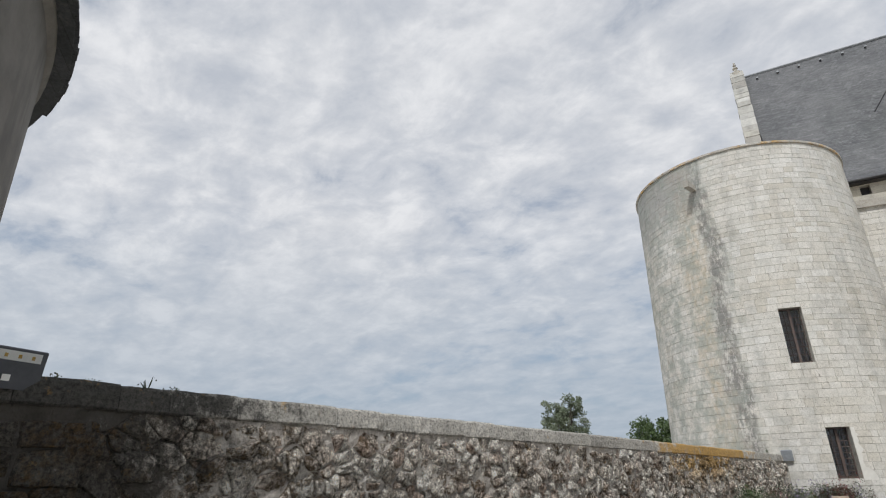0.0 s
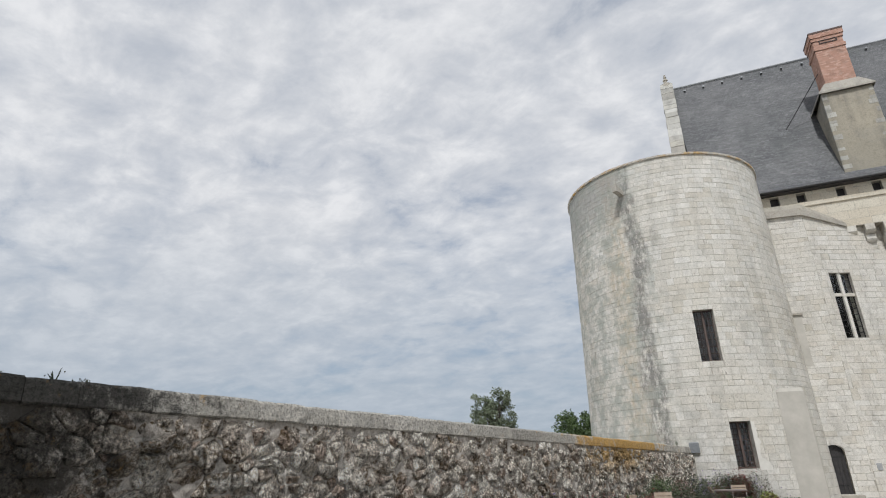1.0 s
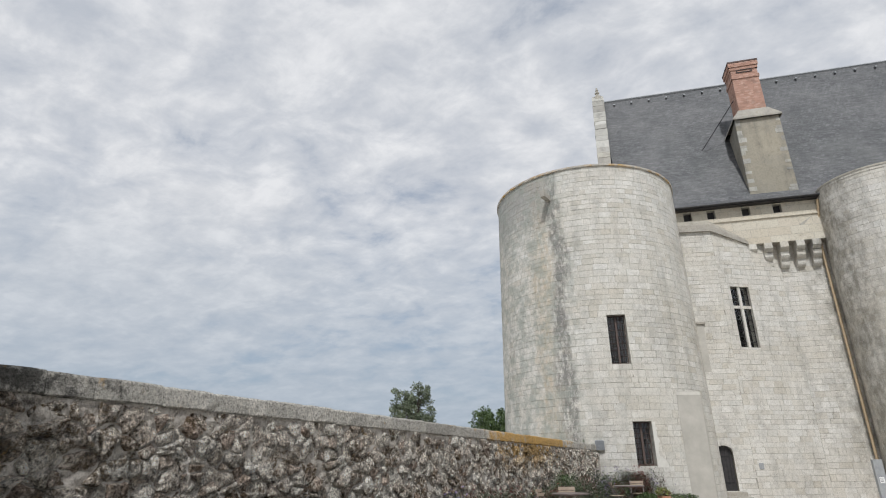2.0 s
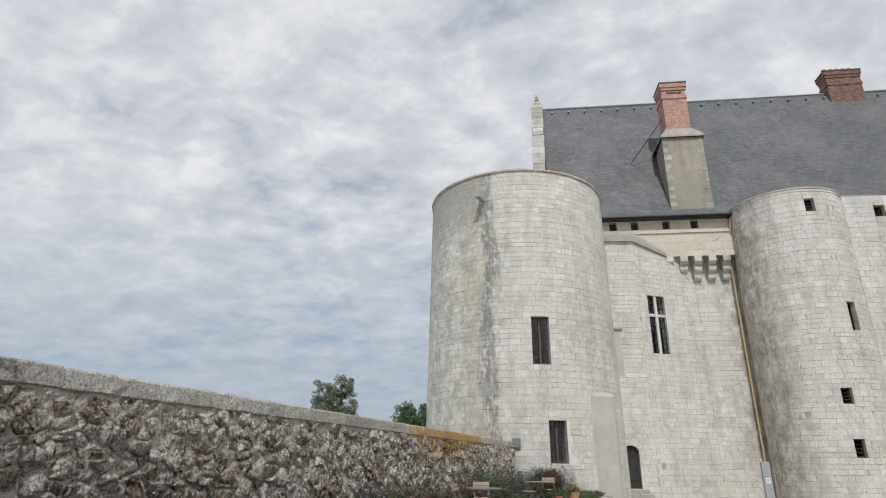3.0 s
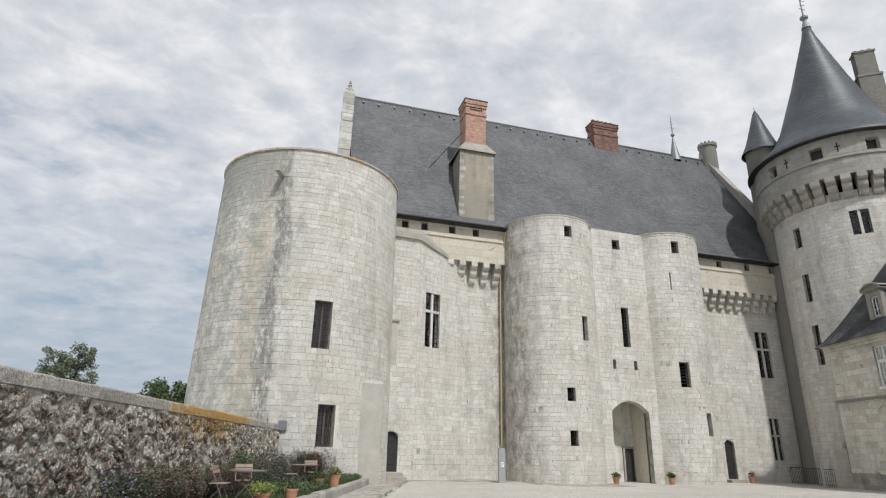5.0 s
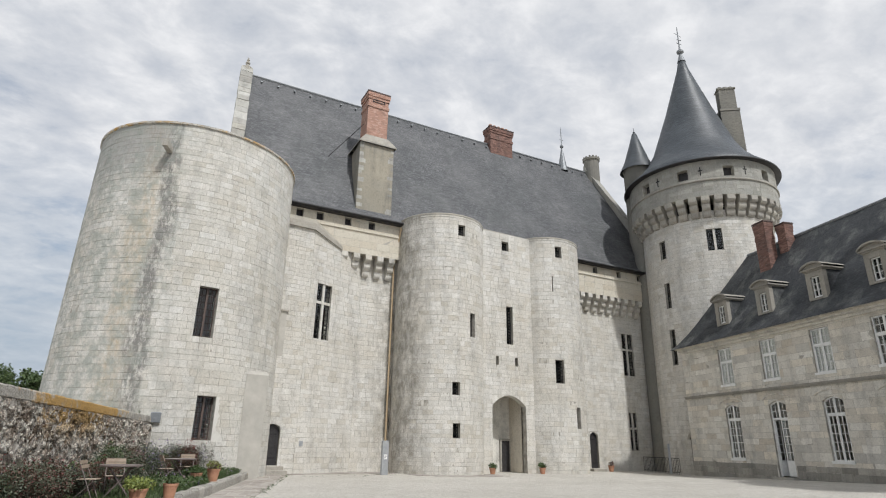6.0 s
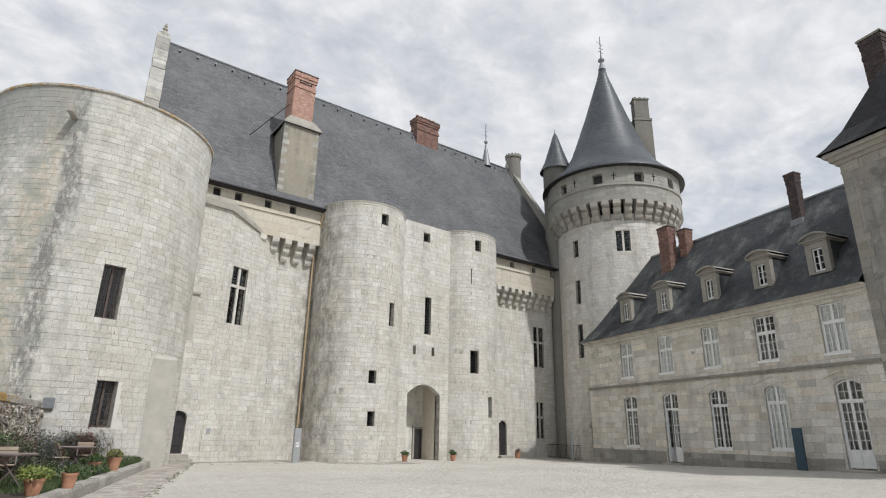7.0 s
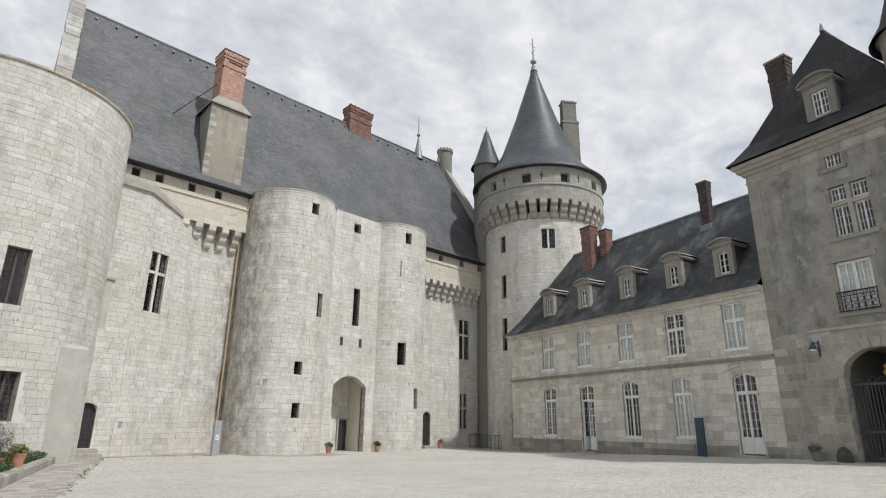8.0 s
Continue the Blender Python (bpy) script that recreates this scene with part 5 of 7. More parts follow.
under(part("roof_spike", Mesh().lathe([(0.36, 34.6), (0.16, 35.3), (0.12, 35.5), (0.3, 35.62), (0.3, 35.78), (0.1, 35.9), (0.06, 36.4), (0.04, 38.4), (0.0, 38.5)], 12, RC)
      .rod((RC[0] - 0.3, RC[1], 36.6), (RC[0] + 0.3, RC[1], 36.6), 0.03).rod((RC[0] - 0.2, RC[1], 37.0), (RC[0] + 0.35, RC[1], 37.1), 0.03).rod((RC[0] - 0.5, RC[1], 37.6), (RC[0] + 0.4, RC[1], 37.5), 0.02), LEAD, None, "lead spike with weather vane"), rt)
# unseen black core added so the tower's openings look dark
under(part("inner_core", Mesh().lathe([(3.4, -0.2), (3.4, 22.0)], 24, RC), WOOD_VOID_BLACK), rt)
under(part("tower_back", Mesh().lathe([(RS, -0.2), (RS, 19.0)], 30, RC, 20, 210, False).lathe([(RD, 19.1), (RD, 22.0)], 30, RC, 30, 200, False), STONE_GREY), rt)
bd = arc_hole(-87.5, -76.5, RS, 0.3, 2.9)
M = local(rs, (bd[0] + bd[1]) / 2, bd[2], 0.012)
under(part("blind_door", Mesh().box(-0.4, 0.4, -0.02, 0.1, 0, 1.9, M), RENDER, None, "blocked doorway"), rt)
for i in range(9):
    a0, a1 = math.pi * i / 9, math.pi * (i + 1) / 9
    q = [(-math.cos(w) * k, 1.9 + math.sin(w) * k) for w in (a0, a1) for k in (0.4, 0.6)]
    m = Mesh().add([M @ Vector((x, y, z)) for y in (-0.06, 0.1) for x, z in (q[0], q[2], q[3], q[1])], ((0, 1, 2, 3), (4, 5, 1, 0), (3, 2, 6, 7)))
    under(part("voussoir", m, STONE_GREY), rt)
# stone chimney that stands against the cone
cc = Vector(RC) + Vector((2.54, -1.95))
M = Matrix.Translation((cc.x, cc.y, 0)) @ pose(0, 0, 0, 0, 0, -36)
ch = under(part("chimney", Mesh().box(-0.74, 0.74, -0.46, 0.46, 22.8, 29.0, M, taper=0.05).box(-0.82, 0.82, -0.55, 0.55, 29.0, 29.2, M), STONE_DARK, None, "grey stone chimney against the cone"), rt)
brick_stack(rt, -0.78, 0.78, -0.5, 0.5, 22.8, 28.95, STONE_DARK, False, "chimney_facing", M=M)
brick_stack(rt, -0.66, 0.66, -0.4, 0.4, 29.2, 31.2, STONE_DARK, False, "chimney_top", M=M)
under(part("chimney_cap", Mesh().box(-0.74, 0.74, -0.48, 0.48, 31.2, 31.35, M, bev=0.04), STONE_DARK), rt)
for i in range(3):
    under(part("chimney_flue", Mesh().lathe([(0.2, 31.3), (0.2, 31.5), (0.23, 31.55), (0.14, 31.6)], 12, tuple((M @ Vector((-0.44 + 0.44 * i, 0, 0)))[:2])), STONE_DARK), rt)

# ---------------------------------------------------------------- lodging wing
wing = thing("lodging_wing", "two-storey limestone lodging wing with slate roof and dormers", "building", (WA.x, WA.y, 0))


def wf(u, out, z):
    p = WA + WD * u + WN * out
    return (p.x, p.y, z)


def wing_at(s, z, d):
    return wf(s, d, z)


def wg_part(name, mesh, mat, label="", parent=None, smooth=False):
    ob = part(name, mesh, mat, parent, label, smooth)
    return ob if parent else under(ob, wing)


def wm(u, z, out=0.0):
    """A frame on the wing's front: x along it, y into it."""
    o = wf(u, out, z)
    return Matrix(((WD.x, -WN.x, 0, o[0]), (WD.y, -WN.y, 0, o[1]), (0, 0, 1, o[2]), (0, 0, 0, 1)))


BAYS = [4.05, 7.48, 10.88, 14.25, 17.62]
WW = 1.14
up = [(b - WW / 2, b + WW / 2, 5.24, 7.44) for b in BAYS]
down = []
for i, b in enumerate(BAYS):
    b += (0.02, 0.0, 0.03, 0.05, 0.1)[i]
    down.append((b - WW / 2, b + WW / 2, (1.08, 0.3, 1.12, 1.18, 0.52)[i], 4.12))
END = 19.3
front = stone_wall("front_wall", None, wing_at, 0, END, -0.3, 7.95, up + down, STONE_WING, seed=61, proud=0.006, near=(6, 18, 0.5, 4.6), size=dict(height=(0.3, 0.42), width=(0.55, 1.15)), deep=0.4)
under(front, wing)
wg_part("end_wall", Mesh().quad(wf(0, 0, -0.3), wf(0, -9, -0.3), wf(0, -9, 7.95), wf(0, 0, 7.95)).quad(wf(0, -9, 0), wf(END, -9, 0), wf(END, -9, 8), wf(0, -9, 8)), STONE_WING)
for i, h in enumerate(up):
    white_window(front, wm((h[0] + h[1]) / 2, h[2]), WW, h[3] - h[2], 0.0, 0.36, (3, 2), curtain=i != 3)
for i, h in enumerate(down):
    c = (h[0] + h[1]) / 2
    dr = i in (1, 4)
    white_window(front, wm(c, h[2]), WW, h[3] - h[2], 0.2, 0.27 if not dr else 0.24, (5, 2), curtain=i in (3,), door=dr, ajar=i == 1)
    part("arch_fill", spandrel(wing_at, h[0], h[1], h[3], 0.2, 0.3), STONE_WING, front)
    # raised surround with a segmental hood
    s = Mesh()
    n = 12
    for j in range(n):
        f0, f1 = j / n, (j + 1) / n
        a0, a1 = h[0] - 0.38 + (WW + 0.76) * f0, h[0] - 0.38 + (WW + 0.76) * f1
        z0, z1 = 4.2 + 0.26 * (1 - (2 * f0 - 1) ** 2), 4.2 + 0.26 * (1 - (2 * f1 - 1) ** 2)
        s.add([wing_at(a0, z0, 0.012), wing_at(a1, z1, 0.012), wing_at(a1, z1 + 0.06, 0.012), wing_at(a0, z0 + 0.06, 0.012), wing_at(a0, z0, 0.055), wing_at(a1, z1, 0.055), wing_at(a1, z1 + 0.06, 0.055), wing_at(a0, z0 + 0.06, 0.055)],
              ((4, 5, 6, 7), (0, 1, 5, 4), (3, 7, 6, 2)))
    part("hood_mould", s, STONE_WING, front)
    if dr:
        part("threshold", Mesh().box(-0.75, 0.75, -0.4, 0.3, -0.2, 0.0, wm(c, h[2]), bev=0.02), STONE_GREY, front)
# plinth, string course and cornice
segs = [(-0.02, down[1][0] - 0.1), (down[1][1] + 0.1, down[4][0] - 0.1), (down[4][1] + 0.1, END + 2.5)]
rp = random.Random(17)
for a, b in segs:
    z0 = -0.3
    for z1 in (0.3, 0.62, 0.92):
        u = a
        while u < b - 0.01:
            v = min(b, u + rp.uniform(0.5, 1.1))
            v = b if b - v < 0.25 else v
            wg_part("plinth_stone", Mesh().box(u + 0.004, v - 0.004, -0.03 - rp.uniform(0, 0.012), 0.1, z0, z1 - 0.006 - (rp.uniform(0, 0.05) if z1 > 0.9 else 0.0), wm(0, 0), bev=0.008), STONE_PLINTH)
            u = v
        z0 = z1
wg_part("string_course", Mesh().box(-0.02, END, -0.1, 0.05, 4.68, 4.76, wm(0, 0)).box(-0.02, END, -0.14, 0.05, 4.76, 4.84, wm(0, 0)), STONE_DORMER)
wg_part("cornice", Mesh().box(-0.1, END, -0.12, 0.05, 7.62, 7.76, wm(0, 0)).box(-0.15, END, -0.24, 0.05, 7.76, 7.88, wm(0, 0)).box(-0.2, END, -0.36, 0.05, 7.88, 7.98, wm(0, 0)), STONE_WING)
# roof with a bell-cast foot and a hipped end
prof = [(0.52, 7.93), (0.1, 8.32), (-0.5, 9.02), (-1.2, 9.95), (-4.5, 14.4)]
left = [-0.5, -0.1, 0.35, 0.8, 2.3]
m = Mesh()
N = 40
for (o, z), l in zip(prof, left):
    for i in range(N + 1):
        u = l + (END - l) * i / N
        m.v.append(wf(u, o, z + 0.03 * math.sin(1.7 * u) * (1 if z > 9 else 0)))
for j in range(4):
    for i in range(N):
        m.f.append((j * (N + 1) + i, j * (N + 1) + i + 1, (j + 1) * (N + 1) + i + 1, (j + 1) * (N + 1) + i))
m.quad(wf(2.3, -4.5, 14.4), wf(END, -4.5, 14.4), wf(END, -9.4, 8), wf(-0.5, -9.4, 8))
o = len(m.v)
for (ou, z), l in zip(prof, left):
    m.v.extend([wf(l, ou, z), wf(l, -9 - ou, z)])
for j in range(4):
    m.f.append((o + 2 * j + 1, o + 2 * j, o + 2 * j + 2, o + 2 * j + 3))
wg_part("roof", m, SLATE_SHADED, "slate roof with shade-darkened colour and bell-cast eaves")
wg_part("ridge_capping", Mesh().rod(wf(2.3, -4.5, 14.4), wf(END, -4.5, 14.4), 0.09, 6), LEAD)


def roof_out(z):
    for (o0, z0), (o1, z1) in zip(prof, prof[1:]):
        if z0 <= z <= z1:
            return o0 + (o1 - o0) * (z - z0) / (z1 - z0)
    return prof[-1][0]


def dormer(u, out, z0, w=1.08, h=1.5, win=0.52, parent=None, back=1.7, rise=0.3, mat=None):
    """A stone dormer: two cheeks, a front with its window, a moulded segmental pediment and a small slate roof."""
    M = wm(u, z0, out)
    d = part("dormer", Mesh().box(-w / 2, -win / 2, 0, 0.25, 0, h, M).box(win / 2, w / 2, 0, 0.25, 0, h, M).box(-win / 2, win / 2, 0, 0.25, h - 0.28, h, M).box(-win / 2, win / 2, -0.02, 0.25, 0, 0.1, M)
             , mat or STONE_DORMER, None, "grey stone dormer with curved pediment")
    under(d, parent or wing)
    for sx in (-1, 1):
        part("cheek", Mesh().box(min(sx * w / 2, sx * (w / 2 - 0.1)), max(sx * w / 2, sx * (w / 2 - 0.1)), 0.25, back, 0.0, h, M), SLATE_SHADED, d)
    # black back and floor added in place of the dormer's dark inside
    part("dormer_back", Mesh().box(-w / 2 + 0.1, w / 2 - 0.1, 0.9, 0.94, 0, h, M).box(-w / 2 + 0.1, w / 2 - 0.1, 0.26, 0.9, -0.02, 0.02, M), WOOD_VOID_BLACK, d)
    part("dormer_cornice", Mesh().box(-w / 2 - 0.05, w / 2 + 0.06, -0.07, back, h, h + 0.07, M).box(-w / 2 - 0.14, w / 2 + 0.14, -0.15, back, h + 0.07, h + 0.14, M), mat or STONE_DORMER, d)
    p = Mesh()
    n = 12
    hw = w / 2 + 0.16

    def top(x, lift):
        return h + 0.14 + (rise - 0.05) * max(0.0, 1 - (x / hw) ** 2) ** 0.8 + lift
    for i in range(n):
        x0, x1 = -hw + 2 * hw * i / n, -hw + 2 * hw * (i + 1) / n
        a0, a1, b0, b1 = top(x0, 0), top(x1, 0), top(x0, 0.09), top(x1, 0.09)
        q = [M @ Vector(v) for v in ((x0, -0.02, h + 0.13), (x1, -0.02, h + 0.13), (x1, -0.02, a1), (x0, -0.02, a0), (x0, -0.17, a0), (x1, -0.17, a1), (x1, -0.17, b1), (x0, -0.17, b0), (x0, back, b0), (x1, back, b1))]
        p.add(q, ((0, 1, 2, 3), (3, 2, 5, 4), (4, 5, 6, 7), (7, 6, 9, 8)))
    part("pediment", p.joined(), mat or STONE_DORMER, d)
    white_window(d, M @ Matrix.Translation((0, 0, 0.1)), win + 0.02, h - 0.38, 0.0, 0.05, (3, 1), curtain=False)
    return d


for u in (3.85, 7.32, 10.9, 14.25, 17.25):
    dormer(u, -0.4, 8.95)
for a, b, o0, o1, z0, z1 in ((14.36, 14.9, -3.75, -3.3, 11.5, 15.62), (4.8, 5.7, -3.6, -2.95, 10.5, 15.5), (5.85, 6.5, -4.3, -3.7, 11.0, 15.15)):
    M = wm(0, 0)
    core = brick_stack(wing, a, b, -o1, -o0, z0, z1, BRICK_DARK2 if a < 10 else BRICK_DARK, M=M, flare=0.04)
    wg_part("chimney_cap", Mesh().box(a - 0.07, b + 0.07, -o1 - 0.07, -o0 + 0.07, z1, z1 + 0.1, M, bev=0.03), BRICK_DARK)
    wg_part("flashing", Mesh().box(a - 0.08, b + 0.08, -o1 - 0.1, -o0 + 0.1, z0, z0 + 0.6 + 0.9, M), LEAD)

# ---------------------------------------------------------------- gate pavilion
pav = thing("gate_pavilion", "tall rendered gate pavilion with steep slate roof", "building", tuple(wf(END, 0, 0)))
PE = 26.6


def pp(name, mesh, mat, label="", smooth=False):
    return under(part(name, mesh, mat, None, label, smooth), pav)


ph = [(22.85, 23.5, 12.42, 13.4), (22.75, 24.2, 9.34, 11.54), (22.42, 23.76, 6.2, 8.3), (21.95, 24.75, -0.3, 4.75)]
w = under(part("upper_wall", wall_mesh(wing_at, END, PE, 5.6, 13.1, ph[:3], 0.8, 0.4), RENDER, None, "grey stained render"), pav)
w2 = stone_wall("lower_wall", None, wing_at, END, PE, -0.3, 5.6, [ph[3]], STONE_PAV, seed=71, proud=0.006, near=(19.3, 22, 0.5, 5.5), size=dict(height=(0.3, 0.42), width=(0.55, 1.1)), deep=0.5)
under(w2, pav)
# corner stones and window surrounds
r = random.Random(5)
z = 5.6
while z < 13.0:
    h = r.uniform(0.32, 0.42)
    l = r.choice((0.4, 0.62))
    pp("corner_stone", Mesh().box(END + 0.0, END + l, -0.02, 0.1, z, min(13.05, z + h - 0.01), wm(0, 0), bev=0.0), STONE_DORMER)
    z += h
for a, b, c, d in ph[:3]:
    for side in (0, 1):
        z = c - 0.2
        while z < d + 0.15:
            h = r.uniform(0.3, 0.42)
            l = r.uniform(0.16, 0.42)
            x0, x1 = (a - l, a) if side == 0 else (b, b + l)
            pp("quoin", Mesh().box(x0, x1, -0.015, 0.05, z, z + h - 0.01, wm(0, 0)), STONE_DORMER)
            z += h
    pp("sill", Mesh().box(a - 0.15, b + 0.15, -0.1, 0.2, c - 0.16, c, wm(0, 0), bev=0.02), STONE_DORMER)
    pp("lintel", Mesh().box(a - 0.25, b + 0.25, -0.05, 0.1, d, d + 0.25, wm(0, 0)), STONE_DORMER)
white_window(w, wm(23.175, 12.42), 0.65, 0.98, 0, 0.05, (3, 1), curtain=False)
M = wm(23.475, 9.34)
under(part("mullion", Mesh().box(-0.09, 0.09, -0.02, 0.24, 0, 2.2, M).box(-0.725, -0.09, 0, 0.22, 1.35, 1.52, M).box(0.09, 0.725, 0, 0.22, 1.35, 1.52, M), STONE_GREY), pav)
for x in (-0.41, 0.41):
    white_window(w, M @ Matrix.Translation((x, 0.06, 0)), 0.63, 1.35, 0, 0.02, (3, 1), curtain=False)
    white_window(w, M @ Matrix.Translation((x, 0.06, 1.52)), 0.63, 0.68, 0, 0.02, (2, 1), curtain=False)
white_window(w, wm(23.09, 6.2), 1.34, 2.1, 0, 0.05, (5, 1), curtain=True)
# wrought balcony grille
g = Mesh()
M = wm(23.09, 6.2, 0.14)
g.box(-0.75, 0.75, -0.02, 0.02, 0.78, 0.83, M).box(-0.75, 0.75, -0.02, 0.02, 0.0, 0.05, M).box(-0.75, 0.75, -0.015, 0.015, 0.62, 0.65, M)
for i in range(7):
    x = -0.72 + 0.24 * i
    g.box(x - 0.012, x + 0.012, -0.012, 0.012, 0.05, 0.78, M)
for i in range(6):
    for zc, rr in ((0.2, 0.1), (0.45, 0.1), (0.72, 0.05)):
        c = Vector((-0.6 + 0.24 * i, 0, zc))
        for k in range(10):
            a0, a1 = k * 0.628, (k + 1) * 0.628
            g.rod(M @ (c + Vector((rr * math.cos(a0), 0, rr * math.sin(a0)))), M @ (c + Vector((rr * math.cos(a1), 0, rr * math.sin(a1)))), 0.011, 4)
pp("balcony_grille", g, IRON, "scrolled wrought iron balcony grille")
pp("string_course", Mesh().box(20.8, PE, -0.06, 0.05, 5.55, 5.68, wm(0, 0)), STONE_GREY)
for i in range(int((PE - END) / 0.86)):
    a = END + 0.86 * i
    pp("frieze_block", Mesh().box(a + 0.08, a + 0.78, -0.06, 0.1, 13.08, 13.42, wm(0, 0), bev=0.0), STONE_GREY)
pp("cornice", Mesh().box(END - 0.06, PE, -0.03, 8, 13.0, 13.08, wm(0, 0)).box(END - 0.02, PE, -0.02, 8, 13.08, 13.42, wm(0, 0)).box(END - 0.14, PE, -0.14, 8, 13.42, 13.6, wm(0, 0)).box(END - 0.3, PE, -0.3, 8, 13.6, 13.8, wm(0, 0)).box(END - 0.45, PE, -0.45, 8, 13.8, 13.98, wm(0, 0)), STONE_GREY)
pp("side_wall", Mesh().quad(wf(END, -8, 6), wf(END, 0, 6), wf(END, 0, 13.1), wf(END, -8, 13.1)).quad(wf(PE, 0, 0), wf(PE, -8, 0), wf(PE, -8, 13.1), wf(PE, 0, 13.1)).quad(wf(END, -8, 0), wf(PE, -8, 0), wf(PE, -8, 13.1), wf(END, -8, 13.1)), RENDER)
m = Mesh()
pm = (END + PE) / 2
rows = [(0.62, 0.0, 14.0), (0.3, 0.32, 14.35), (-0.2, 0.85, 15.05), (-2.1, None, 20.35)]
P = []
for out, ins, z in rows:
    if ins is None:
        P.append([wf(pm, out, z), wf(pm, out, z), wf(pm, -6.5, z), wf(pm, -6.5, z)])
    else:
        P.append([wf(END - 0.62 + ins, out, z), wf(PE + 0.62 - ins, out, z), wf(PE + 0.62 - ins, -8.6, z), wf(END - 0.62 + ins, -8.6, z)])
for k in range(3):
    for i in range(4):
        j = (i + 1) % 4
        m.quad(P[k][i], P[k][j], P[k + 1][j], P[k + 1][i])
pp("roof", m, SLATE_DEEP_SHADE, "steep slate pavilion roof with shade in its black colour")
pp("ridge_capping", Mesh().rod(wf(pm, -2.1, 20.35), wf(pm, -6.5, 20.35), 0.1, 6).rod(wf(pm, -2.1, 20.3), wf(pm, -2.1, 20.75), 0.12, 8, 0.04), LEAD)
dormer(23.15, 0.03, 14.85, 1.3, 1.6, 0.66, pav, 1.9, 0.42, STONE_DARK)
brick_stack(pav, 19.3, 20.3, 3.6, 4.25, 15.0, 21.1, BRICK_DARK, M=wm(0, 0), flare=0.05)
pp("chimney_cap", Mesh().box(19.2, 20.4, 3.5, 4.36, 21.1, 21.24, wm(0, 0), bev=0.04), STONE_DORMER)
tc = wf(27.0, -1.2, 0)[:2]
pp("turret", Mesh().lathe([(1.6, 12.0), (1.6, 17.2), (1.75, 17.3)], 24, tc), RENDER, "rendered turret", True)
pp("turret_roof", Mesh().lathe([(2.0, 17.2), (1.5, 18.0), (0.7, 20.5), (0.0, 23.0)], 24, tc), SLATE_DEEP_SHADE, "", True)
# carriage arch with iron gates
a, b = ph[3][0], ph[3][1]
part("arch_fill", spandrel(wing_at, a, b, 4.75, 1.1, 0.5, 20), STONE_GREY, w2)
arch_stones(w2, wing_at, a, b, 4.75, 1.1, 0.42, 13, STONE_GREY)
q = Mesh()
q.quad(wf(a, -0.45, 0), wf(a, -7.8, 0), wf(a, -7.8, 5), wf(a, -0.45, 5)).quad(wf(b, -7.8, 0), wf(b, -0.45, 0), wf(b, -0.45, 5), wf(b, -7.8, 5)).quad(wf(a, -0.45, 4.9), wf(b, -0.45, 4.9), wf(b, -7.8, 4.9), wf(a, -7.8, 4.9)).quad(wf(a, -7.6, 0), wf(b, -7.6, 0), wf(b, -7.6, 5), wf(a, -7.6, 5))
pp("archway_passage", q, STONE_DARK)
gate = pp("iron_gate", Mesh().box(a, b, 0.5, 0.56, 3.35, 3.43, wm(0, 0)), SLATE_METAL, "closed black wrought iron carriage gate")
for z0, z1 in ((1.55, 1.62), (0.55, 0.65)):
    part("gate_rail", Mesh().box(a, b, 0.5, 0.56, z0, z1, wm(0, 0)), SLATE_METAL, gate)
for i in range(22):
    x = a + 0.06 + (b - a - 0.12) * i / 21
    part("gate_bar", Mesh().rod(wf(x, -0.53, 0.5), wf(x, -0.53, 3.4), 0.014, 6), SLATE_METAL, gate)
for i in range(9):
    x = a + 0.2 + 0.3 * i
    c = wf(x, -0.53, 3.56)
    g = Mesh()
    for k in range(10):
        a0, a1 = k * 0.628, (k + 1) * 0.628
        g.rod(wf(x + 0.11 * math.cos(a0), -0.53, 3.56 + 0.11 * math.sin(a0)), wf(x + 0.11 * math.cos(a1), -0.53, 3.56 + 0.11 * math.sin(a1)), 0.015, 4)
    part("scroll", g, SLATE_METAL, gate)
part("gate_crest", Mesh().lathe([(0.03, 3.62), (0.16, 3.7), (0.2, 3.82), (0.1, 3.95), (0.16, 4.05), (0.05, 4.15), (0.0, 4.2)], 10, tuple(wf(23.35, -0.53, 0)[:2])), GILT, gate, "gilded gate crest")
# bracket lamp beside the arch
lamp = thing("wall_lamp", "green bracket lamp on the pavilion wall", "lamp", wf(21.25, 0.02, 4.9))
M = wm(21.25, 4.9)
under(part("bracket", Mesh().box(-0.03, 0.03, -0.05, 0, -0.35, 0.3, M).rod(M @ Vector((0, 0, 0.15)), M @ Vector((0, -0.55, 0.22)), 0.02, 6).rod(M @ Vector((0, 0, -0.25)), M @ Vector((0, -0.4, 0.18)), 0.015, 6), BLUE_METAL), lamp)
c = M @ Vector((0, -0.5, 0))
under(part("shade", Mesh().lathe([(0.16, c.z - 0.1), (0.14, c.z - 0.02), (0.05, c.z + 0.1), (0.03, c.z + 0.2)], 12, (c.x, c.y)), BLUE_METAL), lamp)
under(part("lamp_glass", Mesh().lathe([(0.0, c.z - 0.16), (0.1, c.z - 0.15), (0.13, c.z - 0.09), (0.0, c.z - 0.08)], 12, (c.x, c.y)), CURTAIN), lamp)

# ---------------------------------------------------------------- near tower by the boundary wall
nt = thing("near_tower", "rendered round tower with shade-darkened slate eaves", "tower", (-8.27, -2.7, 0))
under(part("tower_wall", Mesh().lathe([(6.25, -0.2), (6.2, 6.75)], 96, (-8.27, -2.7)), RENDER_SHADED, None, "stained grey render, darkened to stand in for shade", True), nt)
under(part("cornice", Mesh().lathe([(6.2, 6.6), (6.27, 6.7), (6.27, 6.8)], 96, (-8.27, -2.7)), RENDER_SHADED, None, "", True), nt)
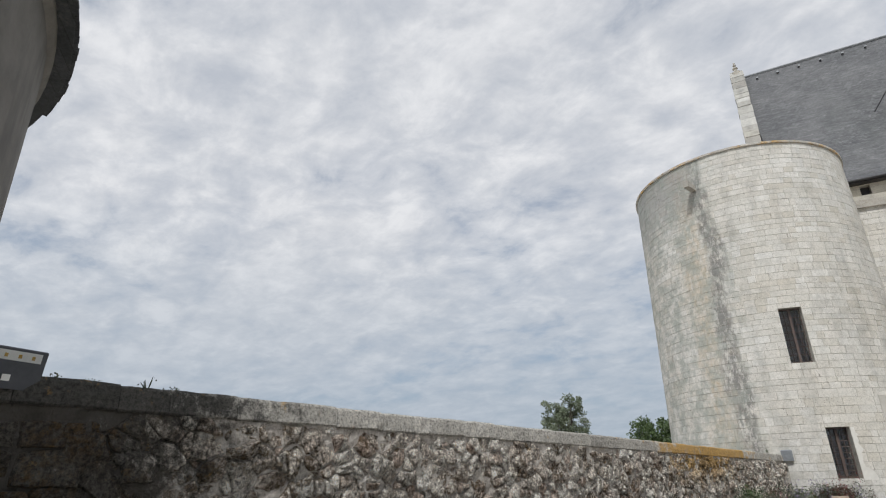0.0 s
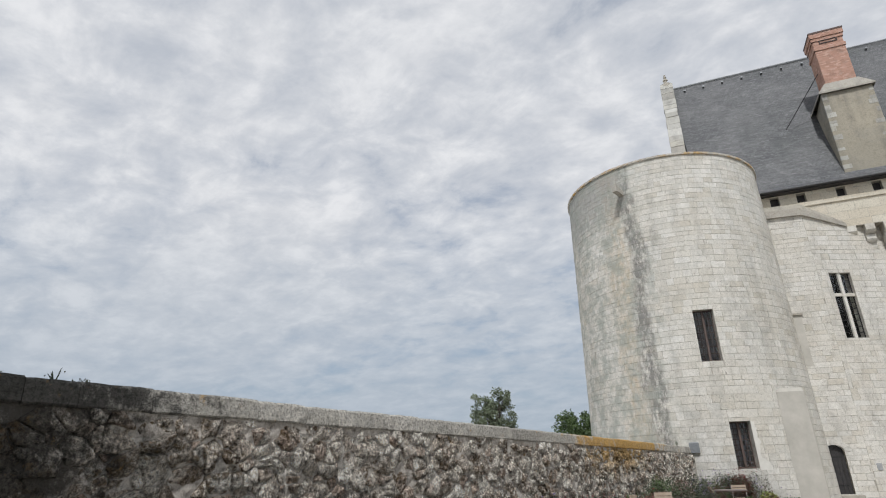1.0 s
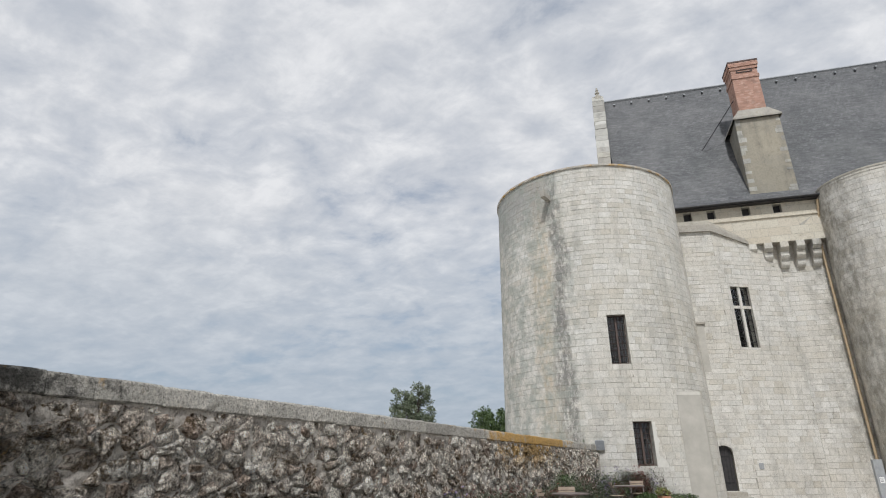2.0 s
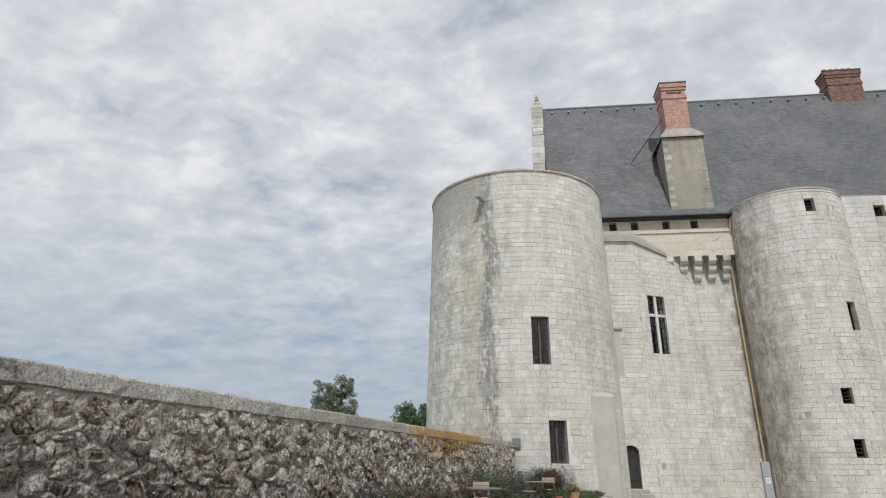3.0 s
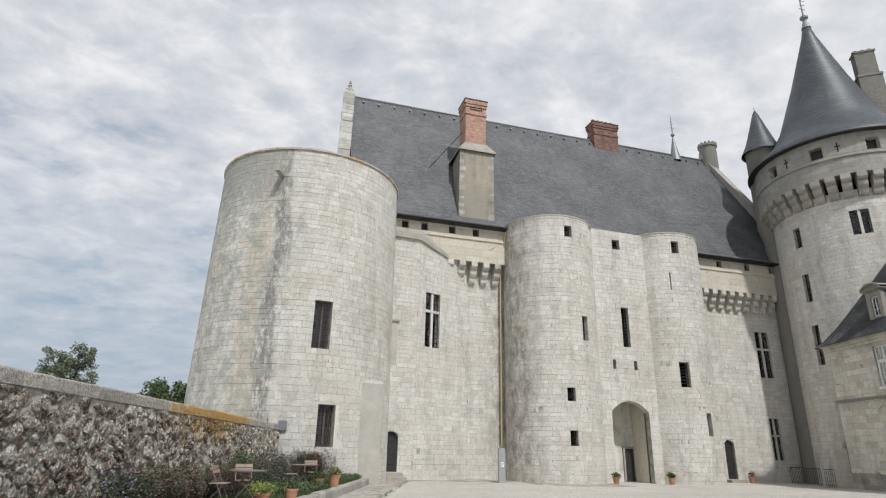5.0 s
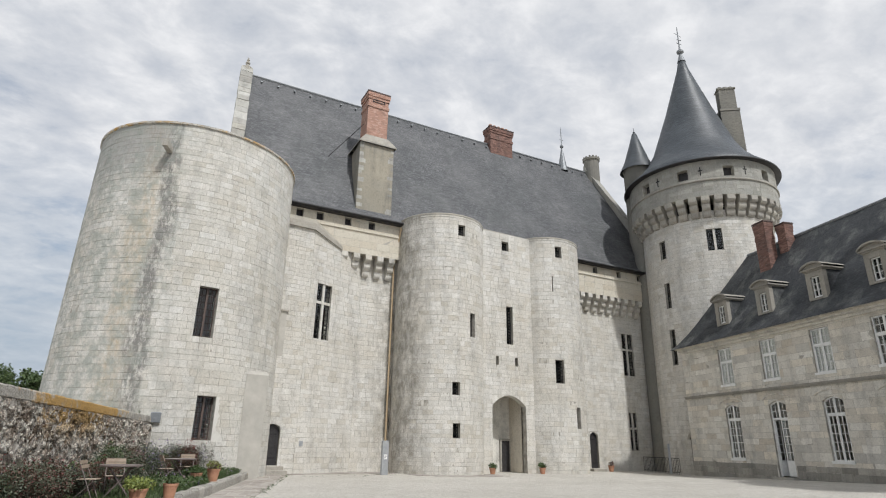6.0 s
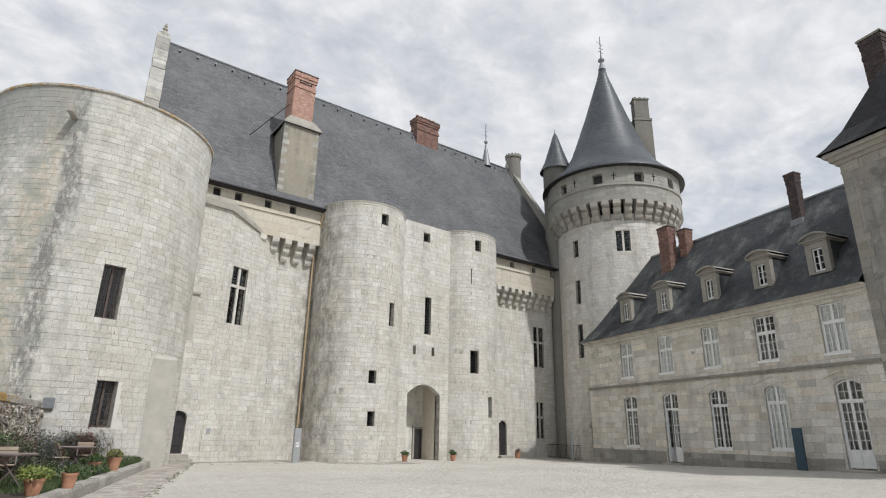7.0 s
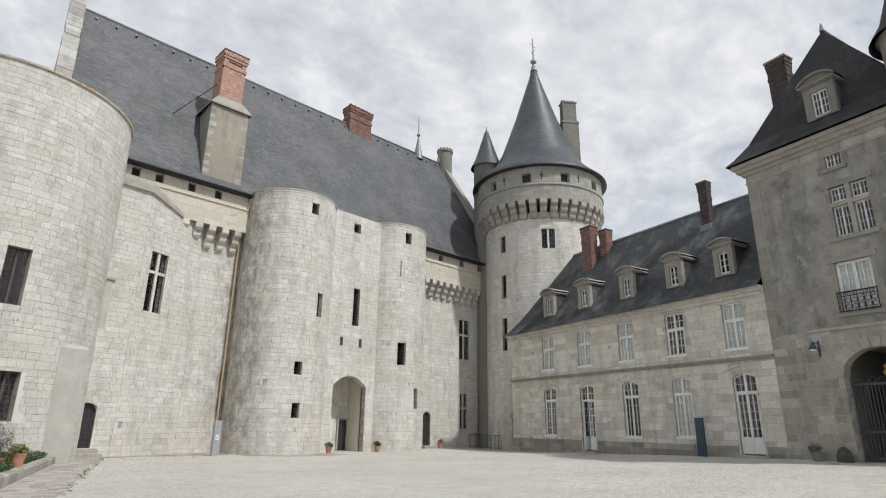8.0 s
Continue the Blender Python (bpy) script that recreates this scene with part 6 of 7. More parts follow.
under(part("roof", Mesh().lathe([(6.1, 6.8), (6.44, 6.78), (6.46, 6.84), (6.0, 7.4), (4.0, 10.5), (0.1, 15.5)], 96, (-8.27, -2.7)), SLATE_SHADED), nt)
for i in range(150):
    a = radians(5 + i * 1.1)
    M = pose(-8.27 + 6.44 * math.sin(a), -2.7 - 6.44 * math.cos(a), 6.8, 0, 0, math.degrees(a))
    under(part("slate", Mesh().box(-0.058, 0.058, -0.045 - 0.02 * rng.random(), 0.3, -0.015, 0.02, M), SLATE_SHADED), nt)

# ---------------------------------------------------------------- boundary wall
bw = thing("boundary_wall", "old rubble stone boundary wall with weathered coping", "wall", (WE.x, WE.y, 0), kind="structure")
LD, LN = Vector((KX, KY)), Vector((KY, -KX))


def bwa(s, z, d):
    p = WE + LD * s + LN * d
    return (p.x, p.y, z)


S0, S1 = -26.5, 0.4
m = Mesh()
ns, nz = 420, 36
for i in range(ns + 1):
    s = S0 + (S1 - S0) * i / ns
    for j in range(nz + 1):
        z = -0.2 + (2.42 + 0.0085 * max(0.0, -s)) * j / nz
        m.v.append(bwa(s, z, 0.004 + 0.03 * noise.noise(Vector((s * 2.5, z * 2.5, 1))) + 0.03 * noise.noise(Vector((s * 9, z * 9, 5)))))
for i in range(ns):
    for j in range(nz):
        q = i * (nz + 1) + j
        m.f.append((q, q + nz + 1, q + nz + 2, q + 1))
m.quad(bwa(S0, 0, -0.5), bwa(S1, 0, -0.5), bwa(S1, 2.4, -0.5), bwa(S0, 2.4, -0.5)).quad(bwa(S0, 2.32, -0.03), bwa(S1, 2.32, -0.03), bwa(S1, 2.32, -0.5), bwa(S0, 2.32, -0.5))
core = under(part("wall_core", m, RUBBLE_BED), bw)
s = S0
while s < S1:
    w = rng.uniform(0.34, 0.86)
    z0 = 2.185 + 0.0085 * max(0.0, -s) + rng.uniform(-0.004, 0.004)
    h = 0.25 + rng.uniform(-0.004, 0.004)
    m = Mesh()
    n = 5
    prof = [(-0.55, 0), (0.03, 0.0), (0.05, 0.02), (0.045, h * 0.5), (0.035, h - 0.03), (0.005, h), (-0.25, h + 0.02), (-0.55, h)]
    o = 0
    for i in range(n + 1):
        x = s + 0.003 + (w - 0.006) * i / n
        end = 0.005 if i in (0, n) else 0.0
        for k, (d, z) in enumerate(prof):
            jit = 0.014 * noise.noise(Vector((x * 6, z * 9, k)))
            m.v.append(bwa(x, z0 + z - (end if k in (5, 6) else 0) + jit * 0.6, d + jit - end))
    k = len(prof)
    for i in range(n):
        for j in range(k - 1):
            m.f.append((i * k + j, (i + 1) * k + j, (i + 1) * k + j + 1, i * k + j + 1))
    m.f.append(tuple(range(k)))
    m.f.append(tuple(n * k + j for j in reversed(range(k))))
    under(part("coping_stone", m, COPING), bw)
    s += w


def clip(poly, p, q, wp, wq):
    """The part of a polygon on p's side of the line between p and q."""
    dx, dz = q[0] - p[0], q[1] - p[1]
    dd = dx * dx + dz * dz
    f = 0.5 + 0.5 * (wp - wq) / dd
    mx, mz = p[0] + dx * f, p[1] + dz * f
    out = []
    for i, a in enumerate(poly):
        b = poly[(i + 1) % len(poly)]
        ka, kb = (a[0] - mx) * dx + (a[1] - mz) * dz, (b[0] - mx) * dx + (b[1] - mz) * dz
        if ka <= 0:
            out.append(a)
        if (ka < 0 < kb) or (kb < 0 < ka):
            u = ka / (ka - kb)
            out.append((a[0] + (b[0] - a[0]) * u, a[1] + (b[1] - a[1]) * u))
    return out


def rubble_mesh(poly, c, r):
    """A rough stone in its bed: a broken rim, a shoulder and an uneven face."""
    m = Mesh()
    pts = []
    for i, a in enumerate(poly):
        b = poly[(i + 1) % len(poly)]
        l = math.hypot(b[0] - a[0], b[1] - a[1])
        k = 3 if l > 0.16 else (2 if l > 0.06 else 1)
        for j in range(k):
            pts.append((a[0] + (b[0] - a[0]) * j / k, a[1] + (b[1] - a[1]) * j / k))
    size = math.sqrt(max(1e-4, abs(sum(a[0] * b[1] - b[0] * a[1] for a, b in zip(poly, poly[1:] + poly[:1]))) / 2))
    out = r.uniform(-0.016, 0.075) * min(1.0, size / 0.16)
    tx, tz = r.gauss(0, 0.12), r.gauss(0.03, 0.2)
    seed = r.uniform(0, 90)
    gap = 0.95 - 0.003 / max(size, 0.05)
    n = len(pts)
    for shrink, base in ((gap + 0.06, -0.06), (gap, -0.012), (gap * 0.9, 0.7), (gap * 0.6, 1.0)):
        for x, z in pts:
            nn = noise.noise(Vector((x * 7 + seed, z * 7, 2)))
            n2 = noise.noise(Vector((x * 19 + seed, z * 19, 7)))
            k = shrink * (1 + 0.2 * nn + 0.13 * n2)
            px, pz = c[0] + (x - c[0]) * k, c[1] + (z - c[1]) * k
            d = base if base < 0 else base * (0.018 + out) + (px - c[0]) * tx + (pz - c[1]) * tz + 0.02 * nn + 0.016 * n2
            m.v.append(bwa(px, pz, d))
    m.v.append(bwa(c[0], c[1], 0.018 + out * 1.05 + 0.015 * noise.noise(Vector((seed, 3, 1)))))
    for k in range(3):
        for i in range(n):
            j = (i + 1) % n
            m.f.append((k * n + i, k * n + j, (k + 1) * n + j, (k + 1) * n + i))
    for i in range(n):
        m.f.append((3 * n + i, 3 * n + (i + 1) % n, 4 * n))
    return m


def squared_stones():
    """Large squared blocks in rough rows at the near end of the wall."""
    z = -0.1
    while z < 2.2:
        h = min(rng.uniform(0.2, 0.33), 2.3 - z)
        s = S0 + rng.uniform(0, 0.3)
        while s < -23.25 + rng.uniform(-0.3, 0.3):
            w = rng.uniform(0.22, 0.62)
            j = [rng.uniform(-0.025, 0.025) for _ in range(8)]
            poly = [(s + j[0], z + j[1]), (s + w + j[2], z + j[3]), (s + w + j[4], z + h + j[5]), (s + j[6], z + h + j[7])]
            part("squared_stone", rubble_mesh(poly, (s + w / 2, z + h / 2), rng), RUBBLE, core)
            s += w
        z += h


squared_stones()
sites = []
s = -23.4
while s < S1:
    # coarser slabs at the near end, smaller chips further along
    ds = 0.25 if s < -20.5 else (0.19 if s < -16 else 0.15)
    z = -0.1 + rng.uniform(0, 0.05)
    while z < 2.5:
        dz = ds * rng.uniform(0.42, 0.62)
        w = rng.choice((-0.010, -0.005, 0.0, 0.0, 0.006, 0.014, 0.026))
        sites.append((s + rng.uniform(-0.5, 0.5) * ds, z + rng.uniform(-0.4, 0.4) * dz, w))
        z += dz
    s += ds
grid = {}
for q in sites:
    grid.setdefault((int(q[0] // 0.4), int(q[1] // 0.4)), []).append(q)
rest, count = Mesh(), 0
for q in sites:
    top = 2.2 + 0.0085 * max(0.0, -q[0])
    poly = [(q[0] - 0.4, max(-0.15, q[1] - 0.3)), (q[0] + 0.4, max(-0.15, q[1] - 0.3)), (q[0] + 0.4, min(top, q[1] + 0.3)), (q[0] - 0.4, min(top, q[1] + 0.3))]
    if q[1] > top - 0.02:
        continue
    gx, gz = int(q[0] // 0.4), int(q[1] // 0.4)
    for ix in (-2, -1, 0, 1, 2):
        for iz in (-2, -1, 0, 1, 2):
            for o in grid.get((gx + ix, gz + iz), ()):
                if o is not q and len(poly) > 2 and (o[0] - q[0]) ** 2 + (o[1] - q[1]) ** 2 > 1e-6:
                    poly = clip(poly, q, o, q[2], o[2])
    if len(poly) < 3:
        continue
    c = (sum(a[0] for a in poly) / len(poly), sum(a[1] for a in poly) / len(poly))
    st = rubble_mesh(poly, c, rng)
    if count < 230 and -24.8 < q[0] < -14 and q[1] > 1.25 and (count < 120 or q[0] > -22):
        part("rubble_stone", st, RUBBLE, core)
        count += 1
    else:
        rest.add(st.v, st.f)
ob = part("rubble_facing", rest, RUBBLE, core)
ob["kind"] = "stuff"
# dressed end pier with a small box lamp
under(part("end_pier", Mesh().box(-0.25, 0.3, -0.12, 0.5, -0.2, 2.05, Matrix(((KX, -KY, 0, WE.x + LD.x * 0.3), (KY, KX, 0, WE.y + LD.y * 0.3), (0, 0, 1, 0), (0, 0, 0, 1))), bev=0.03), STONE_GREY), bw)

# ---------------------------------------------------------------- garden terrace
def up_to(a, b):
    return Vector(b) - Vector(a)


TZ = 0.28
KA, KB = Vector((6.15, 28.6)), Vector((-3.6, -2.0))
kd = (KB - KA).normalized()
kn = Vector((-kd.y, kd.x))
if kn.x < 0:
    kn = -kn


def kerb_p(s, out, z):
    p = KA + kd * s + kn * out
    return (p.x, p.y, z)


m = Mesh()
pts = [tuple(KA), (5.0, 30.6), (-0.5, 27.5), tuple(WE - LN * 0.3), tuple(WE + LD * -26 - LN * 0.3), tuple(KB)]
m.v = [(x, y, TZ - 0.03) for x, y in pts]
m.f = [tuple(range(len(pts)))]
tagged(part("terrace", m, SOIL), "dark planted soil terrace behind a kerb", "flower bed", kind="structure")
kerb = thing("kerb", "weathered stone kerb round the flower bed", "kerb", (*KA, 0), kind="structure")
s = 0.0
while s < 31:
    w = rng.uniform(0.7, 1.15)
    m = Mesh()
    a = [kerb_p(s + 0.005, -0.28, -0.1), kerb_p(s + w - 0.005, -0.28, -0.1), kerb_p(s + w - 0.005, 0.02, -0.1), kerb_p(s + 0.005, 0.02, -0.1)]
    t = TZ + rng.uniform(-0.015, 0.02)
    b = [kerb_p(s + 0.005, -0.28, t), kerb_p(s + w - 0.005, -0.28, t), kerb_p(s + w - 0.005, -0.03, t), kerb_p(s + 0.005, -0.03, t)]
    c = [kerb_p(s + 0.005, 0.015, t - 0.05), kerb_p(s + w - 0.005, 0.015, t - 0.05)]
    m.add(a + b + c, ((4, 5, 6, 7), (7, 6, 9, 8), (8, 9, 2, 3), (0, 1, 5, 4), (0, 4, 7, 8, 3), (1, 2, 9, 6, 5)))
    under(part("kerb_stone", m, KERB), kerb)
    s += w
# paved strip along the kerb and the foot of the keep
pave = thing("paved_strip", "strip of worn grey paving stones in the gravel", "paving", (8, 24, 0), kind="structure")
rest = Mesh()
count = 0
s = -3.0
row = 0
while s < 18:
    l = rng.uniform(0.22, 0.34)
    o = 0.06
    while o < 1.35:
        w = min(rng.uniform(0.3, 0.55), 1.42 - o)
        z = 0.004 + rng.uniform(0, 0.008)
        m = Mesh()
        q = [kerb_p(s + 0.008, o, -0.05), kerb_p(s + l - 0.008, o, -0.05), kerb_p(s + l - 0.008, o + w - 0.012, -0.05), kerb_p(s + 0.008, o + w - 0.012, -0.05)]
        k = 0.01
        q += [kerb_p(s + 0.008 + k, o + k, z), kerb_p(s + l - 0.008 - k, o + k, z), kerb_p(s + l - 0.008 - k, o + w - 0.012 - k, z), kerb_p(s + 0.008 + k, o + w - 0.012 - k, z)]
        m.add(q, ((4, 5, 6, 7), (0, 1, 5, 4), (1, 2, 6, 5), (2, 3, 7, 6), (3, 0, 4, 7)))
        if count < 250 and s > -1:
            under(part("paving_stone", m, PAVING), pave)
            count += 1
        else:
            rest.add(m.v, m.f)
        o += w
    s += l
x = 6.8
while x < 19.5:
    w = rng.uniform(0.45, 0.8)
    yb = YF - 0.02 if x < 14.3 else GL[1] - math.sqrt(max(0.0, (RL + 0.1) ** 2 - (min(x, 18.8) - GL[0]) ** 2))
    y = yb
    for k in range(4 if x < 14 else 3):
        l = rng.uniform(0.4, 0.7)
        rest.box(x + 0.008, x + w - 0.008, y - l + 0.008, y - 0.008, -0.05, 0.012 + rng.uniform(0, 0.012))
        y -= l
    x += w
ob = under(part("paving_rest", rest, PAVING), pave)
ob["kind"] = "stuff"


# ---------------------------------------------------------------- plants
def leaf_cloud(m, c, rad, n, size, r, up=0.0, flat=0.8):
    """Many small folded leaves in a loose clump."""
    for _ in range(n):
        while True:
            p = Vector((r.uniform(-1, 1), r.uniform(-1, 1), r.uniform(-1, 1)))
            if p.length < 1:
                break
        p = p.normalized() * p.length ** 0.6
        o = Vector(c) + Vector((p.x * rad[0], p.y * rad[1], p.z * rad[2]))
        a = Vector((r.gauss(0, 1), r.gauss(0, 1), r.gauss(0, flat) + up)).normalized()
        b = a.cross(Vector((r.gauss(0, 1), r.gauss(0, 1), r.gauss(0, 1)))).normalized()
        s = size * r.uniform(0.6, 1.4)
        m.add((o, o + a * s * 0.5 + b * s * 0.28, o + a * s, o + a * s * 0.5 - b * s * 0.28), ((0, 1, 2, 3),))


def shrub(name, label, at, rad, mats, n=500, size=0.07, stems=12, up=0.4, lumps=5, seed=1):
    r = random.Random(seed)
    t = thing(name, label, "plant", at)
    st = Mesh()
    for _ in range(stems):
        a = r.uniform(0, 6.28)
        q = Vector((math.cos(a) * rad[0] * r.uniform(0.1, 0.8), math.sin(a) * rad[1] * r.uniform(0.1, 0.8), rad[2] * r.uniform(0.9, 1.8)))
        st.rod((q.x * 0.2, q.y * 0.2, 0), q, 0.006, 4, 0.003)
    part("stems", st, LEAF_DUSK, t)["kind"] = "stuff"
    for i, (mat, share, nm, sz) in enumerate(mats):
        m = Mesh()
        k = max(1, int(n * share))
        for _ in range(lumps):
            c = (r.uniform(-0.55, 0.55) * rad[0], r.uniform(-0.55, 0.55) * rad[1], rad[2] * r.uniform(0.55, 1.25) + (0.25 * rad[2] if nm == "flowers" else 0))
            leaf_cloud(m, c, (rad[0] * 0.55, rad[1] * 0.55, rad[2] * 0.6), k // lumps, sz, r, up)
        ob = part(nm, m, mat, t)
        ob["kind"] = "stuff"
    return t


GRN = (LEAF, 0.7, "leaves", 0.075)
for i in range(46):
    r = random.Random(100 + i)
    s = -24.0 + 0.52 * i + r.uniform(-0.2, 0.2)
    d = r.uniform(0.3, 1.1)
    if s < -13.5 and r.random() < 0.45:
        continue
    base = bwa(s, TZ - 0.04, d)
    pick = r.random()
    hgt = r.uniform(0.42, 0.72) if s > -8 else (r.uniform(0.32, 0.52) if s > -14 else r.uniform(0.22, 0.4))
    if pick < 0.48:
        mats, lab = [(LEAF_RED, 0.9, "leaves", 0.042), (LEAF_DUSK, 0.5, "foliage", 0.05), (FLOWER_RED, 0.05, "flowers", 0.04)], "loose reddish garden shrub against the rubble wall"
    elif pick < 0.54:
        mats, lab = [(LEAF_DUSK, 1.2, "leaves", 0.045), (FLOWER_MAUVE, 0.07, "flowers", 0.05)], "grey-green mauve-flowering shrub in the flower bed"
    elif pick < 0.6:
        mats, lab = [(LEAF_DUSK, 0.9, "leaves", 0.05), (FLOWER_PINK, 0.08, "flowers", 0.045)], "pale pink flowering shrub against the wall"
    else:
        mats, lab = [(LEAF, 0.5, "leaves", 0.055), (LEAF_DUSK, 0.8, "foliage", 0.045)], "loose green garden shrub in the flower bed"
    shrub("shrub", lab, base, (r.uniform(0.35, 0.6), r.uniform(0.35, 0.6), hgt), mats, 1900, seed=200 + i)
# low planting behind the kerb and the bushes at its far end
for i in range(44):
    r = random.Random(300 + i)
    p = kerb_p(0.3 + i * 0.25, -0.5 - r.uniform(0, 1.5), TZ - 0.04)
    shrub("low_plant", "low green bedding plant behind the kerb", p, (0.45, 0.45, 0.16), [(LEAF, 0.9, "leaves", 0.06), (FLOWER_PINK if i % 3 else FLOWER_MAUVE, 0.06, "flowers", 0.04)], 700, seed=320 + i, stems=4)
for i in range(11):
    r = random.Random(500 + i)
    f = i / 10
    base = (2.6 + 2.7 * f + r.uniform(-0.2, 0.2), 26.0 + 2.4 * f + r.uniform(-0.4, 0.3), TZ - 0.04)
    mats, lab = ([(LEAF_RED, 0.9, "leaves", 0.05), (LEAF_DUSK, 0.4, "foliage", 0.05), (FLOWER_RED, 0.06, "flowers", 0.05)], "dense dark red shrub at the foot of the tower") if i % 3 else ([(LEAF_DUSK, 1.1, "leaves", 0.05), (FLOWER_MAUVE, 0.1, "flowers", 0.05)], "dense grey-green shrub with mauve flowers at the tower foot")
    shrub("shrub", lab, base, (0.6, 0.5, r.uniform(0.6, 0.85)), mats, 2600, seed=520 + i)
# unmown grass behind the kerb
m = Mesh()
r = random.Random(560)
for _ in range(9000):
    q = kerb_p(r.uniform(0.2, 14.5), -0.32 - 1.9 * r.random() ** 1.3, TZ - 0.04)
    h, a = r.uniform(0.06, 0.2), r.uniform(0, 6.28)
    dx, dy, bx, by = 0.008 * math.cos(a), 0.008 * math.sin(a), r.gauss(0, 0.05), r.gauss(0, 0.05)
    m.add([(q[0] - dx, q[1] - dy, q[2]), (q[0] + dx, q[1] + dy, q[2]), (q[0] + bx, q[1] + by, q[2] + h)], ((0, 1, 2),))
tagged(part("grass", m, LEAF), "long green grass behind the kerb", "grass", kind="stuff")
shrub("lime_bush", "yellow-green bush beside the pier", (5.3, 29.4, TZ - 0.03), (0.5, 0.5, 0.45), [(LEAF_LIME, 1.0, "leaves", 0.08)], 900, seed=401)
shrub("lavender", "mauve lavender at the end of the flower bed", (5.6, 28.4, TZ - 0.03), (0.6, 0.5, 0.3), [(LEAF_DUSK, 0.5, "leaves", 0.05), (FLOWER_MAUVE, 0.7, "flowers", 0.05)], 1400, seed=402)


def plant_pot(at, r0, h, seed, mats, lab, spread=1.3, clay=None):
    t = thing("plant_pot", lab, "flower pot", at, group="terracotta pots")
    part("pot", Mesh().lathe([(r0 * 0.62, 0), (r0 * 0.66, 0.02), (r0 * 0.92, h * 0.84), (r0, h * 0.85), (r0 * 1.02, h), (r0 * 0.9, h), (r0 * 0.88, h * 0.9)], 24), clay or TERRACOTTA, t)
    part("soil", Mesh().lathe([(r0 * 0.9, h * 0.88), (r0 * 0.5, h * 0.92)], 16), SOIL, t)
    r = random.Random(seed)
    for mat, n, nm, sz in mats:
        m = Mesh()
        for _ in range(4):
            c = (r.uniform(-0.4, 0.4) * r0 * spread, r.uniform(-0.4, 0.4) * r0 * spread, h + r0 * r.uniform(0.2, 0.7))
            leaf_cloud(m, c, (r0 * 0.75 * spread, r0 * 0.75 * spread, r0 * 0.6), n // 4, sz, r, 0.5)
        ob = part(nm, m, mat, t)
        ob["kind"] = "stuff"


plant_pot((1.25, 14.6, TZ - 0.03), 0.19, 0.32, 1, [(LEAF_LIME, 700, "leaves", 0.06)], "terracotta pot with a yellow-green bush", 1.7)
plant_pot((1.95, 15.8, TZ - 0.03), 0.17, 0.34, 2, [(LEAF, 220, "leaves", 0.06)], "terracotta pot with a sparse green plant")
plant_pot((3.1, 21.6, TZ - 0.03), 0.2, 0.3, 3, [(LEAF, 420, "leaves", 0.07)], "terracotta pot with a green plant")
plant_pot((3.62, 21.6, TZ - 0.03), 0.21, 0.42, 4, [(LEAF_RED, 300, "leaves", 0.06), (LEAF_LIME, 200, "foliage", 0.06)], "terracotta pot with a reddish plant")
plant_pot((19.9, 29.85, 0), 0.2, 0.36, 5, [(LEAF, 260, "leaves", 0.1)], "terracotta pot with a green plant beside the gate")
plant_pot((23.55, 29.95, 0), 0.2, 0.36, 6, [(LEAF, 260, "leaves", 0.1)], "terracotta pot with a green plant beside the gate")
plant_pot((31.4, 32.4, 0), 0.22, 0.4, 7, [(LEAF_RED, 120, "leaves", 0.08)], "terracotta pot beside the curtain wall door")
plant_pot(wf(20.75, 0.5, 0.42), 0.27, 0.36, 8, [(LEAF_DUSK, 420, "leaves", 0.06)], "grey stone planter with a green plant beside the arch", 1.1, STONE_DORMER)
bs = thing("guard_stone", "dark rounded guard stone at the foot of the arch", "stone", wf(21.62, 0.3, 0.3))
part("stone", Mesh().lathe([(0.27, 0.0), (0.29, 0.18), (0.27, 0.42), (0.2, 0.6), (0.08, 0.7), (0.0, 0.71)], 18), DARK_STONE, bs, "", True)


def round_table(at, rad, mat, slats=False, label="", high=1.0):
    """A folding garden table: a round top on crossed legs."""
    t = thing("garden_table", label, "table", at, group="garden tables")
    top = Mesh()
    if slats:
        n = 11
        for i in range(n):
            y0, y1 = -rad + 2 * rad * i / n, -rad + 2 * rad * (i + 1) / n
            hw = math.sqrt(max(0.01, rad * rad - ((y0 + y1) / 2) ** 2))
            part("slat", Mesh().box(-hw, hw, y0 + 0.006, y1 - 0.006, 0.70, 0.725), mat, t)
    else:
        top.lathe([(0.0, 0.70), (rad - 0.01, 0.70), (rad, 0.705), (rad, 0.73), (rad - 0.015, 0.735), (0.0, 0.735)], 32, close=False)
        part("tabletop", top, mat, t)
    for sx in (-1, 1):
        for sy in (-1, 1):
            part("leg", Mesh().rod((sx * rad * 0.6, sy * rad * 0.5, 0), (-sx * rad * 0.55, sy * rad * 0.5, 0.7), 0.013, 8), TABLE_METAL, t)
    t.scale = (1, 1, high)
    part("stretcher", Mesh().rod((-rad * 0.35, -rad * 0.5, 0.2), (-rad * 0.35, rad * 0.5, 0.2), 0.01, 6).rod((rad * 0.35, -rad * 0.5, 0.2), (rad * 0.35, rad * 0.5, 0.2), 0.01, 6), TABLE_METAL, t)
    return t


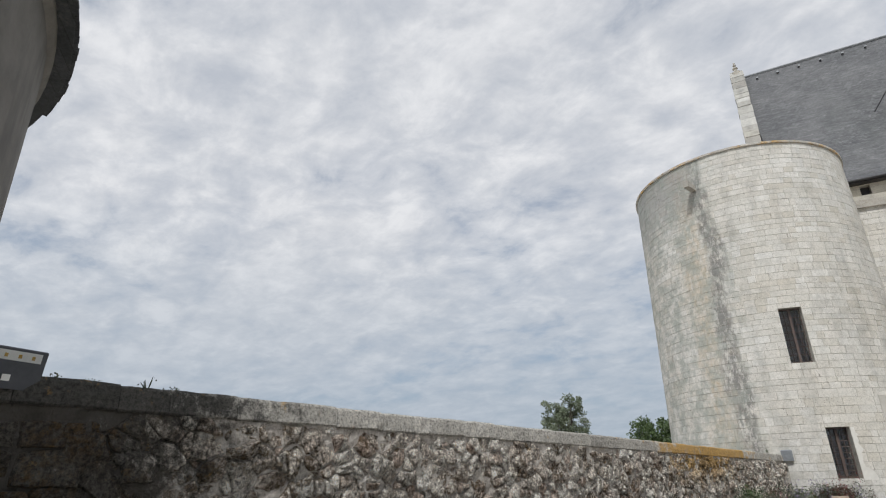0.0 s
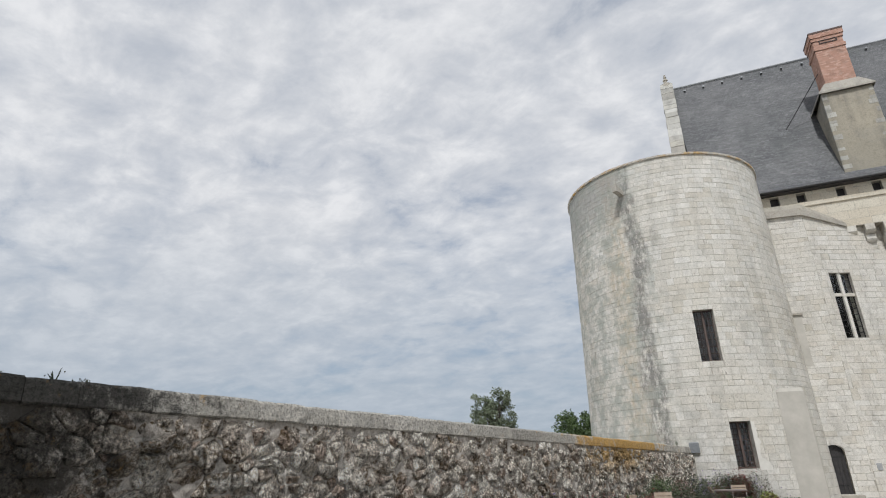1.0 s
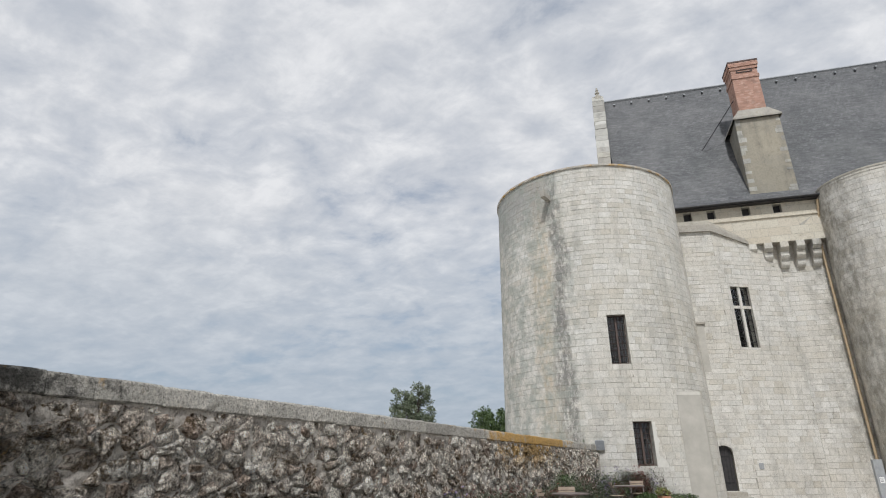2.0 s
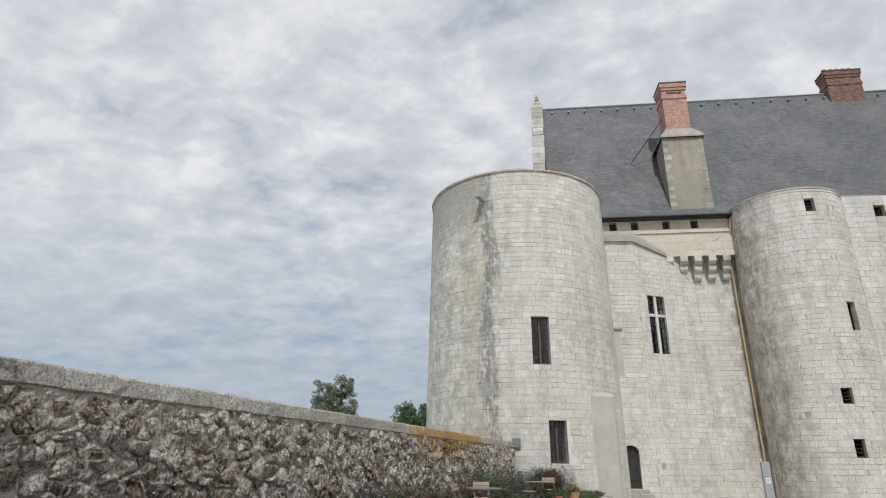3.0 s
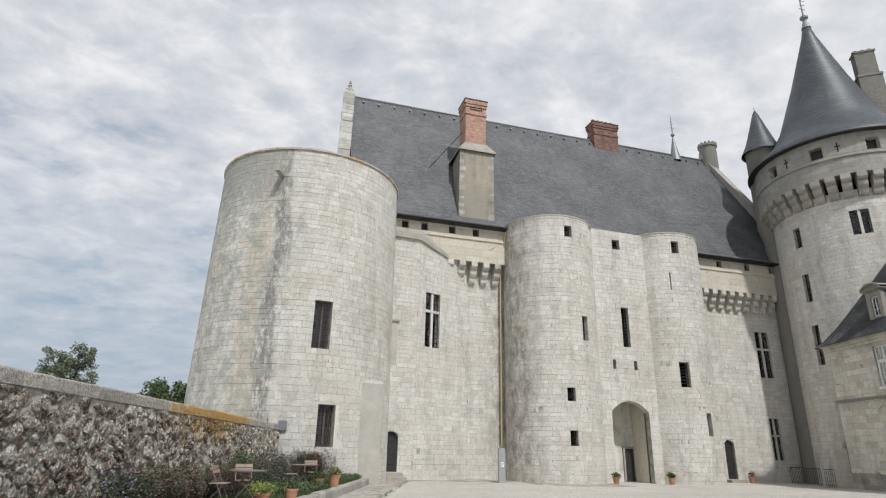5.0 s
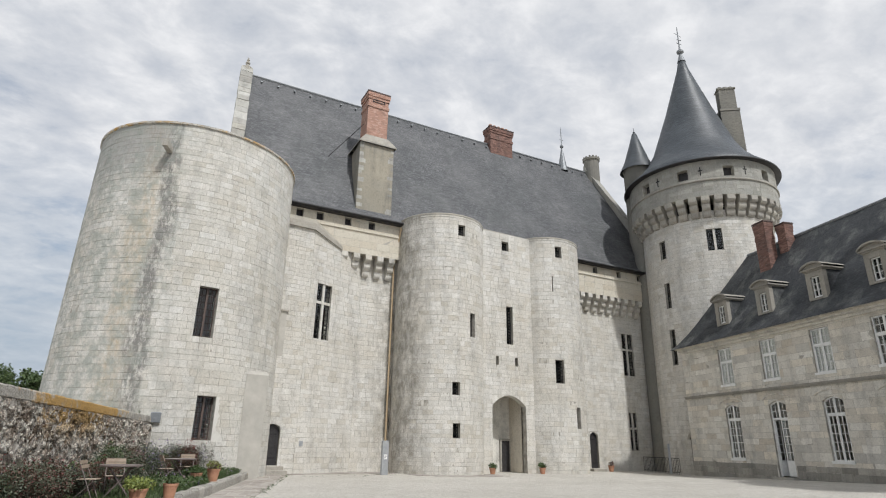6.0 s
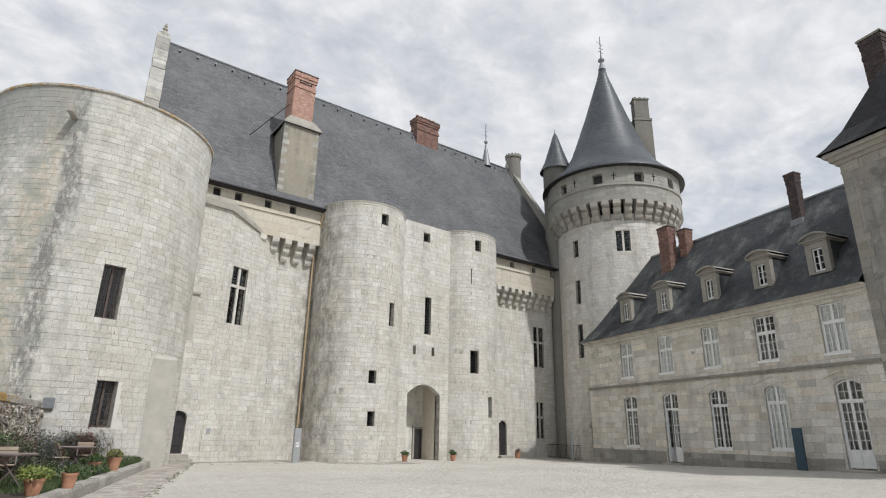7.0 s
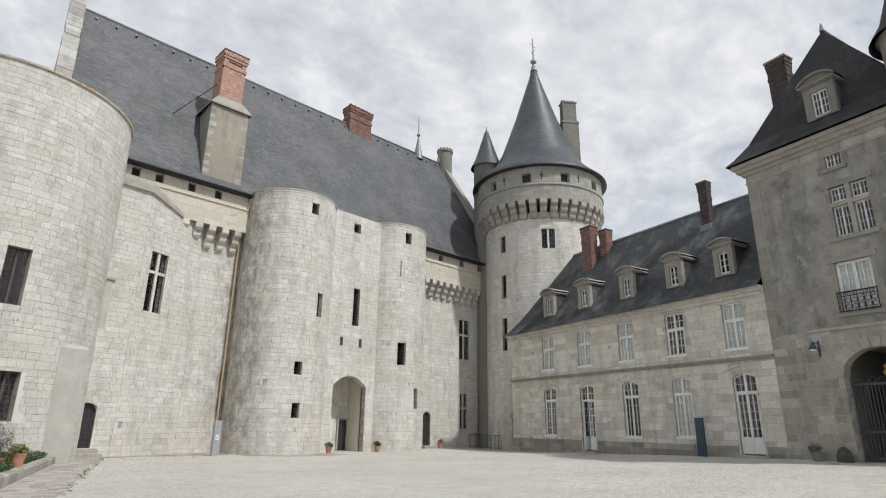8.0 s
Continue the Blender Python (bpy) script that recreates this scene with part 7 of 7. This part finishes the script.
def folding_chair():
    """A folding chair with wooden slats on a metal frame; its back is at +y."""
    t = thing("folding_chair", "folding chair with pale wooden slats on dark metal frame", "chair", (0, 0, 0), group="garden chairs")
    for x in (-0.2, 0.2):
        part("leg", Mesh().rod((x, -0.22, 0), (x, 0.2, 0.86), 0.011, 6), TABLE_METAL, t)
        part("leg", Mesh().rod((x * 0.9, 0.24, 0), (x * 0.9, -0.2, 0.45), 0.011, 6), TABLE_METAL, t)
    for i in range(5):
        y = -0.2 + 0.08 * i
        part("seat_slat", Mesh().box(-0.21, 0.21, y, y + 0.06, 0.445, 0.46), WOOD_PALE, t)
    for z in (0.68, 0.77):
        y = -0.22 + 0.42 * z / 0.86
        part("back_slat", Mesh().box(-0.22, 0.22, y - 0.01, y + 0.008, z, z + 0.075), WOOD_PALE, t)
    return t


round_table((0.85, 16.2, TZ - 0.03), 0.46, TABLE_METAL, label="round brown metal folding garden table")
round_table((2.55, 21.7, TZ - 0.03), 0.5, TABLE_METAL, label="round brown metal folding garden table")
round_table((-1.5, 6.35, TZ - 0.03), 0.44, plain("grey_wood", (0.2, 0.165, 0.14), (0.3, 0.255, 0.22), 0.7), True, "round weathered slatted wooden garden table", 1.24)
ch = folding_chair()
ch.matrix_basis = pose(0.75, 17.0, TZ - 0.03, 0, 0, 10)
for x, y, a in ((2.85, 22.5, -5), (0.25, 15.75, 75), (2.1, 21.0, 100)):
    copy_thing(ch, pose(x, y, TZ - 0.03, 0, 0, a))
copy_thing(ch, pose(-1.62, 7.4, TZ - 0.03, 0, 0, 12) @ Matrix.Scale(1.1, 4))
# covered dark table near the wall
t = thing("dark_table", "low table with a smooth black cover", "table", (-2.45, 7.05, TZ - 0.03))
part("tabletop", Mesh().box(-0.5, 0.5, -0.3, 0.3, 0.84, 0.91, pose(0, 0, 0, 0, 0, 76), bev=0.03), RATTAN, t)
for sx in (-1, 1):
    for sy in (-1, 1):
        part("leg", Mesh().box(-0.03, 0.03, -0.03, 0.03, 0, 0.84, pose(0, 0, 0, 0, 0, 76) @ Matrix.Translation((sx * 0.44, sy * 0.25, 0))), RATTAN, t)
t = thing("dark_chair", "black woven garden armchair", "chair", (-2.75, 6.1, TZ - 0.03))
M = pose(0, 0, 0, 0, 0, -60)
part("seat", Mesh().box(-0.27, 0.27, -0.27, 0.27, 0.38, 0.45, M, bev=0.02), RATTAN, t)
part("backrest", Mesh().box(-0.27, 0.27, 0.22, 0.27, 0.45, 0.82, M, bev=0.02), RATTAN, t)
for sx in (-0.25, 0.25):
    for sy in (-0.25, 0.25):
        part("leg", Mesh().box(sx - 0.02, sx + 0.02, sy - 0.02, sy + 0.02, 0, 0.38, M), RATTAN, t)

# ---------------------------------------------------------------- signs, lamp, floodlight, rail
def sign_post(at, w, h, turn, mat, label, sheet=None, lines=0):
    t = thing("sign_post", label, "sign", at)
    M = pose(0, 0, 0, 0, 0, turn)
    part("panel", Mesh().box(-w / 2, w / 2, -0.06, 0.06, 0, h, M, bev=0.01), mat, t)
    if sheet:
        part("notice", Mesh().box(-0.11, 0.11, -0.066, -0.06, sheet, sheet + 0.24, M), PAPER, t, "white paper notice")
        for i in range(3):
            part("text_bar", Mesh().box(-0.08, 0.06, -0.069, -0.066, sheet + 0.06 + 0.05 * i, sheet + 0.075 + 0.05 * i, M), IRON, t)
    for i in range(lines):
        z = h * (0.8 - 0.07 * i)
        part("text_bar", Mesh().box(-w * 0.32, w * (0.3 - 0.1 * (i % 2)), -0.064, -0.06, z, z + 0.035, M), GREY_METAL, t)
    return t


sign_post((13.28, 30.15, 0), 0.44, 1.72, 20, GREY_METAL, "grey metal information pillar before the curtain wall", 0.78)
sign_post((33.0, 28.6, 0), 0.5, 1.9, 45, GREY_METAL, "grey metal information pillar in the corner")
sign_post(wf(15.65, 0.75, 0.38), 0.42, 1.75, 76, BLUE_METAL, "dark blue information pillar before the wing", None, 4)
wl2 = thing("end_lamp", "small grey box lamp on the end of the wall", "lamp", bwa(0.15, 2.0, 0.25))
M = Matrix.Translation(bwa(0.15, 2.05, 0.1))
under(part("housing", Mesh().box(-0.14, 0.24, -0.2, 0.2, 0.15, 0.55, M, bev=0.04), LEAD), wl2)
under(part("bracket", Mesh().box(-0.03, 0.03, -0.03, 0.2, -0.35, 0.15, M), IRON), wl2)
fl = thing("floodlight", "dark grey box floodlight on the boundary wall", "floodlight", bwa(-24.25, 2.5, -0.05))
M = Matrix(((KX, -KY, 0, 0), (KY, KX, 0, 0), (0, 0, 1, 0), (0, 0, 0, 1)))
B = Matrix.Translation(bwa(-24.33, 2.49, -0.02)) @ M @ Matrix.Scale(0.9, 4) @ pose(0, 0, 0, 10, 0, 14)
under(part("housing", Mesh().box(-0.24, 0.24, -0.1, 0.1, 0.03, 0.41, B, bev=0.01), SLATE_METAL), fl)
under(part("lamp_glass", Mesh().box(-0.19, 0.19, -0.108, -0.1, 0.29, 0.38, B), GLASS), fl)
under(part("reflector", Mesh().box(-0.19, 0.19, -0.103, -0.1005, 0.29, 0.38, B), WHITE), fl)
for i in range(3):
    under(part("led", Mesh().box(-0.14 + 0.12 * i, -0.11 + 0.12 * i, -0.106, -0.103, 0.315, 0.35, B), GILT), fl)
under(part("badge", Mesh().box(-0.1, -0.03, -0.104, -0.1, 0.1, 0.16, B), WHITE), fl)
under(part("stirrup", Mesh().rod(B @ Vector((-0.26, 0, 0.15)), B @ Vector((-0.26, 0, -0.03)), 0.012).rod(B @ Vector((0.26, 0, 0.15)), B @ Vector((0.26, 0, -0.03)), 0.012).rod(B @ Vector((-0.26, 0, -0.02)), B @ Vector((0.26, 0, -0.02)), 0.012), LEAD), fl)
rail = thing("railing", "low dark iron railing round a cellar opening", "railing", (34.5, 31.0, 0))
for i in range(26):
    a = Vector((33.2, 28.0)).lerp(Vector((34.8, 32.6)), i / 25)
    under(part("baluster", Mesh().rod((a.x, a.y, 0), (a.x, a.y, 1.0), 0.012, 6), IRON), rail)
under(part("top_rail", Mesh().rod((33.2, 28.0, 1.0), (34.8, 32.6, 1.0), 0.02, 6).rod((33.2, 28.0, 0.12), (34.8, 32.6, 0.12), 0.015, 6), IRON), rail)

# weeds on the coping
for i, (s, h, n) in enumerate(((-23.12, 0.07, 8), (-23.7, 0.02, 40), (-22.95, 0.018, 40), (-24.0, 0.02, 40), (-1.2, 0.12, 120))):
    shrub("weed", "small dry weed on the wall coping", bwa(s, 2.43 - 0.0085 * s, -0.15), (0.05 if h > 0.08 else 0.25, 0.08, h), [(LEAF_DUSK, 1.0, "leaves", 0.025 if h < 0.15 else 0.04)], n, seed=600 + i, stems=8)


# ---------------------------------------------------------------- trees beyond the wall
def tree(at, height, spread, seed, mat, label, clumps=26, leaf=0.32, per=150):
    r = random.Random(seed)
    t = thing("tree", label, "tree", at)
    tr = Mesh()
    pts = [Vector((0, 0, -0.5))]
    for i in range(5):
        pts.append(Vector((r.uniform(-0.15, 0.15) * i, r.uniform(-0.15, 0.15) * i, height * 0.16 * (i + 1))))
    for i in range(5):
        tr.rod(pts[i], pts[i + 1], 0.22 * (1 - i / 6), 8, 0.22 * (1 - (i + 1) / 6))
    cr = Mesh()
    for i in range(clumps):
        f = r.uniform(0.35, 1.0)
        a = r.uniform(0, 6.28)
        rad = spread * math.sin(math.pi * min(0.95, (f - 0.2))) ** 0.7 * r.uniform(0.35, 1.0)
        c = Vector((rad * math.cos(a), rad * math.sin(a), height * f * r.uniform(0.95, 1.03)))
        b = pts[min(5, 1 + int(f * 4))]
        tr.rod(b, c, 0.06, 5, 0.02)
        for _ in range(3):
            k = r.uniform(0.4, 0.9)
            leaf_cloud(cr, c + Vector((r.gauss(0, 0.35), r.gauss(0, 0.35), r.gauss(0, 0.3))), (spread * 0.24 * k, spread * 0.24 * k, spread * 0.2 * k), per // 3, leaf, r)
    part("trunk", tr, BARK, t)
    ob = part("crown", cr, mat, t)
    ob["kind"] = "stuff"


def at_bearing(deg, dist, eye=(1.3, 0.2)):
    return (eye[0] + dist * math.sin(radians(deg)), eye[1] + dist * math.cos(radians(deg)), 0)


tree(at_bearing(-16.9, 62), 9.1, 2.35, 1, LEAF_TREE, "slender grey-green birch beyond the wall", 75, 0.2, 240)
tree(at_bearing(-9.2, 60), 6.7, 2.6, 2, LEAF, "round dark green tree behind the tower", 70, 0.2, 240)


# weeds in the joints along the paved strip
m = Mesh()
r = random.Random(77)
for i in range(110):
    s = r.uniform(-3, 14)
    q = kerb_p(s, 1.45 + r.gauss(0, 0.07), 0.01)
    if r.random() < 0.35:
        q = (r.uniform(7, 19), 30.9 - 0.12 * r.uniform(7, 19) + r.gauss(0, 0.08), 0.01)
    leaf_cloud(m, q, (0.06, 0.06, 0.015), 12, 0.028, r, 0.3)
ob = tagged(part("weeds", m, LEAF), "low green weeds in the paving joints", "weeds", kind="stuff")

lay_stones()
